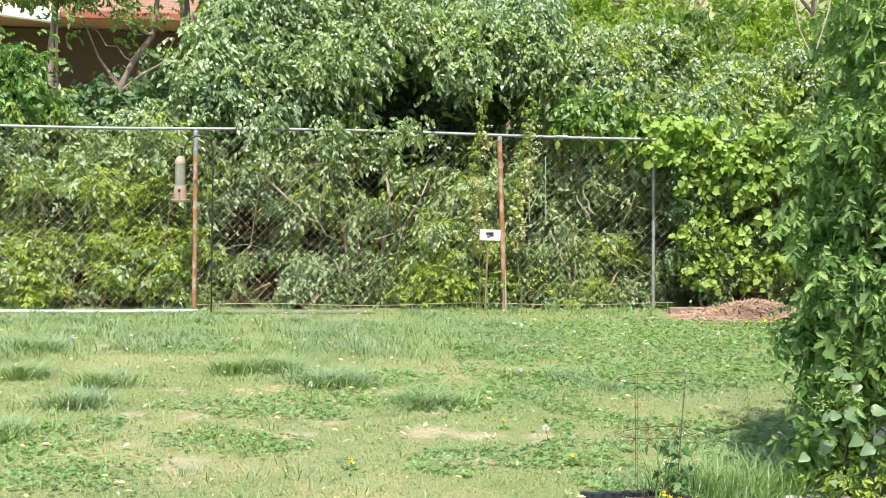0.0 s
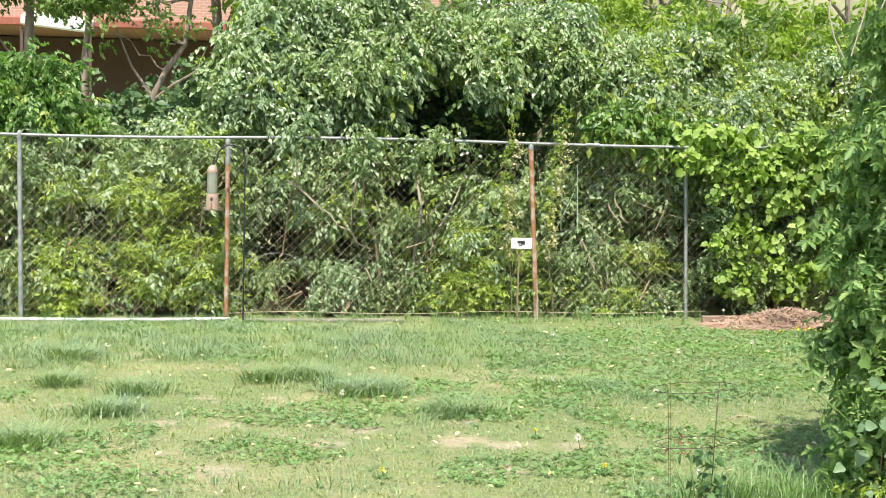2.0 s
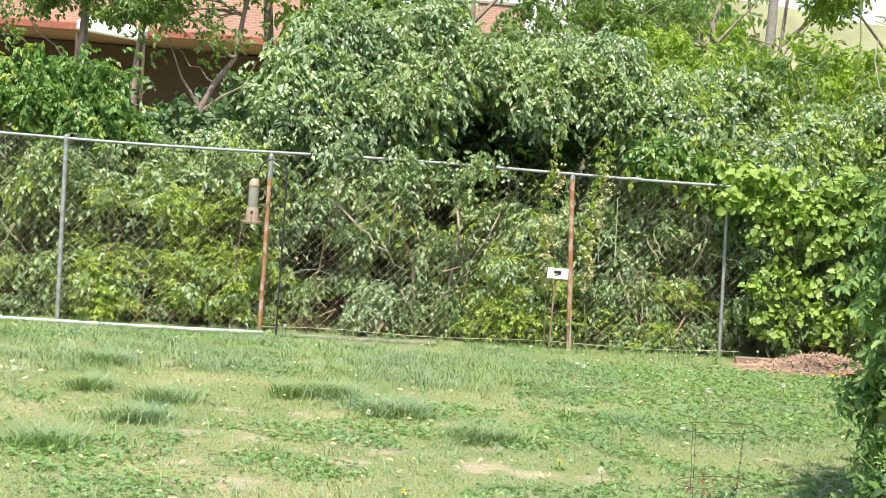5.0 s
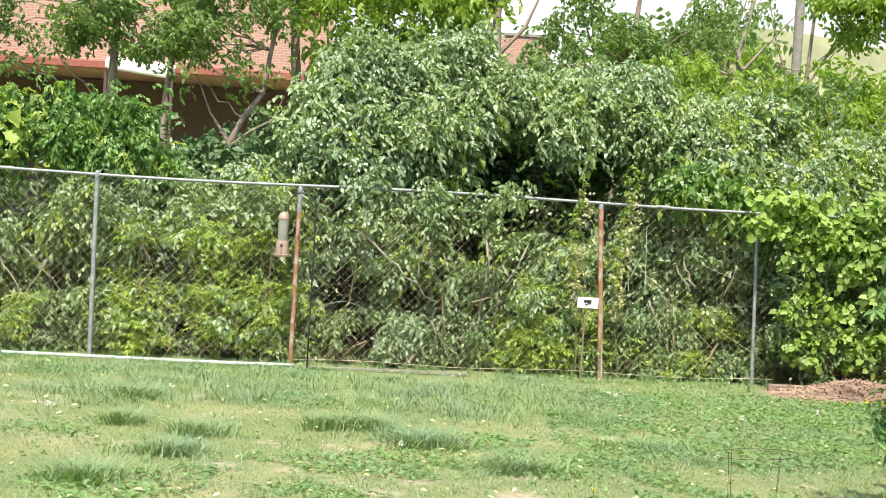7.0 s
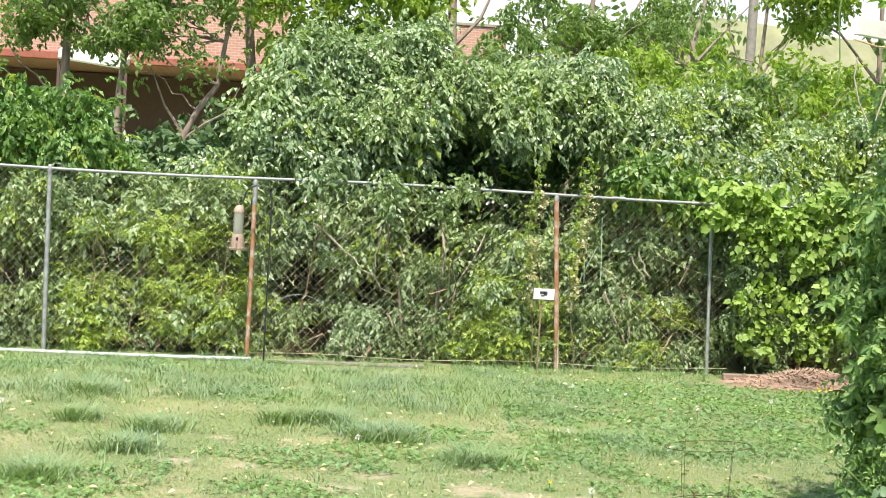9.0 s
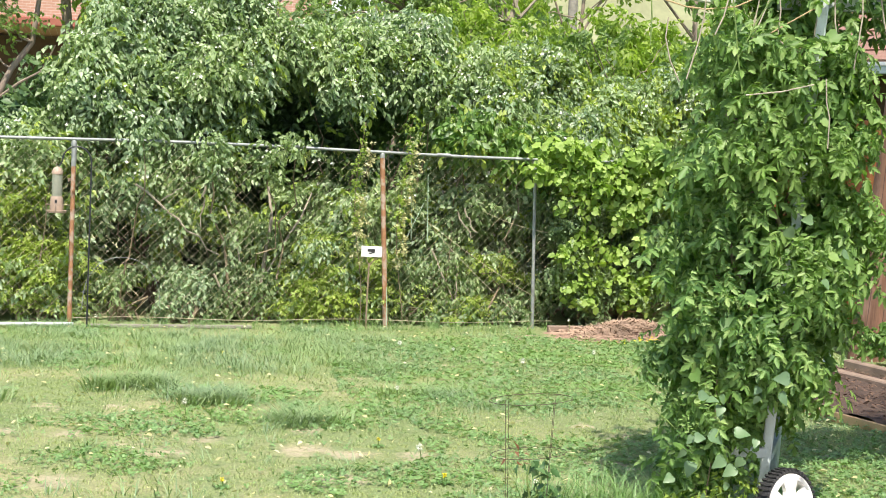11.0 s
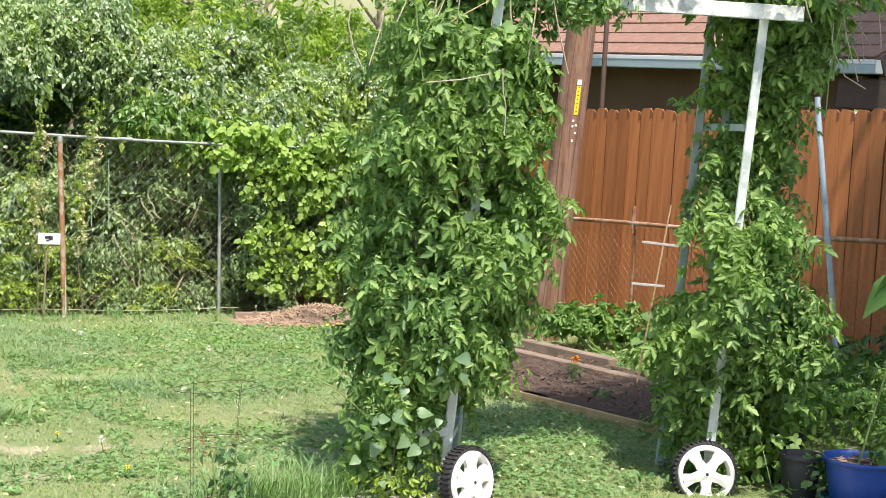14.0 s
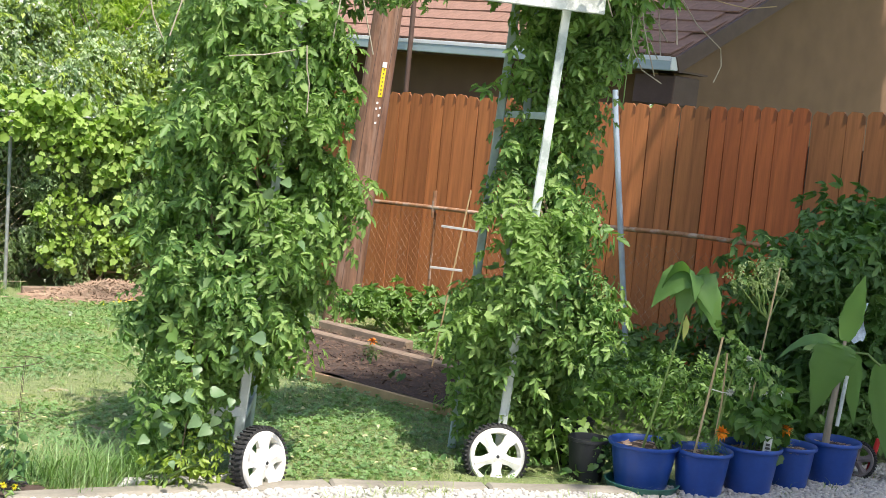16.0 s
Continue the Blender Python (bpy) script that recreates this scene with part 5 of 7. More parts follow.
beam("top_board", (3.35, 6.25, 2.60), (5.12, 5.66, 2.61), 0.03, 0.08, M_BOARD, arch, "white board with peeling paint")
beam("top_board", (3.55, 6.70, 2.66), (5.2, 6.22, 2.68), 0.03, 0.08, M_WPAINT, arch)
beam("rafter_tail", (2.72, 6.17, 2.625), (3.58, 6.74, 2.625), 0.03, 0.085, M_RIM, arch, "white board end")
beam("rafter_tail", (2.80, 5.95, 2.675), (3.42, 6.24, 2.675), 0.03, 0.085, M_RIM, arch, "white board end")
for zz in (0.35, 0.95, 1.5, 2.0):
    beam("rung", (4.93 + 0.04 * zz, 5.92, zz), (5.0 + 0.04 * zz, 6.43, zz), 0.03, 0.04, M_GPAINT, arch)
    beam("rung", (3.34 + 0.05 * zz, 6.06, zz), (3.63 + 0.03 * zz, 6.5, zz), 0.03, 0.04, M_GPAINT, arch)
beam("brace", (3.13, 6.1, 0.37), (3.34, 6.05, 0.37), 0.03, 0.05, M_WPAINT, arch)

# outline of each vine column: height, centre x, centre y, half width, half depth
def vine_column(rows, shoots, label, seed, holes=-0.12):
    """Leafy shoots that stand out of a lumpy column, with dark holes between them and shaded leaves within."""
    rnd = random.Random(seed)
    ax, dp = Vector((0.87, -0.5, 0)), Vector((0.5, 0.87, 0))
    t = thing("trumpet_vine", (rows[0][1], rows[0][2], 0), label, "vine", "vines on the garden arch")
    for _ in range(7):
        pts, a = [], rnd.uniform(0, 6)
        for z, cx, cy, hw, hd in rows:
            pts.append((cx + math.sin(a + z * 2) * hw * 0.5, cy + math.cos(a + z * 2.4) * hd * 0.5, z - 0.05))
        stay(tube("stem", pts, 0.011, M_TWIG, sides=6), t)
    zr = [r[0] for r in rows]
    at, out, hint, size, broad = [], [], [], [], []
    while len(at) < shoots * 5:
        z, a = rnd.uniform(zr[0], zr[-1]), rnd.uniform(0, 2 * math.pi)
        cx, cy, hw, hd = (float(np.interp(z, zr, [r[q] for r in rows])) for q in range(1, 5))
        if rnd.random() > hw / 0.5:
            continue
        lump = noise.noise((math.cos(a) * 1.5 + seed, math.sin(a) * 1.5, z * 2.8))
        if lump < holes:
            continue
        d = ax * math.cos(a) + dp * math.sin(a)
        k = 0.72 + 0.62 * lump + rnd.uniform(-0.14, 0.14)
        base = Vector((cx, cy, z)) + ax * (math.cos(a) * hw * k) + dp * (math.sin(a) * hd * k)
        grow = (d + Vector((rnd.uniform(-0.5, 0.5), rnd.uniform(-0.5, 0.5), rnd.uniform(-0.5, 0.6)))).normalized()
        big = rnd.uniform(0.75, 1.25)
        for i in range(5):
            q = base + grow * (0.045 * (i - 2.2)) + Vector((rnd.uniform(-0.03, 0.03), rnd.uniform(-0.03, 0.03), rnd.uniform(-0.04, 0.02)))
            s = 1 if i % 2 else -1
            side = grow.cross(Vector((0, 0, 1)))
            o = grow * rnd.uniform(0.1, 0.7) + side * (s * rnd.uniform(0.3, 1.0)) + Vector((0, 0, -rnd.uniform(0.1, 0.9)))
            h = d * 0.55 + Vector((-0.25, -0.55, 0.75)) + Vector((rnd.gauss(0, 0.3), rnd.gauss(0, 0.3), rnd.gauss(0, 0.3)))
            at.append(q), out.append(o), hint.append(h), size.append(0.16 * big * rnd.uniform(0.5, 1.25)), broad.append(rnd.random() < 0.07)
    at, out, hint, size, broad = np.array(at), unit(np.array(out)), unit(np.array(hint)), np.array(size), np.array(broad)
    rot, kind_of = facing(out, hint), rng.integers(0, 3, len(at))
    for k in range(3):
        pick = ~broad & (kind_of == k)
        stay(scatter("leaves", PINS[k], at[pick], rot[pick], size[pick], M_VINE), t)
    stay(scatter("broad_leaves", VINE_LEAF, at[broad], facing(out, hint)[broad], size[broad] * 0.5, M_VINE, None, "broad lobed leaves"), t)
    inner = []
    for _ in range(60):
        z = rnd.uniform(zr[0], zr[-1])
        cx, cy, hw, hd = (float(np.interp(z, zr, [r[q] for r in rows])) for q in range(1, 5))
        inner.append((cx + rnd.uniform(-0.3, 0.3) * hw, cy + rnd.uniform(-0.3, 0.3) * hd, z, hw * 0.45, hd * 0.45, 0.14))
    stay(foliage("inner_leaves", PIN, inner, shoots, 0.17, M_VINE, label="shaded inner leaves", lean=0.4, shell=0.9), t)
    return t


vine_column([(0.05, 3.06, 6.24, 0.06, 0.1), (0.35, 3.06, 6.26, 0.13, 0.14), (0.55, 3.15, 6.24, 0.22, 0.2), (0.77, 3.28, 6.2, 0.38, 0.3), (1.14, 3.33, 6.18, 0.43, 0.33), (1.35, 3.34, 6.18, 0.44, 0.34), (1.56, 3.34, 6.18, 0.42, 0.33), (1.84, 3.31, 6.17, 0.37, 0.3), (2.1, 3.31, 6.16, 0.40, 0.31), (2.45, 3.30, 6.16, 0.41, 0.32)], 760, "dense trumpet vine climbing one side of the arch", 3)
vine_column([(0.1, 5.12, 6.17, 0.17, 0.15), (0.3, 5.1, 6.15, 0.22, 0.17), (0.6, 5.1, 6.13, 0.26, 0.2), (0.85, 5.07, 5.93, 0.35, 0.26), (1.1, 5.08, 5.92, 0.36, 0.27), (1.5, 5.08, 5.93, 0.33, 0.25), (1.7, 5.19, 6.14, 0.19, 0.16), (1.95, 5.23, 6.14, 0.19, 0.16), (2.3, 5.33, 6.08, 0.25, 0.2), (2.65, 5.36, 6.02, 0.27, 0.22)], 540, "trumpet vine climbing the far side of the arch", 4, -0.05)
t = thing("trumpet_vine", (4.3, 6.2, 2.62), "tangle of vine and bare runners over the arch top", "vine", "vines on the garden arch")
rnd = random.Random(9)
runs = []
for _ in range(46):
    u0, u1 = sorted((rnd.uniform(-0.08, 1.2), rnd.uniform(-0.08, 1.2)))
    zb = rnd.uniform(2.66, 2.85)
    pts, ph, q1, q2 = [], rnd.uniform(0, 6.3), rnd.uniform(0.05, 0.22), rnd.uniform(0.02, 0.09)
    for i in range(14):
        u = u0 + (u1 - u0) * i / 13
        pts.append((3.35 + 1.75 * u, 6.45 - 0.55 * u + q1 * math.sin(3.2 * u + ph), zb + 0.04 + 0.6 * q2 * math.sin(4.1 * u + 2 * ph)))
    runs.append(tube_data(pts, 0.0055, 6))
tagged(stay(mesh_ob("runner_tangle", *joined(runs), M_DEADWOOD, smooth=True), t), kind="stuff")
for k in range(20):
    right_side = k < 9
    x0, y0 = (5.15 + rnd.uniform(-0.1, 0.35), 5.75 + rnd.uniform(-0.15, 0.2)) if right_side else (3.1 + rnd.uniform(-0.45, 0.6), 6.05 + rnd.uniform(-0.2, 0.1))
    dx, drop = rnd.uniform(0.05, 0.45) * (1 if right_side else rnd.choice((-1, 1))), rnd.uniform(0.2, 0.75)
    pts = [(x0 + dx * u + 0.06 * math.sin(5 * u + k), y0 - 0.25 * dx * u, 2.72 + 0.12 * math.sin(2.2 * u) - drop * u * u) for u in np.linspace(0, 1, 9)]
    stay(tube("hanging_runner", pts, 0.0036, M_DEADWOOD if k % 3 else M_STEM, sides=5), t)
for k, pts in enumerate((((5.45, 5.85, 2.86), (5.79, 5.75, 2.81), (6.14, 5.75, 2.77), (6.34, 5.75, 2.765), (6.58, 5.75, 2.81)), ((5.4, 5.8, 2.88), (5.70, 5.72, 2.79), (5.90, 5.72, 2.61), (6.11, 5.72, 2.50), (6.13, 5.72, 2.4), (6.08, 5.72, 2.30)),
                         ((5.1, 5.85, 2.86), (5.25, 5.75, 2.85), (5.47, 5.75, 2.78), (5.61, 5.75, 2.66), (5.66, 5.75, 2.41)), ((5.39, 5.72, 2.6), (5.37, 5.7, 2.5), (5.40, 5.7, 2.42), (5.48, 5.7, 2.31), (5.64, 5.7, 2.25)),
                         ((2.64, 6.0, 2.54), (2.75, 6.0, 2.515), (2.85, 6.0, 2.51), (3.0, 6.0, 2.53), (3.15, 6.0, 2.6)), ((2.98, 5.95, 2.72), (2.95, 5.95, 2.61), (2.92, 5.95, 2.48), (2.88, 5.95, 2.39)), ((3.2, 5.95, 2.74), (3.16, 5.95, 2.60), (3.11, 5.95, 2.47), (3.05, 5.95, 2.34)),
                         ((3.17, 5.93, 2.75), (3.20, 5.93, 2.52), (3.19, 5.93, 2.39), (3.23, 5.93, 2.36)), ((3.4, 5.9, 2.56), (3.31, 5.9, 2.51), (3.14, 5.9, 2.41), (3.03, 5.9, 2.36)), ((2.62, 5.9, 2.45), (2.61, 5.9, 2.36), (2.64, 5.9, 2.25), (2.69, 5.9, 2.16)), ((2.93, 5.7, 2.105), (3.11, 5.7, 2.13), (3.27, 5.7, 2.17)), ((3.33, 5.7, 2.2), (3.34, 5.7, 2.09), (3.36, 5.7, 2.02), (3.36, 5.7, 1.88)))):
    stay(tube("bent_runner", pts, 0.0034 if k < 10 else 0.003, M_DEADWOOD if k % 4 else M_TIMBER2, sides=6), t)
top_blobs = cluster(rnd, (3.5, 6.35, 2.72), (0.25, 0.25, 0.1), (0.2, 0.2, 0.14), 9) + cluster(rnd, (5.32, 5.97, 2.74), (0.22, 0.22, 0.1), (0.17, 0.18, 0.13), 12)
top_blobs += cluster(rnd, (4.3, 6.28, 2.98), (0.85, 0.28, 0.08), (0.26, 0.22, 0.1), 26)
stay(foliage("leaves", PIN, top_blobs, 1700, 0.18, M_VINE), t)
stay(foliage("draped_leaves", PIN, cluster(rnd, (3.98, 6.0, 2.62), (0.16, 0.06, 0.05), (0.1, 0.08, 0.08), 7), 150, 0.11, M_VINE, light=(-0.35, -0.7, 0.6)), t)

# ---- lawn ----
COARSE = [(-1.2, 9.72, 0.12), (-0.69, 9.41, 0.15), (-0.79, 8.72, 0.17), (-1.18, 7.89, 0.14), (-1.24, 10.82, 0.15), (-0.63, 10.83, 0.19), (-0.15, 10.95, 0.22), (0.21, 9.8, 0.14), (0.52, 9.87, 0.19), (0.89, 9.31, 0.22), (1.41, 8.58, 0.19), (2.44, 9.5, 0.4), (2.11, 10.82, 0.5), (1.35, 10.65, 0.5), (2.75, 8.97, 0.19), (1.0, 11.6, 0.6), (1.9, 11.5, 0.6), (-0.3, 11.3, 0.5)]
CLOVER = [(-1.64, 9.31, 0.35), (-1.0, 7.48, 0.4), (0.12, 7.7, 0.4), (-0.66, 7.03, 0.5), (0.3, 7.5, 0.3), (1.63, 8.62, 0.5), (1.38, 9.51, 0.3), (3.5, 11.42, 1.4), (4.11, 11.0, 1.2), (3.8, 9.54, 0.8), (1.98, 8.85, 0.4), (-0.93, 12.6, 0.4), (-2.08, 12.3, 0.5), (4.9, 12.0, 1.2), (5.0, 11.2, 0.9), (4.6, 9.2, 0.8), (3.1, 9.2, 0.6), (4.4, 7.3, 1.3), (4.1, 6.4, 0.8), (3.0, 7.6, 0.6)]


def field(spots, x, y):
    w = np.zeros_like(x)
    for cx, cy, r in spots:
        w = np.maximum(w, np.exp(-(((x - cx) / r) ** 2 + ((y - cy) / (r * 0.8)) ** 2)))
    return w


LATTICE = rng.random((64, 64))


def wavy(x, y, s, k):
    """Smooth random values between 0 and 1 with about s / 3 patches a metre."""
    u, v = np.asarray(x) * s / 3 + 7.3 * k + 40, np.asarray(y) * s / 3 + 3.1 * k + 40
    i, j = np.floor(u).astype(int), np.floor(v).astype(int)
    a, b = u - i, v - j
    a, b = a * a * (3 - 2 * a), b * b * (3 - 2 * b)
    q = lambda m, n: LATTICE[m % 64, n % 64]
    return (q(i, j) * (1 - a) + q(i + 1, j) * a) * (1 - b) + (q(i, j + 1) * (1 - a) + q(i + 1, j + 1) * a) * b


def kerb_y(x):
    return np.interp(x, [-4, 1.2, 2.6, 3.75, 4.7, 5.3, 5.9], [6.55, 6.25, 6.1, 5.95, 5.62, 5.38, 5.2])


def on_lawn(n):
    x, y = rng.uniform(-3.6, 8.2, n), 5.4 + 7.75 * rng.random(n) ** 1.15
    ok = (x > -0.27 * y - 0.15) & (x < 0.78 * y + 1.2) & (y > kerb_y(x) + 0.03)
    # raised bed
    u = (x - 5.1) * 0.974 + (y - 8.9) * 0.226
    w = -(x - 5.1) * 0.226 + (y - 8.9) * 0.974
    ok &= ~((u > -0.02) & (u < 1.6) & (w > -1.9) & (w < 1.4))
    ok &= ~((x > 4.35) & (y > 12.35))
    return x[ok], y[ok]


def zs(x, y):
    return np.array([ground_z(float(a), float(b)) for a, b in zip(x, y)])


def blade_tuft(n, spread, lean, width, seed):
    r = random.Random(seed)
    verts, faces = [], []
    for i in range(n):
        a, o = r.uniform(0, 6.28), r.uniform(0, 6.28)
        bx, by = spread * r.random() * math.cos(o), spread * r.random() * math.sin(o)
        h, l = r.uniform(0.6, 1.0), lean * r.uniform(0.4, 1.3)
        dx, dy = math.cos(a), math.sin(a)
        sx, sy = -dy * width / 2, dx * width / 2
        k = len(verts)
        verts += [(bx - sx, by - sy, 0), (bx + sx, by + sy, 0), (bx + dx * l * 0.35 + sx * 0.8, by + dy * l * 0.35 + sy * 0.8, h * 0.6), (bx + dx * l * 0.35 - sx * 0.8, by + dy * l * 0.35 - sy * 0.8, h * 0.6), (bx + dx * l, by + dy * l, h * 0.95)]
        faces += [(k, k + 1, k + 2), (k, k + 2, k + 3), (k + 3, k + 2, k + 4)]
    return np.array(verts), np.array(faces)


def turned(n, tilt=0.0):
    a = rng.uniform(0, 2 * math.pi, n)
    if tilt:
        return facing(np.stack([np.cos(a), np.sin(a), tilt * rng.normal(size=n)], -1), unit(rng.normal(size=(n, 3)) * tilt + [0, 0, 1]))
    c, s, o, l = np.cos(a), np.sin(a), np.zeros(n), np.ones(n)
    return np.stack([np.stack([c, -s, o], -1), np.stack([s, c, o], -1), np.stack([o, o, l], -1)], 1)


lawn = thing("lawn_grass", (2, 9.5, 0), "uneven sunlit lawn of short grass, clover and coarse tufts", "grass")
lawn["kind"] = "stuff"


def sow(name, template, x, y, size, material, tilt=0.0, lift=0.0):
    ob = scatter(name, template, np.stack([x, y, zs(x, y) - 0.004 + lift * rng.random(len(x))], -1), turned(len(x), tilt), size, material)
    tagged(stay(ob, lawn), kind="stuff")


def keep(x, y, prob):
    ok = rng.random(len(x)) < prob
    return x[ok], y[ok]


def short_tuft(n, seed):
    """Short blades, one pointed sliver each."""
    r = random.Random(seed)
    verts, faces = [], []
    for i in range(n):
        a, o, q = r.uniform(0, 6.28), r.uniform(0, 6.28), 0.8 * r.random()
        bx, by, l, h = q * math.cos(o), q * math.sin(o), r.uniform(0.4, 1.2), r.uniform(0.5, 0.95)
        sx, sy = -math.sin(a) * 0.065, math.cos(a) * 0.065
        verts += [(bx - sx, by - sy, 0), (bx + sx, by + sy, 0), (bx + math.cos(a) * l, by + math.sin(a) * l, h)]
        faces.append((3 * i, 3 * i + 1, 3 * i + 2))
    return np.array(verts), np.array(faces)


SHORT = short_tuft(6, 1)
LONG = blade_tuft(9, 0.8, 1.5, 0.055, 2)
THIN = blade_tuft(10, 0.35, 0.95, 0.022, 3)
x, y = on_lawn(110000)
bare, coarse, clov = field(BARE, x, y), field(COARSE, x, y), field(CLOVER, x, y)
dry = 0.6 * wavy(x, y, 2.1, 1.0) + 0.4 * wavy(x, y, 6.3, 0.4)
x1, y1 = keep(x, y, np.clip(0.93 - 1.3 * bare - 0.8 * (dry - 0.45) + 0.2 * (y > 10.5), 0.04, 1))
sow("short_grass", SHORT, x1, y1, rng.uniform(0.015, 0.038, len(x1)), M_BLADE)
x, y = on_lawn(40000)
dry = 0.6 * wavy(x, y, 2.1, 1.0) + 0.4 * wavy(x, y, 6.3, 0.4)
x1, y1 = keep(x, y, np.clip(0.12 + 1.6 * (dry - 0.5) * (y < 11.2) - 0.6 * field(CLOVER, x, y), 0.03, 1) * np.where(x > 2.9, 0.2, 1.0))
sow("dry_grass", SHORT, x1, y1, rng.uniform(0.015, 0.03, len(x1)), M_STRAW)
x, y = on_lawn(70000)
tall = np.maximum(np.maximum(0.85 * field(COARSE, x, y), 0.9 * field(COARSE[:5], x, y)), 0.62 * np.clip((y - 9.3) / 1.5, 0, 1) * np.clip((3.6 - x) / 1.0, 0, 1) * (0.5 * wavy(x, y, 3.3, 2.0) + 0.5 * wavy(x, y, 9.1, 1.1)) * 1.5)
tall = np.maximum(tall, 0.9 * field([(2.62, 6.25, 0.22), (2.85, 6.2, 0.18)], x, y))
x1, y1 = keep(x, y, np.clip((tall - 0.25) * 1.25, 0.015, 1) * (0.35 + 0.65 * (wavy(x, y, 14.0, 0.7) > 0.45)))
sow("coarse_grass", LONG, x1, y1, rng.uniform(0.035, 0.11, len(x1)), M_BLADE2)
for cx, cy, r in COARSE[:5] + COARSE[7:11]:
    n = int(300 * r)
    x1, y1 = cx + rng.normal(size=n) * r * 0.55, cy + rng.normal(size=n) * r * 0.4
    sow("grass_tuft", LONG, x1, y1, rng.uniform(0.08, 0.15, n), M_BLADE2)
x1 = np.concatenate([rng.normal(2.66, 0.24, 90), rng.normal(2.95, 0.1, 12), rng.uniform(-3.3, 4.6, 260)])
y1 = np.concatenate([rng.normal(6.32, 0.14, 90), rng.normal(6.2, 0.05, 12), rng.uniform(12.85, 13.2, 260)])
sow("tall_grass", THIN, x1, y1, rng.uniform(0.1, 0.27, len(x1)) * np.where(y1 > 10, 0.55, 1.0), M_CLOVER)
TREFOIL = compose(kite(1.0, 0.08, 0.65, 0.05), [((0, 0, 0.8), (math.cos(a), math.sin(a), 0.22), 1.0, 0) for a in (0.3, 2.4, 4.5)])
x, y = on_lawn(190000)
clov = np.maximum(field(CLOVER, x, y), 0.75 * (wavy(x, y, 4.1, 3.0) > 0.66) * (wavy(x, y, 11.0, 1.3) > 0.35))
x1, y1 = keep(x, y, np.clip((clov - 0.25) * 1.7, 0.04, 1) * (0.3 + 0.7 * wavy(x, y, 15.0, 2.1)))
sow("clover", TREFOIL, x1, y1, rng.uniform(0.011, 0.022, len(x1)), M_CLOVER, 0.4, 0.022)

# fallen pale leaves
M_DRYLEAF = leaf_mat("pale_dry_leaf", (0.42, 0.40, 0.22), (0.55, 0.53, 0.33), (0.68, 0.65, 0.45), 0.7, 0.2)
DRYLEAF = leaf_shape(1.0, 0.45, 0.3, 0.1)
x, y = on_lawn(1500)
tagged(scatter("fallen_leaves", DRYLEAF, np.stack([x, y, zs(x, y) + 0.03], -1), frames_from(rng.normal(size=(len(x), 3)) * [1, 1, 0.25], rng.uniform(-1, 1, len(x))), rng.uniform(0.02, 0.055, len(x)), M_DRYLEAF), "scattered pale dry leaves in the grass", "leaf litter", kind="stuff")

# low yellow flowers before the mulch heap
x, y = rng.normal(5.45, 0.22, 110), rng.normal(12.02, 0.07, 110)
sedum = thing("yellow_stonecrop", (5.45, 12.02, -0.02), "low mat of yellow flowers before the mulch heap", "flowers")
sedum["kind"] = "stuff"
tagged(stay(scatter("flowers", FLOWER, np.stack([x, y, zs(x, y) + 0.02 + 0.03 * rng.random(110)], -1), facing(unit(rng.normal(size=(110, 3))), unit(rng.normal(size=(110, 3)) * 0.4 + [0, -0.4, 0.8])), 0.012, M_YELLOW), sedum), kind="stuff")
tagged(stay(scatter("leaves", LONG, np.stack([x[:100], y[:100], zs(x[:100], y[:100])], -1), turned(100), 0.04, M_CLOVER), sedum), kind="stuff")

# dandelion clocks and flowers


def dandelion_clock(x, y, h, r):
    t = thing("dandelion", (x, y, ground_z(x, y)), "dandelion gone to a white seed head", "dandelion", "dandelions in the lawn")
    tube("stalk", [(0, 0, 0), (0.01, 0, h * 0.5), (0.0, 0.005, h)], 0.0025, M_STEM, t, sides=5)
    d = unit(rng.normal(size=(120, 3)))
    hairs = scatter("seed_head", NEEDLE, d * r * 0.25 + [0, 0, h], frames_from(d), r * 0.8, M_WHITE, t)


for (x, y) in ((-0.98, 10.71), (2.6, 11.06), (0.67, 8.63), (4.13, 10.55), (3.02, 10.9), (2.35, 6.67), (2.1, 8.9), (0.15, 12.9), (4.75, 12.9), (1.9, 7.4), (3.4, 10.2), (-1.7, 9.6)):
    dandelion_clock(x, y, rng.uniform(0.08, 0.17), rng.uniform(0.016, 0.026))


def flower_head(t, at, r, material, name="flower_head"):
    d = unit(rng.normal(size=(40, 3)) + [0, -0.4, 0.7])
    return scatter(name, LEAF4, d * r * 0.15 + np.array(at), frames_from(d), r * rng.uniform(0.7, 1.0, 40), material, t)


for (x, y) in ((1.76, 7.86), (0.76, 7.0), (1.14, 11.1), (1.94, 6.98), (5.35, 12.2), (5.2, 12.15)):
    t = thing("dandelion", (x, y, ground_z(x, y)), "yellow dandelion in flower close to the ground", "dandelion", "dandelions in the lawn")
    tube("stalk", [(0, 0, 0), (0.0, 0, 0.05)], 0.003, M_STEM, t, sides=5)
    flower_head(t, (0, 0, 0.05), 0.015, M_YELLOW)
    a = np.linspace(0, 5.5, 7)
    scatter("leaves", TOOTHED, np.zeros((7, 3)) + [0, 0, 0.012], frames_from(np.stack([np.cos(a), np.sin(a), 0.15 + 0 * a], -1)), 0.05, M_CLOVER, t)

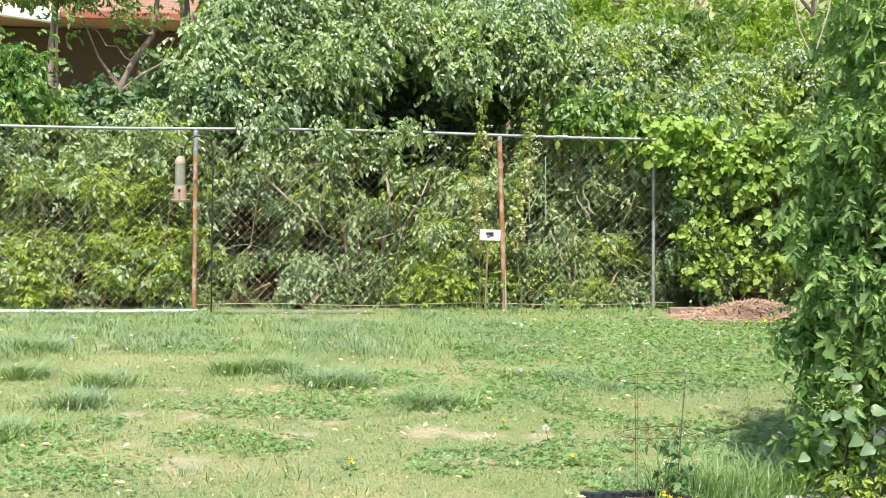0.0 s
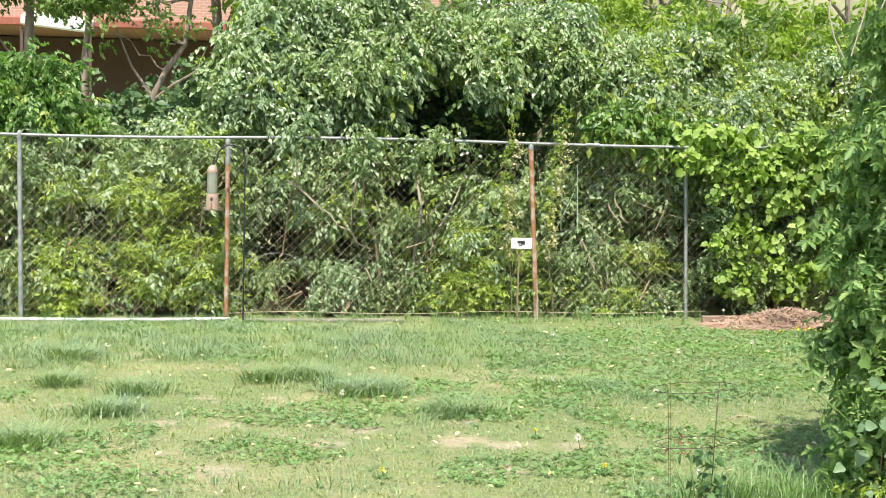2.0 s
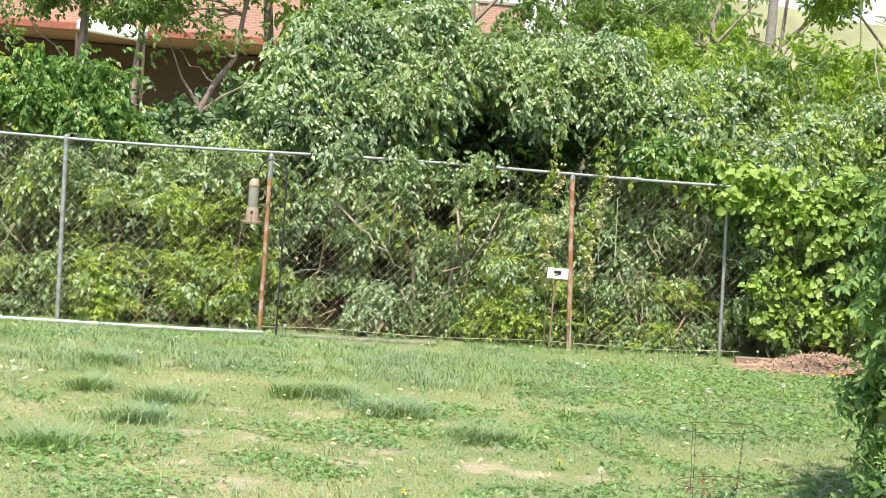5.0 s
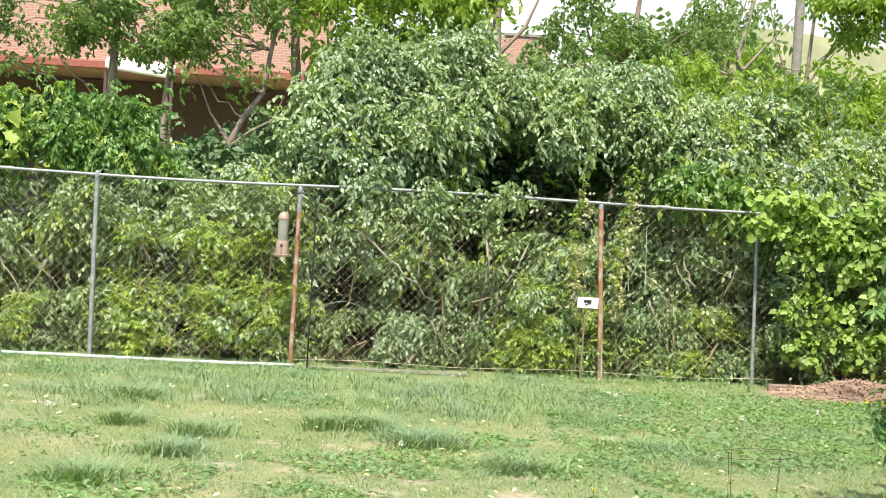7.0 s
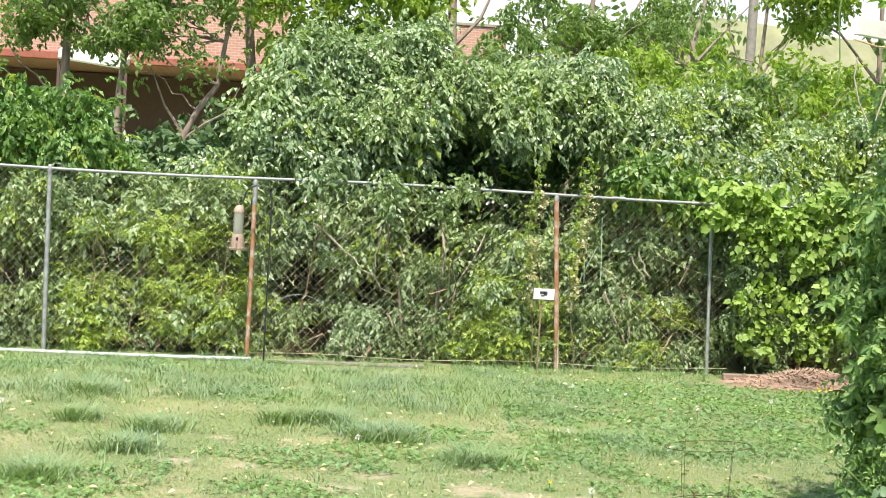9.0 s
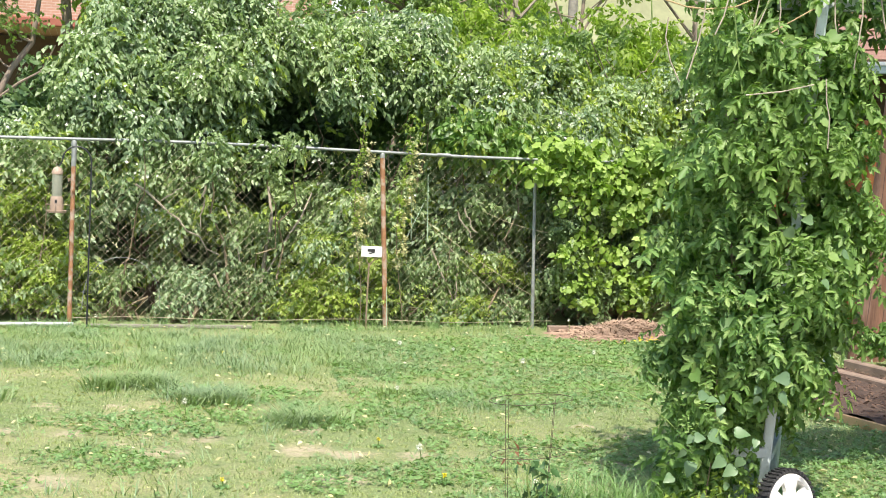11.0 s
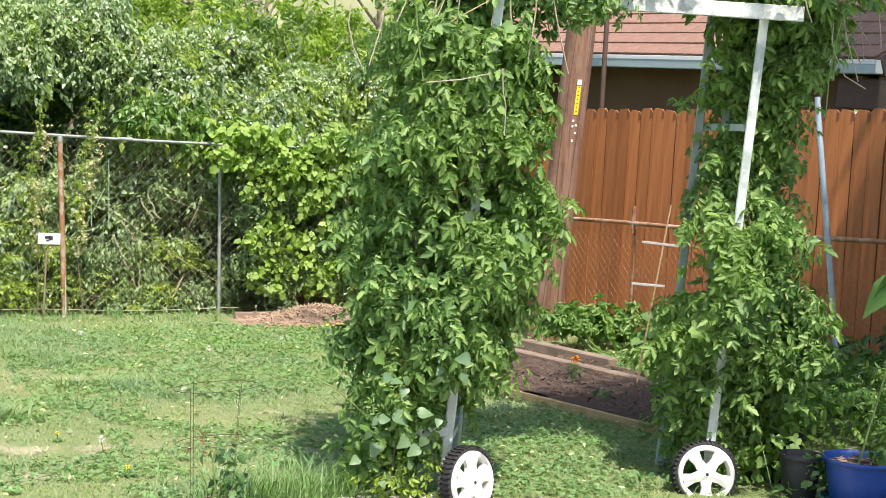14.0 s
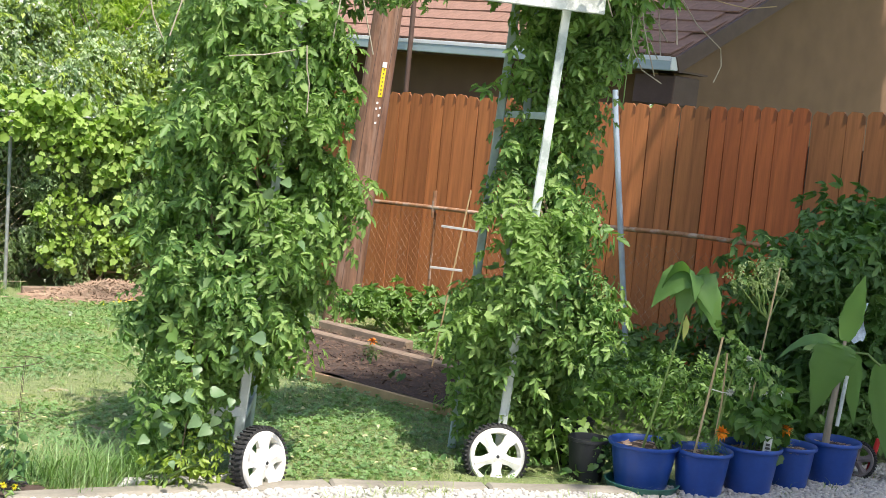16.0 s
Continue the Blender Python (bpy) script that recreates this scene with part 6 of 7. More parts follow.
# ---- kerb and white gravel ----
kx = [-4.0, 1.25, 2.15, 3.02, 3.75, 4.55, 5.35]
for i, (a, b) in enumerate(zip(kx, kx[1:])):
    pa, pb = Vector((a + 0.006, float(kerb_y(a)) - 0.12, -0.03)), Vector((b - 0.006, float(kerb_y(b)) - 0.12, -0.03))
    bm = bmesh.new()
    box(bm, ((pb - pa).length, 0.12, 0.14), (0, 0, 0.0), (0, 0, 0), 0.014)
    bmesh.ops.subdivide_edges(bm, edges=[e for e in bm.edges if e.calc_length() > 0.5], cuts=9, use_grid_fill=True)
    for vv in bm.verts:
        vv.co += Vector((0, 0.006 * noise.noise(vv.co * 7 + Vector((i, 0, 0))), 0.006 * noise.noise(vv.co * 5 + Vector((0, i, 4)))))
    ob = tagged(part("edging_block", bm, M_KERB), "weathered pale edging block between lawn and gravel", "edging", "edging of the gravel")
    ob.matrix_world = Matrix.Translation((pa + pb) / 2) @ Matrix.Rotation(math.atan2((pb - pa).y, (pb - pa).x), 4, "Z")
m, nt, bsdf = nodes_of("gravel_ground")
vo = nt.nodes.new("ShaderNodeTexVoronoi")
vo.inputs["Scale"].default_value = 42
nt.links.new(coords(nt), vo.inputs["Vector"])
nt.links.new(ramp(nt, vo.outputs["Distance"], [(0.0, (0.62, 0.61, 0.57)), (0.45, (0.57, 0.55, 0.51)), (0.7, (0.46, 0.44, 0.40))]), bsdf.inputs["Base Color"])
bsdf.inputs["Roughness"].default_value = 0.9
bump(nt, bsdf, vo.outputs["Distance"], 0.8, 0.03)
M_GRAVEL = m
gb = mesh_ob("gravel_bed", [(-4, 3.2, 0.019), (9.5, 3.2, 0.019), (9.5, 5.0, 0.019), (5.6, 5.12, 0.019), (5.3, 5.25, 0.019), (4.7, 5.48, 0.019), (3.75, 5.8, 0.019), (2.6, 5.95, 0.019), (1.2, 6.1, 0.019), (-4, 6.35, 0.019)], [tuple(range(10))], M_GRAVEL)
tagged(gb, "bed of white gravel", "gravel", kind="structure")
PEB = bmesh.new()
bmesh.ops.create_icosphere(PEB, subdivisions=1, radius=0.5)
for vv in PEB.verts:
    vv.co = Vector((vv.co.x * 1.2, vv.co.y * 0.95, vv.co.z * 0.7)) * (1 + 0.22 * noise.noise(vv.co * 3))
bmesh.ops.delete(PEB, geom=[f for f in PEB.faces if f.calc_center_median().z < -0.15], context="FACES")
PEB_T = (np.array([v.co[:] for v in PEB.verts]), np.array([[v.index for v in f.verts] for f in PEB.faces]))
PEB.free()
x = rng.uniform(0.8, 7.8, 11000)
y = kerb_y(np.minimum(x, 5.6)) - 0.155 - 1.0 * rng.random(11000) ** 1.3 + 0.18 * (x > 5.3)
rots = frames_from(unit(rng.normal(size=(11000, 3)) * [1, 1, 0.35]), rng.uniform(-0.5, 0.5, 11000))
tagged(scatter("gravel_stones", PEB_T, np.stack([x, y, 0.014 + 0.010 * rng.random(11000)], -1), rots, rng.uniform(0.016, 0.042, 11000), M_STONE), "loose white gravel stones", "gravel", kind="stuff")
pebble = bpy.data.meshes.new("stone")
pebble.from_pydata(PEB_T[0].tolist(), [], PEB_T[1].tolist())
pebble.materials.append(M_STONE)
for k in range(300):
    ob = new("stone", pebble)
    px_ = rng.uniform(1.6, 6.2)
    ob.matrix_world = pose(px_, float(kerb_y(min(px_, 5.6))) - rng.uniform(0.17, 0.42) + 0.18 * (px_ > 5.3), 0.022, *rng.uniform(-25, 25, 2), rng.uniform(0, 360)) @ Matrix.Scale(rng.uniform(0.026, 0.05), 4)
    ob.parent = gb
# white stones heaped at the foot of the arch
for k in range(9):
    ob = mesh_ob("stone", PEB_T[0] * [1.3, 1.0, 0.9], PEB_T[1].tolist(), M_STONE)
    ob.matrix_world = pose(2.78 + 0.055 * k, 6.14 + rng.uniform(-0.03, 0.05) - 0.01 * k, 0.02, *rng.uniform(-20, 20, 2), rng.uniform(0, 180)) @ Matrix.Scale(rng.uniform(0.06, 0.12), 4)
    tagged(ob, "chunky white stone at the lawn's edge", "stone", "stones by the arch")
# weeds in the gravel
x, y = rng.normal(4.05, 0.18, 34), rng.normal(5.58, 0.03, 34)
x, y = np.concatenate([x, rng.uniform(4.7, 7.2, 60)]), np.concatenate([y, rng.uniform(4.95, 5.3, 60)])
tagged(scatter("gravel_weeds", LONG, np.stack([x, y, 0.01 + 0 * x], -1), turned(len(x)), rng.uniform(0.03, 0.08, len(x)), M_BLADE), "small weeds growing through the gravel", "weeds", kind="stuff")

# ---- raised bed ----
bed = thing("raised_bed", (5.1, 8.9, 0), "mulched garden bed edged with old timbers", "garden bed")
BA, BB = Vector((5.08, 8.98, 0)), Vector((5.55, 6.95, 0))
BC, BD = Vector((6.55, 9.35, 0)), Vector((6.20, 10.6, 0))
sv, sf = [], []
for i in range(25):
    for j in range(17):
        u, w = i / 24, j / 16
        p = BA.lerp(BB, u).lerp(BD.lerp(BC + (BB - BA) * 0.55, u), w)
        sv.append((p.x, p.y, 0.06 + 0.03 * noise.noise(p * 3) + 0.02 * noise.noise(p * 9)))
sf = [(i * 17 + j, i * 17 + j + 1, (i + 1) * 17 + j + 1, (i + 1) * 17 + j) for i in range(24) for j in range(16)]
stay(mesh_ob("soil", sv, sf, M_SOIL, None, "dark moist soil and bark mulch", True), bed)
beam("edge_board", BA + Vector((-0.05, 0.05, 0.02)), BB + Vector((-0.03, 0, 0.02)), 0.03, 0.09, M_TIMBER2, bed, "fresh yellow timber edging")
beam("edge_timber", (6.03, 10.1, 0.06), (6.36, 8.2, 0.07), 0.10, 0.09, M_TIMBER, bed, "weathered landscape timber")
beam("edge_timber", (6.36, 8.2, 0.07), (6.55, 7.1, 0.07), 0.10, 0.09, M_TIMBER, bed, "weathered landscape timber")
beam("edge_timber", (6.42, 10.45, 0.07), (6.62, 9.35, 0.07), 0.10, 0.09, M_TIMBER, bed, "weathered landscape timber")
beam("edge_timber", (5.02, 9.2, 0.07), (6.1, 10.3, 0.07), 0.06, 0.1, M_TIMBER, bed, "weathered landscape timber")
beam("corner_stake", (6.0, 10.08, 0.0), (6.0, 10.08, 0.26), 0.05, 0.05, M_GPAINT, bed)
CHIP = (np.array([(-0.5, -0.12, 0), (0.5, -0.16, 0.02), (0.55, 0.1, 0), (-0.45, 0.14, 0.03), (0, 0, 0.1)], float), np.array([(0, 1, 4), (1, 2, 4), (2, 3, 4), (3, 0, 4)]))
n = 2600
u, w = rng.random(n), rng.random(n)
pa = np.array(BA)[None] + u[:, None] * np.array(BB - BA)[None]
pb = np.array(BD)[None] + u[:, None] * np.array(BC + (BB - BA) * 0.55 - BD)[None]
p = pa + (pb - pa) * w[:, None]
p[:, 2] = 0.075 + 0.02 * rng.random(n)
M_BARKCHIP = plain("bark_chip", (0.16, 0.10, 0.066), 0.9, spread=0.7, scale=9, bumpy=0.5)
tagged(stay(scatter("bark_mulch", CHIP, p, frames_from(rng.normal(size=(n, 3)) * [1, 1, 0.3], rng.uniform(-0.6, 0.6, n)), rng.uniform(0.012, 0.04, n), M_BARKCHIP), bed), kind="stuff")


def small_plant(name, at, blobs, count, size, material, label, category, template=SPRAY, heads=(), head_mat=None, r=0.035, stems=3, **kw):
    t = thing(name, at, label, category)
    rnd = random.Random(int(at[0] * 77))
    for b in blobs[:stems]:
        stay(mesh_ob("stem", *branch(rnd, at, b[:3], 0.006, 0.003, 0.02, 5), M_STEM, smooth=True), t)
    stay(foliage("leaves", template, blobs, count, size, material, **kw), t)
    for h in heads:
        stay(flower_head(None, h, r, head_mat), t)
    return t


small_plant("marigold", (6.02, 9.0, 0.08), [(6.02, 9.0, 0.11, 0.06, 0.06, 0.06)], 30, 0.07, M_PLANT, "orange marigold in the mulched bed", "marigold", FINE, [(5.99, 8.96, 0.18)], M_ORANGE, 0.045)
for (x, y) in ((5.75, 8.6), (5.6, 8.0), (5.95, 7.6)):
    small_plant("seedling", (x, y, 0.08), [(x, y, 0.13, 0.06, 0.06, 0.03)], 6, 0.05, M_IVY, "small grey-green seedling in the bed", "seedling", HEART, stems=1)

# ---- mulch pile by the fence end ----
pile = thing("mulch_pile", (5.3, 12.55, 0), "low heap of reddish wood chips and twigs", "mulch")
pv, pf = [], []
for i in range(21):
    for j in range(13):
        X, Y = 4.45 + i * 0.07, 12.2 + j * 0.075
        u, w = (X - 5.32) / 0.55, (Y - 12.6) / 0.42
        pv.append((X, Y, max(-0.1, -0.036 + 0.15 * math.exp(-(u * u + w * w) * 1.3) - 0.03 + 0.02 * noise.noise((X * 6, Y * 6, 0)) + 0.03 * math.exp(-((X - 4.8) / 0.4) ** 2))))
pf = [(i * 13 + j, (i + 1) * 13 + j, (i + 1) * 13 + j + 1, i * 13 + j + 1) for i in range(20) for j in range(12)]
M_MULCH = plain("red_mulch", (0.36, 0.235, 0.165), 0.9, spread=0.5, scale=18, fine=90, bumpy=0.8)
stay(mesh_ob("mound", pv, pf, M_MULCH, smooth=True), pile)
n = 2600
X, Y = rng.normal(5.25, 0.33, n), rng.normal(12.55, 0.2, n)
Z = 0.15 * np.exp(-(((X - 5.32) / 0.55) ** 2 + ((Y - 12.6) / 0.42) ** 2) * 1.3) - 0.02
TWIGLET = (np.array([(-0.5, -0.035, 0), (0.5, -0.02, 0.03), (0.5, 0.02, 0.03), (-0.5, 0.035, 0), (0, 0, 0.06)], float), CHIP[1])
tagged(stay(scatter("loose_mulch", TWIGLET, np.stack([X, Y, Z], -1), frames_from(rng.normal(size=(n, 3)) * [1, 1, 0.35], rng.uniform(-0.6, 0.6, n)), rng.uniform(0.04, 0.15, n), M_CHIP), pile), kind="stuff")
bm = bmesh.new()
box(bm, (0.8, 0.06, 0.08), (4.95, 12.95, -0.005), (0, 0, -2), 0.01)
tagged(part("border_board", bm, M_TIMBER), "weathered board behind the mulch heap", "board")

# ---- bird feeder on a black hook ----
hook = thing("shepherd_hook", (0.07, 13.0, 0), "tall thin black iron hook before the fence post", "hook")
pts = [(0.0, 0, -0.05), (0.005, 0, 0.8), (0.01, 0, 1.5)] + [(0.01 - 0.13 + 0.13 * math.cos(a), 0, 1.5 + 0.14 * math.sin(a)) for a in np.linspace(0.3, math.pi, 9)] + [(-0.27, 0, 1.46), (-0.29, 0, 1.45), (-0.305, 0, 1.47)]
tube("rod", pts, 0.0075, M_BLACK, hook)
fd = thing("bird_feeder", (-0.22, 12.99, 1.03), "clear tube bird feeder with weathered pink base and cap", "bird feeder")
for nm, prof, mm in (("tray", [(0.0, 0.0), (0.085, 0.0), (0.09, 0.02), (0.085, 0.022), (0.06, 0.012), (0.0, 0.012)], M_FEEDER), ("base", [(0.06, 0.012), (0.062, 0.05), (0.056, 0.13), (0.05, 0.15), (0.0, 0.15)], M_FEEDER), ("tube", [(0.047, 0.15), (0.047, 0.35)], M_SEED), ("cap", [(0.05, 0.35), (0.052, 0.37), (0.035, 0.405), (0.012, 0.42), (0.0, 0.42)], M_FEEDER)):
    mesh_ob(nm, *revolve(prof, 18), mm, fd, smooth=True)
for a in (0.4, 2.5, 4.6):
    tube("perch", [(0.06 * math.cos(a), 0.06 * math.sin(a), 0.07), (0.12 * math.cos(a), 0.12 * math.sin(a), 0.07)], 0.004, M_FEEDER, fd, sides=6)
    bm = bmesh.new()
    box(bm, (0.02, 0.006, 0.03), (0.058 * math.cos(a), 0.058 * math.sin(a), 0.105), (0, 0, math.degrees(a) + 90))
    part("port", bm, M_BLACK, fd)
tube("hanger", [(0, 0, 0.42), (-0.015, 0, 0.44), (0, 0, 0.46)], 0.003, M_WIRE, fd, sides=5)

# ---- small sign on a stake ----
sign = thing("yard_sign", (2.70, 13.02, 0), "small white sign on a thin wooden stake", "sign")
tube("stake", [(0.0, 0, -0.05), (0.01, 0, 0.62)], 0.009, M_TWIG, sign)
tube("arm", [(0.01, 0, 0.6), (-0.05, 0, 0.72)], 0.006, M_TWIG, sign)
tube("arm", [(0.01, 0, 0.6), (0.1, 0, 0.7)], 0.006, M_TWIG, sign)
bm = bmesh.new()
box(bm, (0.205, 0.008, 0.105), (0.03, -0.01, 0.735), (0, 1.2, 0), 0.003)
board = part("board", bm, M_CARD, sign)
for (dx, dz, w, h) in ((-0.012, 0.012, 0.05, 0.028), (0.02, 0.006, 0.035, 0.04), (-0.01, -0.018, 0.03, 0.012)):
    bm = bmesh.new()
    box(bm, (w, 0.003, h), (0.025 + dx, -0.0165, 0.737 + dz))
    part("printed_bar", bm, M_INK, board)

# ---- planting ring with rose, wire cage and black edging ----
edging = thing("plastic_edging", (2.1, 6.2, 0), "black scalloped plastic lawn edging strip", "edging")
pv, pf = [], []
cs = [(1.80 + 0.52 * u, 6.30 - 0.13 * max(0, u - 0.6) ** 1.5 * 3 + 0.008 * math.sin(u * 60)) for u in np.linspace(0, 1, 40)]
for i, (X, Y) in enumerate(cs):
    top_h = 0.036 + 0.004 * math.sin(i * 0.8)
    for (dy, z) in ((-0.012, 0), (-0.01, top_h), (0.012, top_h + 0.004), (0.012, 0)):
        pv.append((X, Y + dy, z))
for i in range(len(cs) - 1):
    for k in range(3):
        a = i * 4 + k
        pf.append((a, a + 4, a + 5, a + 1))
stay(mesh_ob("strip", pv, pf, M_BLACK, smooth=True), edging)
ringsoil = mesh_ob("soil_patch", [(2.12 + 0.26 * math.cos(a), 6.13 + 0.11 * math.sin(a), 0.03 if k else 0.03) for k, a in enumerate(np.linspace(0, 6.1, 18))], [tuple(range(18))], M_SOIL)
tagged(ringsoil, "patch of dark soil round a young rose", "mulch")
M_CAGE = plain("dark_rusty_wire", (0.10, 0.07, 0.05), 0.7, 0.3, spread=0.4, scale=20, bumpy=0)
cage = thing("plant_cage", (2.12, 6.12, 0), "rusty wire plant cage round a young rose", "plant cage")
for k in range(4):
    a = 0.5 + k * math.pi / 2
    tube("upright", [(0.13 * math.cos(a), 0.1 * math.sin(a), 0), (0.165 * math.cos(a), 0.12 * math.sin(a), 0.64)], 0.0012, M_CAGE, cage, sides=5)
for (z, r) in ((0.37, 0.15), (0.63, 0.165), (0.07, 0.13)):
    tube("hoop", [(r * 1.25 * math.cos(a), r * 0.8 * math.sin(a), z + 0.01 * math.cos(a)) for a in np.linspace(0, 2 * math.pi, 22)], 0.0016, M_CAGE, cage, sides=5)
rose_blobs = [(2.12 + rs.uniform(-0.13, 0.13), 6.12 + rs.uniform(-0.06, 0.06), rs.uniform(0.12, 0.33), 0.05, 0.05, 0.04) for _ in range(6)]
M_ROSE = leaf_mat("rose_leaf", (0.04, 0.10, 0.04), (0.07, 0.16, 0.06), (0.14, 0.22, 0.10), 0.35, 0.2)
small_plant("rose_bush", (2.12, 6.12, 0), rose_blobs, 62, 0.055, M_ROSE, "young rose with dark leaves and red new growth", "rose", TOOTHED, stems=6)
M_REDLEAF = leaf_mat("red_new_leaf", (0.13, 0.06, 0.04), (0.19, 0.085, 0.05), (0.26, 0.13, 0.08), 0.4, 0.3)
t = thing("red_leaf_shoot", (2.06, 6.1, 0.36), "drooping red-brown young leaves on the cage hoop", "shoot")
stay(foliage("leaves", LEAF4, [(2.05, 6.08, 0.37, 0.06, 0.04, 0.03)], 8, 0.05, M_REDLEAF), t)
small_plant("pansy", (2.16, 6.02, 0.02), [(2.16, 6.02, 0.06, 0.06, 0.03, 0.03)], 30, 0.03, M_CLOVER, "small yellow flowers at the edging", "flower", LEAF4, [(2.14, 6.0, 0.09), (2.19, 6.0, 0.08), (2.12, 6.02, 0.1)], M_YELLOW, 0.018)
t = tube("bent_twig", [(2.60, 6.27, 0.645), (2.66, 6.26, 0.635), (2.76, 6.2, 0.585), (2.86, 6.17, 0.50), (2.95, 6.15, 0.42)], 0.003, M_STEM, sides=6)
tagged(t, "dry curved runner arching out of the vine", "twig")


# ---- two white-rimmed mower wheels leaning on the arch ----
def mower_wheel(at, face, tilt, label, web=1.0, turn_by=0.0, rim_mat=None):
    t = thing("mower_wheel", at, label, "wheel", "old mower wheels at the arch")
    t.matrix_world = Matrix.Translation(at) @ Matrix.Rotation(radians(face), 4, "Z") @ Matrix.Rotation(radians(tilt), 4, "X") @ Matrix.Scale(1.1, 4)
    turn = Matrix.Rotation(radians(-90), 3, "X")

    def rev(prof, sides=40):
        v, f = revolve(prof, sides)
        return [turn @ Vector(q) for q in v], f

    mesh_ob("tyre", *rev([(0.141, -0.028), (0.150, -0.032), (0.158, -0.027), (0.161, -0.012), (0.161, 0.012), (0.158, 0.027), (0.150, 0.032), (0.141, 0.028)]), M_TYRE, t, smooth=True)
    lug_v, lug_f = [], []
    for k in range(44):
        a = 2 * math.pi * k / 44
        for (w0, w1, da) in ((-0.033, -0.003, 0.03), (0.003, 0.033, -0.03)):
            n = len(lug_v)
            for (r, dy, d) in ((0.155, w0, 0), (0.155, w1, da), (0.167, w0, 0), (0.167, w1, da)):
                for e in (-0.03, 0.03):
                    lug_v.append((r * math.cos(a + d + e), dy, r * math.sin(a + d + e)))
            lug_f += [(n, n + 2, n + 3, n + 1), (n + 4, n + 5, n + 7, n + 6), (n, n + 1, n + 5, n + 4), (n + 2, n + 6, n + 7, n + 3), (n, n + 4, n + 6, n + 2), (n + 1, n + 3, n + 7, n + 5)]
    tagged(mesh_ob("tread", lug_v, lug_f, M_TYRE, t), kind="stuff")
    rim = mesh_ob("rim", *rev([(0.143, 0.02), (0.143, -0.036), (0.137, -0.044), (0.120, -0.041), (0.114, -0.02), (0.116, 0.02)]), rim_mat or M_RIM, t, smooth=True)
    bm = bmesh.new()
    for k in range(5):
        a = math.pi / 2 + turn_by + 2 * math.pi * k / 5
        ca, sa = math.cos(a), math.sin(a)
        rows = []
        for (r, hw, y) in ((0.02, 0.03 * web, -0.038), (0.07, 0.022 * web, -0.036), (0.122, 0.036 * web, -0.038)):
            rows.append([(r * ca - hw * sa, y, r * sa + hw * ca), (r * ca, y - 0.01, r * sa), (r * ca + hw * sa, y, r * sa - hw * ca), (r * ca + hw * sa, y + 0.02, r * sa - hw * ca), (r * ca - hw * sa, y + 0.02, r * sa + hw * ca)])
        vs = [[bm.verts.new(q) for q in row] for row in rows]
        for i in range(2):
            for j in range(5):
                jj = (j + 1) % 5
                bm.faces.new((vs[i][j], vs[i][jj], vs[i + 1][jj], vs[i + 1][j]))
    part("spokes", bm, rim_mat or M_RIM, rim)
    mesh_ob("hub", *rev([(0.0, -0.05), (0.014, -0.05), (0.016, -0.046), (0.03, -0.044), (0.036, -0.034), (0.036, 0.02), (0.0, 0.02)], 20), rim_mat or M_RIM, rim, smooth=True)
    mesh_ob("axle_hole", *rev([(0.0, -0.052), (0.008, -0.052), (0.009, -0.049)], 12), M_BLACK, rim)
    return t


mower_wheel((3.39, 5.93, 0.135), 21, -8, "white five-spoked mower wheel leaning on the arch leg", 1.4)
mower_wheel((4.82, 5.84, 0.105), -24, -10, "white five-spoked mower wheel half sunk in weeds", 1.0, 0.63)

# ---- growth at the foot of the pole, behind the arch and by the wooden fence ----
def thicket(name, at, blobs, count, size, material, label, template, category="plant", stem_r=0.01, **kw):
    t = thing(name, at, label, category)
    rnd = random.Random(int(at[0] * 53 + at[1]))
    for b in blobs[:6]:
        stay(mesh_ob("stem", *branch(rnd, (at[0] + rnd.uniform(-0.2, 0.2), at[1] + rnd.uniform(-0.2, 0.2), 0), b[:3], stem_r, 0.4 * stem_r, 0.05 if stem_r > 0.005 else 0.01, 5), M_STEM, smooth=True), t)
    stay(foliage("leaves", template, blobs, count, size, material, **kw), t)
    return t


TRIFOL = compose(OVATE, [((0, 0, 0), (0.05, 1, -0.35), 1.0, 0.1), ((0, 0.05, 0), (0.9, 0.45, -0.3), 0.85, -0.2), ((0, 0.05, 0), (-0.9, 0.4, -0.4), 0.85, 0.25)])
TSPRAY = spray(CUT, 8, 1.0, 0.42, 0.45, 6)
thicket("leafy_plant", (7.1, 10.3, 0), cluster(rs, (7.15, 10.4, 0.26), (0.4, 0.3, 0.16), (0.2, 0.2, 0.13), 14), 560, 0.085, M_LSHRUB, "broad-leaved green plant at the foot of the pole", TRIFOL, lean=0.3, top=0.5)
thicket("leafy_plant", (7.2, 9.5, 0), cluster(rs, (7.35, 9.5, 0.22), (0.2, 0.4, 0.14), (0.2, 0.2, 0.13), 10), 380, 0.11, M_PLANT, "leafy green plants along the wire fence", VINE_LEAF, lean=0.3, top=0.5)
thicket("leafy_plant", (6.7, 8.6, 0), cluster(rs, (6.95, 8.6, 0.18), (0.2, 0.45, 0.12), (0.18, 0.2, 0.12), 9), 300, 0.2, M_VINE, "feathery green plants beside the bed", PIN, lean=0.3, top=0.5)
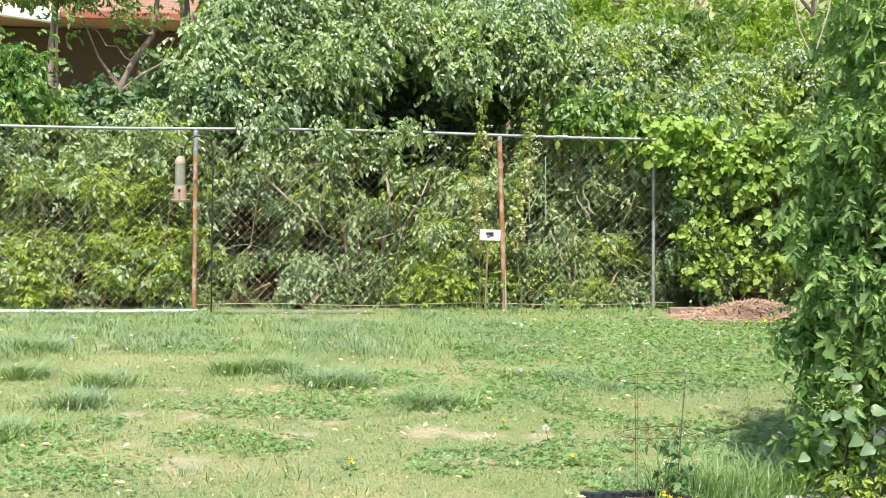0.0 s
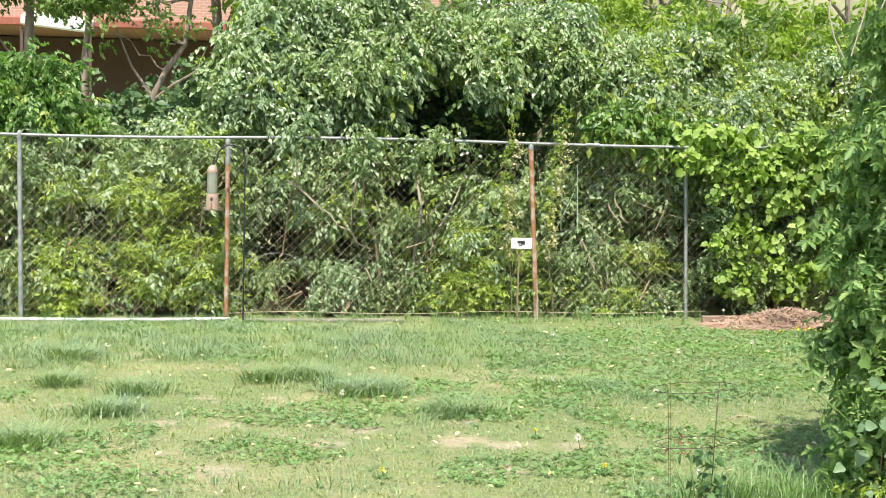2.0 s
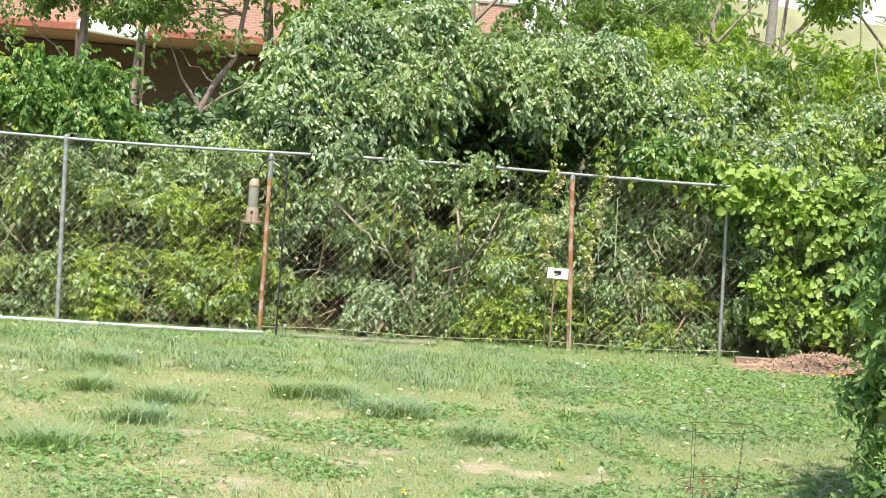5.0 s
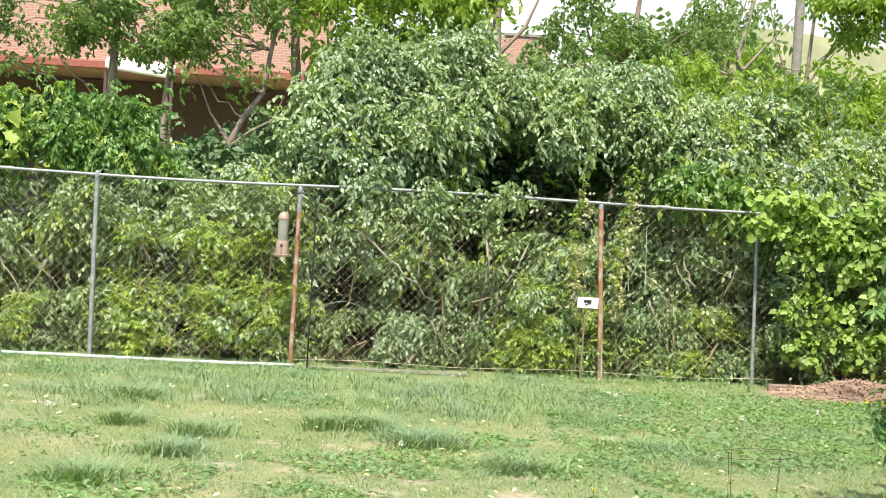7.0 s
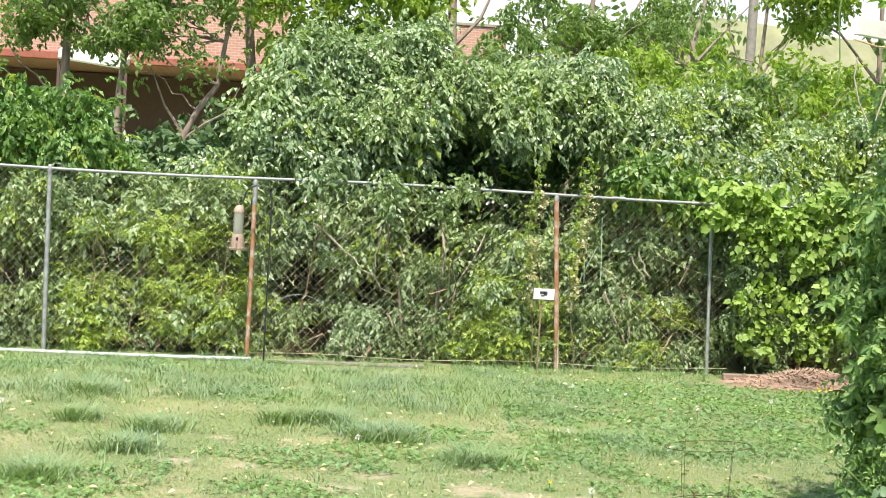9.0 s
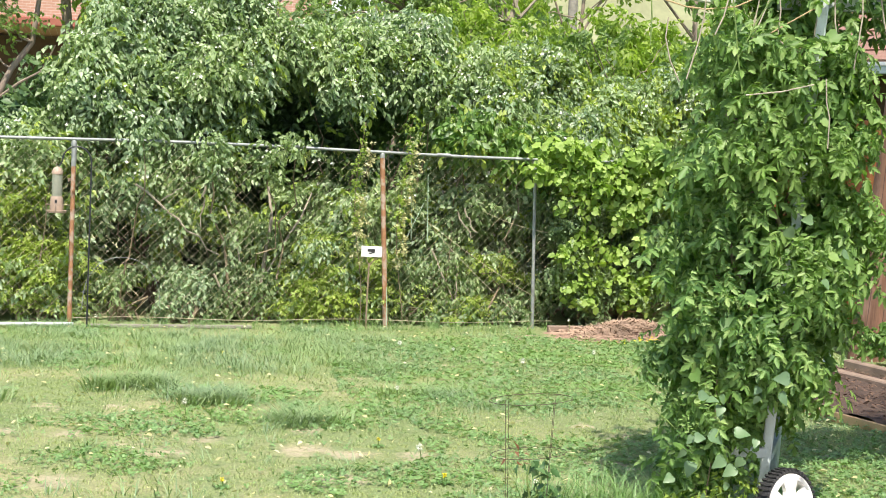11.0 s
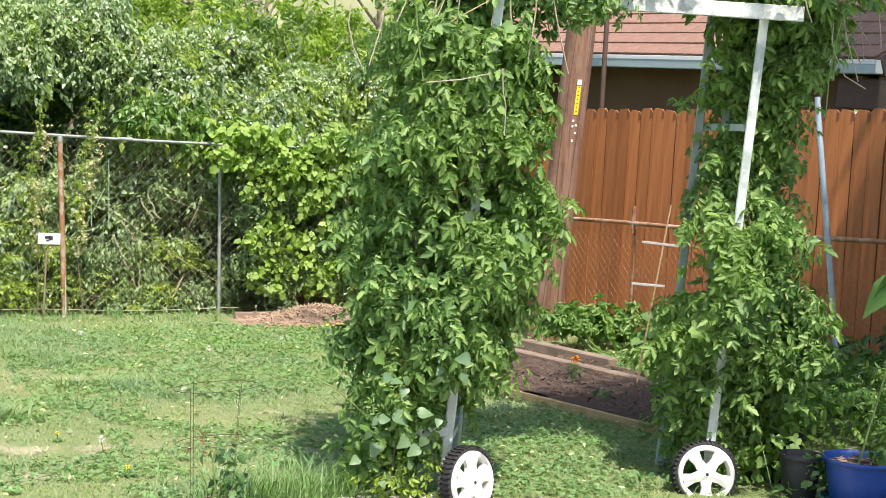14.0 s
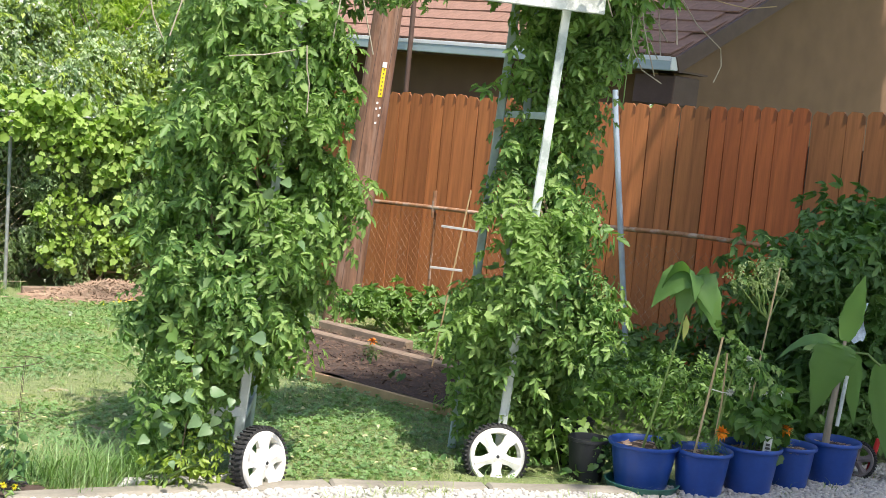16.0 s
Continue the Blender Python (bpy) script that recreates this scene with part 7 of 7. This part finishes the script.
for (cx, cy, n, mat_, tpl, sz) in ((6.0, 6.9, 14, M_LSHRUB, FROND, 0.13), (6.6, 7.2, 14, M_LSHRUB, TRIFOL, 0.1), (7.3, 7.4, 14, M_PLANT, TRIFOL, 0.11), (7.4, 8.3, 12, M_PLANT, TRIFOL, 0.1), (6.5, 6.3, 12, M_LSHRUB, FROND, 0.12), (7.9, 6.8, 12, M_SHADELEAF, TSPRAY, 0.26)):
    thicket("garden_plants", (cx, cy, 0), cluster(rs, (cx, cy, 0.25), (0.4, 0.4, 0.2), (0.24, 0.24, 0.15), n), 420, sz, mat_, "low leafy garden growth behind the pots", tpl, lean=0.3, top=0.5)
thicket("ground_ivy", (5.25, 5.75, 0), [(4.55 + 0.13 * k + rs.uniform(-0.05, 0.05), 5.98 - 0.075 * k + rs.uniform(-0.05, 0.12), 0.02 + (0.12 if k > 5 else 0), 0.11, 0.08, 0.04 + 0.04 * (k > 5)) for k in range(7)], 520, 0.042, M_PLANT, "low ivy creeping round the sunken wheel", VINE_LEAF, "ivy", 0.003, lean=0.1, top=0.6)
thicket("ground_ivy", (5.35, 5.85, 0), cluster(rs, (5.3, 5.95, 0.3), (0.14, 0.12, 0.25), (0.12, 0.12, 0.12), 10), 300, 0.06, M_VINE, "ivy climbing beside the arch leg", VINE_LEAF, "ivy", 0.003, lean=0.4)
thicket("raspberry_bush", (8.0, 5.9, 0), cluster(rs, (8.05, 5.75, 0.97), (0.75, 0.5, 0.45), (0.4, 0.36, 0.3), 26) + cluster(rs, (7.9, 5.8, 0.4), (0.7, 0.4, 0.3), (0.4, 0.36, 0.3), 12) + cluster(rs, (7.3, 6.0, 1.1), (0.35, 0.15, 0.25), (0.24, 0.24, 0.18), 9) + cluster(rs, (7.8, 5.95, 1.5), (0.4, 0.15, 0.12), (0.24, 0.24, 0.16), 8), 3200, 0.105, M_PLANT, "large dark green leafy bush before the wooden fence", TRIFOL, "bush", lean=0.35, top=0.3)
thicket("raspberry_bush", (7.6, 6.6, 0), cluster(rs, (7.55, 6.5, 0.55), (0.35, 0.25, 0.35), (0.25, 0.25, 0.2), 12), 560, 0.105, M_PLANT, "dark green leafy bush before the wooden fence", TRIFOL, "bush", lean=0.35, top=0.3)

# big pale heart-shaped leaves on the vine
t = thing("heart_leaf_vine", (3.0, 5.92, 0), "climber with large pale heart-shaped leaves", "vine")
stay(tube("stem", [(3.02, 6.08, 0), (3.05, 6.06, 0.4), (3.04, 6.04, 0.75)], 0.004, M_TWIG, sides=6), t)
hl = [((2.94, 5.94, 0.67), 0.085), ((3.0, 5.92, 0.64), 0.07), ((2.96, 5.93, 0.51), 0.10), ((3.07, 5.89, 0.52), 0.10), ((2.85, 5.98, 0.42), 0.085), ((2.88, 5.96, 0.36), 0.085), ((3.02, 5.91, 0.39), 0.085), ((3.07, 5.89, 0.35), 0.09), ((3.1, 5.87, 0.40), 0.08), ((2.8, 5.99, 0.29), 0.07), ((3.27, 5.79, 0.80), 0.085), ((3.24, 5.8, 0.72), 0.085), ((3.47, 5.72, 1.40), 0.085), ((3.38, 5.72, 1.27), 0.07), ((3.3, 5.72, 1.55), 0.08), ((3.2, 5.76, 1.5), 0.075)]
for _ in range(12):
    zz = 0.18 + 0.62 * rs.random()
    hl.append(((2.78 + 0.36 * rs.random() + 0.12 * zz, 5.99 - 0.12 * rs.random() - 0.05 * zz, zz), rs.uniform(0.04, 0.07)))
for at, sz in hl:
    at = (at[0] - 0.02, at[1] - 0.06, at[2])
    out = unit(np.array([[rs.uniform(-1.0, 1.0), rs.uniform(-0.5, 0.2), rs.uniform(-0.9, 0.1)]]))
    hint = unit(np.array([[rs.uniform(-0.6, 0.5), -0.8, rs.uniform(-0.1, 0.9)]]))
    stay(scatter("leaf", HEART, np.array([at]), facing(out, hint), sz * rs.uniform(0.6, 0.9), M_IVY), t)
thicket("elder_shoots", (2.95, 6.05, 0), cluster(rs, (3.1, 6.0, 0.13), (0.14, 0.05, 0.09), (0.08, 0.06, 0.06), 9), 60, 0.11, M_YTREE, "yellow-green shoots at the foot of the arch", PIN, "shoots", lean=0.2)

# ---- pipe and cross-shaped plant stake ----
pipe = tube("conduit", [(7.03, 7.6, 2.3), (7.04, 7.59, 2.15), (7.27, 7.37, 0.0)], 0.022, M_BLUEPIPE)
tagged(pipe, "pale blue metal pipe leaning by the arch", "pipe")
cross = thing("plant_stake", (6.28, 8.43, 0), "white wooden ladder-like plant stake", "stake")
beam("upright", (6.22, 8.47, 0), (6.37, 8.37, 1.45), 0.014, 0.012, M_TIMBER2, cross)
beam("crossbar", (6.21, 8.49, 1.16), (6.43, 8.32, 1.145), 0.014, 0.018, M_STONE, cross)
beam("crossbar", (6.16, 8.52, 0.84), (6.36, 8.37, 0.835), 0.014, 0.018, M_STONE, cross)


# ---- blue pots ----
def blue_pot(at, r, h, label, turn=0.0):
    t = thing("plant_pot", at, label, "plant pot", "blue pots on the gravel")
    prof = [(0.0, 0.0), (r * 0.70, 0.0), (r * 0.72, 0.01), (r * 0.79, h * 0.35), (r * 0.80, h * 0.37), (r * 0.885, h * 0.82), (r * 0.90, h * 0.90), (r * 0.985, h * 0.91), (r, h * 0.93), (r, h * 0.985), (r * 0.97, h), (r * 0.93, h * 0.985), (r * 0.90, h * 0.9), (r * 0.86, h * 0.8)]
    mesh_ob("body", *revolve(prof, 36), M_BLUE, t, smooth=True)
    v, f = [], []
    for k in range(5):
        for q in range(20):
            a = 2 * math.pi * q / 20
            rr = r * 0.87 * k / 4
            v.append((rr * math.cos(a), rr * math.sin(a), h * 0.84 + 0.012 * noise.noise((rr * 30 * math.cos(a), rr * 30 * math.sin(a), at[0]))))
    f = [(k * 20 + q, k * 20 + (q + 1) % 20, (k + 1) * 20 + (q + 1) % 20, (k + 1) * 20 + q) for k in range(4) for q in range(20)]
    mesh_ob("soil", v, f, M_SOIL, t, smooth=True)
    n = 60
    a, rr = rng.uniform(0, 6.28, n), r * 0.8 * np.sqrt(rng.random(n))
    tagged(scatter("mulch_chips", CHIP, np.stack([rr * np.cos(a), rr * np.sin(a), h * 0.85 + 0.008 * rng.random(n)], -1), frames_from(rng.normal(size=(n, 3)) * [1, 1, 0.3]), rng.uniform(0.02, 0.05, n), M_CHIP, t), kind="stuff")
    return t


POTS = [((5.455, 5.34, 0.03), 0.20, 0.245, "large blue plastic pot in a green saucer"), ((5.72, 5.155, 0.01), 0.17, 0.255, "blue plastic pot with staked plants"), ((6.065, 5.115, 0.01), 0.178, 0.27, "blue plastic pot with leafy plants and a label"), ((6.42, 5.13, 0.01), 0.157, 0.25, "blue plastic pot with marigolds"), ((6.765, 5.10, 0.01), 0.166, 0.265, "blue plastic pot with a banana plant")]
for at, r, h, lab in POTS:
    blue_pot(at, r, h, lab)
sau = thing("saucer", (5.445, 5.32, 0.0), "green plastic saucer under the blue pot", "saucer")
mesh_ob("dish", *revolve([(0.0, 0.0), (0.17, 0.0), (0.185, 0.01), (0.205, 0.055), (0.21, 0.06), (0.2, 0.06), (0.185, 0.022), (0.0, 0.02)], 36), M_GREENP, sau, smooth=True)

def broad_leaf(owner, base, tip, width, sag, roll):
    """A broad leaf with a midrib between two places, its halves rising from the rib."""
    a, b = Vector(base), Vector(tip)
    n, v, f = 26, [], []
    d = (b - a).normalized()
    side = d.cross(Vector((0, 0, 1)))
    side = side.normalized() if side.length > 0.1 else Vector((1, 0, 0))
    up = side.cross(d)
    side, up = side * math.cos(roll) + up * math.sin(roll), up * math.cos(roll) - side * math.sin(roll)
    for i in range(n):
        u = i / (n - 1)
        p = a.lerp(b, u) + Vector((0, 0, sag * 4 * u * (1 - u)))
        w = width * (math.sin(math.pi * min(1, 0.06 + 0.94 * u) ** 0.75)) * (1 + 0.05 * math.sin(u * 25) + 0.03 * math.sin(i * 2.3))
        up_w = up * (0.022 * w * (-1) ** i)
        v += [p - side * w + up * w * 0.12 + up_w, p - side * w * 0.5 + up * w * 0.24 + up_w, p, p + side * w * 0.5 + up * w * 0.24 + up_w, p + side * w + up * w * 0.12 + up_w]
    for i in range(n - 1):
        for k in range(4):
            q = i * 5 + k
            f.append((q, q + 1, q + 6, q + 5))
    return stay(mesh_ob("leaf", v, f, M_BANANA, smooth=True), owner)


# plants in the pots, set out on their own spot and then moved with them
earlier = set(bpy.data.objects)
avo = thing("potted_tree", (5.55, 5.45, 0.28), "young tree with long drooping green leaves", "potted plant")
stay(tube("trunk", [(5.52, 5.46, 0.2), (5.6, 5.45, 0.5), (5.68, 5.43, 0.85), (5.75, 5.42, 1.2)], [0.008, 0.007, 0.006, 0.005], M_STEM, sides=8), avo)
for (dx, dy, dz, w) in ((-0.17, 0.14, -0.19, 0.07), (-0.05, 0.03, -0.26, 0.065), (0.13, -0.12, -0.34, 0.06), (-0.13, 0.11, -0.07, 0.06), (0.11, -0.05, -0.15, 0.045), (0.02, -0.15, -0.2, 0.06), (-0.02, 0.15, -0.15, 0.045), (0.15, 0.02, -0.1, 0.04), (-0.08, -0.1, -0.12, 0.045), (0.05, -0.04, -0.22, 0.04)):
    broad_leaf(avo, (5.75, 5.42, 1.2), (5.75 + dx, 5.42 + dy, 1.2 + dz), w * 1.35, 0.07, rs.choice((-1, 1)) * rs.uniform(0.55, 1.15))
stay(scatter("leaf", leaf_shape(1.0, 0.4, 0.1, 0.1), np.array([[5.68, 5.38, 1.0]]), frames_from(np.array([[0.05, 0, -1.0]])), 0.14, leaf_mat("yellowed_leaf", (0.45, 0.48, 0.14), (0.5, 0.52, 0.18), (0.55, 0.56, 0.22))), avo)
small_plant("strawberry_plant", (5.64, 5.42, 0.27), cluster(rs, (5.66, 5.4, 0.33), (0.07, 0.05, 0.03), (0.05, 0.05, 0.04), 6), 50, 0.06, M_VINE, "small leafy plant in the pot soil", "potted plant", TOOTHED)
st = thing("cane_stake", (5.74, 5.24, 0.25), "pale bamboo stake leaning in a pot", "stake")
stay(tube("cane", [(5.725, 5.27, 0.17), (5.79, 5.20, 0.91)], 0.0065, M_BAMBOO), st)
stay(tube("string", [(5.77, 5.22, 0.62), (5.81, 5.18, 0.61), (5.86, 5.19, 0.605)], 0.003, M_WHITE, sides=5), st)
tomato = thing("staked_plant", (5.86, 5.22, 0.25), "spindly staked plant with white blossom", "potted plant")
stay(tube("stem", [(5.83, 5.24, 0.17), (5.87, 5.2, 0.6), (5.92, 5.18, 0.85)], 0.007, M_STEM, sides=6), tomato)
stay(tube("stem", [(5.84, 5.24, 0.17), (5.86, 5.22, 0.55), (5.84, 5.2, 0.82)], 0.006, M_BAMBOO, sides=6), tomato)
stay(foliage("leaves", TSPRAY, cluster(rs, (5.91, 5.18, 0.82), (0.07, 0.04, 0.06), (0.07, 0.06, 0.05), 6), 26, 0.14, M_VINE), tomato)
for q in ((5.86, 5.17, 0.61), (5.92, 5.12, 0.80), (5.97, 5.14, 0.76)):
    stay(flower_head(None, q, 0.028, M_WHITE), tomato)
small_plant("marigold", (5.77, 5.16, 0.26), [(5.79, 5.2, 0.32, 0.07, 0.04, 0.04)], 30, 0.055, M_PLANT, "orange marigold in a blue pot", "marigold", FINE, [(5.755, 5.1, 0.405)], M_ORANGE, 0.045)
st = thing("cane_stake", (6.13, 5.24, 0.25), "tall pale cane with strings tied to it", "stake")
stay(tube("cane", [(6.1, 5.27, 0.18), (6.19, 5.2, 1.3)], 0.005, M_BAMBOO), st)
for q in ((6.04, 5.2, 0.62), (6.14, 5.17, 0.6), (6.24, 5.14, 0.60)):
    stay(tube("string", [(6.135, 5.24, 0.76), q], 0.003, M_WHITE, sides=5), st)
    stay(flower_head(None, q, 0.02, M_WHITE), st)
small_plant("potted_plant", (6.14, 5.22, 0.25), cluster(rs, (6.13, 5.2, 0.45), (0.15, 0.08, 0.13), (0.1, 0.08, 0.07), 13), 210, 0.075, M_LSHRUB, "bushy green leaves filling a blue pot", "potted plant", VINE_LEAF, stems=5)
small_plant("dry_top", (6.2, 5.25, 1.0), cluster(rs, (6.2, 5.35, 1.24), (0.25, 0.1, 0.07), (0.1, 0.08, 0.05), 9), 80, 0.042, M_HEDGE, "thin drooping leaves at the top of a cane", "potted plant", HANG, stems=7)
tag = thing("plant_label", (6.12, 5.09, 0.24), "white plastic plant label with dark printing", "label")
bm = bmesh.new()
box(bm, (0.045, 0.004, 0.13), (0, 0, 0.065), (-8, 6, -40), 0.002)
card = part("card", bm, M_CARD, tag)
for (z, w) in ((0.085, 0.022), (0.065, 0.026), (0.045, 0.02)):
    bm = bmesh.new()
    box(bm, (w, 0.002, 0.014), (-0.004, -0.008, z), (-8, 6, -40))
    part("printed_bar", bm, M_INK, card)
small_plant("marigold", (6.42, 5.22, 0.25), cluster(rs, (6.42, 5.22, 0.34), (0.06, 0.04, 0.04), (0.06, 0.05, 0.04), 5), 60, 0.06, M_PLANT, "orange marigold with dark foliage in a blue pot", "marigold", FINE, [(6.31, 5.13, 0.39)], M_ORANGE, 0.045)

banana = thing("banana_plant", (6.78, 5.22, 0.25), "young banana plant with broad split leaves", "banana plant")
stay(tube("stalk", [(6.78, 5.22, 0.17), (6.79, 5.21, 0.45), (6.82, 5.2, 0.72), (6.83, 5.2, 0.88)], [0.024, 0.02, 0.017, 0.01], M_BARK2, sides=12), banana)
stay(tube("leaf_stalk", [(6.82, 5.2, 0.72), (6.87, 5.15, 0.82), (6.92, 5.1, 0.82), (6.97, 5.04, 0.76)], 0.007, M_STEM, sides=7), banana)
broad_leaf(banana, (6.83, 5.2, 0.88), (6.87, 5.14, 1.28), 0.07, 0.0, 1.2)
broad_leaf(banana, (6.82, 5.2, 0.86), (6.70, 5.28, 0.40), 0.125, 0.10, 1.45)
broad_leaf(banana, (6.82, 5.2, 0.84), (6.58, 5.50, 0.70), 0.055, 0.09, 0.5)
broad_leaf(banana, (6.83, 5.2, 0.82), (6.90, 5.12, 0.38), 0.075, 0.10, 1.7)
broad_leaf(banana, (6.97, 5.04, 0.77), (7.04, 4.94, 0.16), 0.085, 0.02, 1.5)
cloth = thing("cloth", (6.84, 5.15, 0.9), "pale blue knitted cloth hung behind the banana leaf", "cloth")
v, f = [], []
for i in range(9):
    for j in range(7):
        u, w = i / 8, j / 6
        v.append((6.85 + 0.08 * w + 0.02 * math.sin(u * 7), 5.21 - 0.06 * w, 0.88 + 0.27 * u * (1 - 0.25 * abs(w - 0.4)) + 0.012 * math.sin(w * 9 + u * 4)))
f = [(i * 7 + j, i * 7 + j + 1, (i + 1) * 7 + j + 1, (i + 1) * 7 + j) for i in range(8) for j in range(6)]
stay(mesh_ob("fabric", v, f, M_CLOTH, smooth=True), cloth)
st = thing("cane_stake", (6.82, 5.2, 0.38), "pale cane beside the banana stalk", "stake")
stay(tube("cane", [(6.81, 5.17, 0.38), (6.835, 5.16, 0.68)], 0.012, M_WPAINT), st)

for ob in [o for o in bpy.data.objects if o not in earlier and o.parent is None]:
    ob.location += Vector((-0.08, -0.11, -0.015))

# far small wheel and red handle, black buckets
mw = mower_wheel((7.06, 5.14, 0.12), -60, -10, "small dark weathered wheel behind the pots", 1.0, 0.0, M_GREYRIM)
mw.matrix_world = mw.matrix_basis @ Matrix.Scale(0.66, 4)
tool = tube("tool_handle", [(7.13, 5.1, 0.05), (7.17, 5.08, 0.26)], 0.016, M_RED, sides=8)
tagged(tool, "red plastic tool handle beside the small wheel", "tool")


def bucket(at, r, h):
    t = thing("bucket", at, "black plastic nursery pot in the shade", "plant pot", "black nursery pots")
    mesh_ob("body", *revolve([(0.0, 0.0), (r * 0.75, 0.0), (r * 0.95, h * 0.92), (r, h * 0.93), (r, h), (r * 0.93, h), (r * 0.9, h * 0.85), (0.0, h * 0.82)], 26), M_BLACK, t, smooth=True)


bucket((5.46, 5.95, 0.0), 0.13, 0.27)
bucket((5.3, 5.62, 0.0), 0.12, 0.24)
bucket((7.22, 4.95, 0.0), 0.07, 0.12)

# ---- tree whose shade falls over the pots and the fence ----
shade = thing("shade_tree", (10.6, 3.0, 0), "large leafy tree that shades the corner of the yard", "tree")
stay(mesh_ob("trunk", *tube_data([(10.6, 3.0, -0.1), (10.5, 3.0, 3.0), (10.0, 3.0, 6.0), (9.2, 3.2, 8.6)], [0.26, 0.22, 0.17, 0.09], 12), M_BARK, smooth=True), shade)
sh = []
for (cx, cy) in ((4.75, 4.55), (5.0, 4.3), (4.7, 1.6), (5.2, 1.5), (5.8, 1.7), (6.3, 1.8), (5.7, 2.2), (5.0, 1.9), (6.6, 5.0), (6.2, 4.0), (6.0, 2.3), (6.6, 2.9), (7.4, 4.4), (7.4, 5.3), (7.6, 6.0), (8.2, 5.8), (8.3, 6.8), (8.9, 7.5), (9.5, 8.3), (10.3, 8.8), (11.0, 9.0), (8.4, 4.6), (8.0, 3.5), (9.3, 6.4), (10.2, 7.6), (11.3, 8.2), (7.2, 2.4), (11.8, 9.4), (11.6, 9.1), (12.2, 9.0), (12.7, 9.6), (10.8, 9.3), (11.2, 8.7), (12.0, 8.4), (10.3, 9.5), (10.9, 9.6), (11.4, 9.7), (11.9, 9.8), (12.4, 9.9), (10.6, 9.0), (11.2, 9.2), (12.0, 9.4), (12.9, 10.0), (13.4, 10.1), (9.2, 9.2), (9.8, 9.6), (10.4, 10.0), (9.4, 10.0), (11.0, 10.3)):
    sh.append((cx + 0.38 + rs.uniform(-0.15, 0.15), cy - 2.1 + rs.uniform(-0.15, 0.15), 9.2 + rs.uniform(-0.5, 0.6), 0.62, 0.62, 0.35))
for b in sh[3::3]:
    stay(mesh_ob("branch", *branch(rs, (10.0, 3.0, 6.0), b[:3], 0.06, 0.012, 0.2), M_BARK, smooth=True), shade)
stay(foliage("crown", SPRAY_B, sh, 5600, 0.6, M_TREE, shell=0.9), shade)
# the house wall behind the camera closes the yard
bm = bmesh.new()
box(bm, (14, 0.25, 3.0), (2.5, -1.6, 1.5), (0, 0, 0), 0.02)
tagged(part("wall_south", bm, M_STUCCO), "plain tan house wall behind the viewer", "wall", kind="structure")
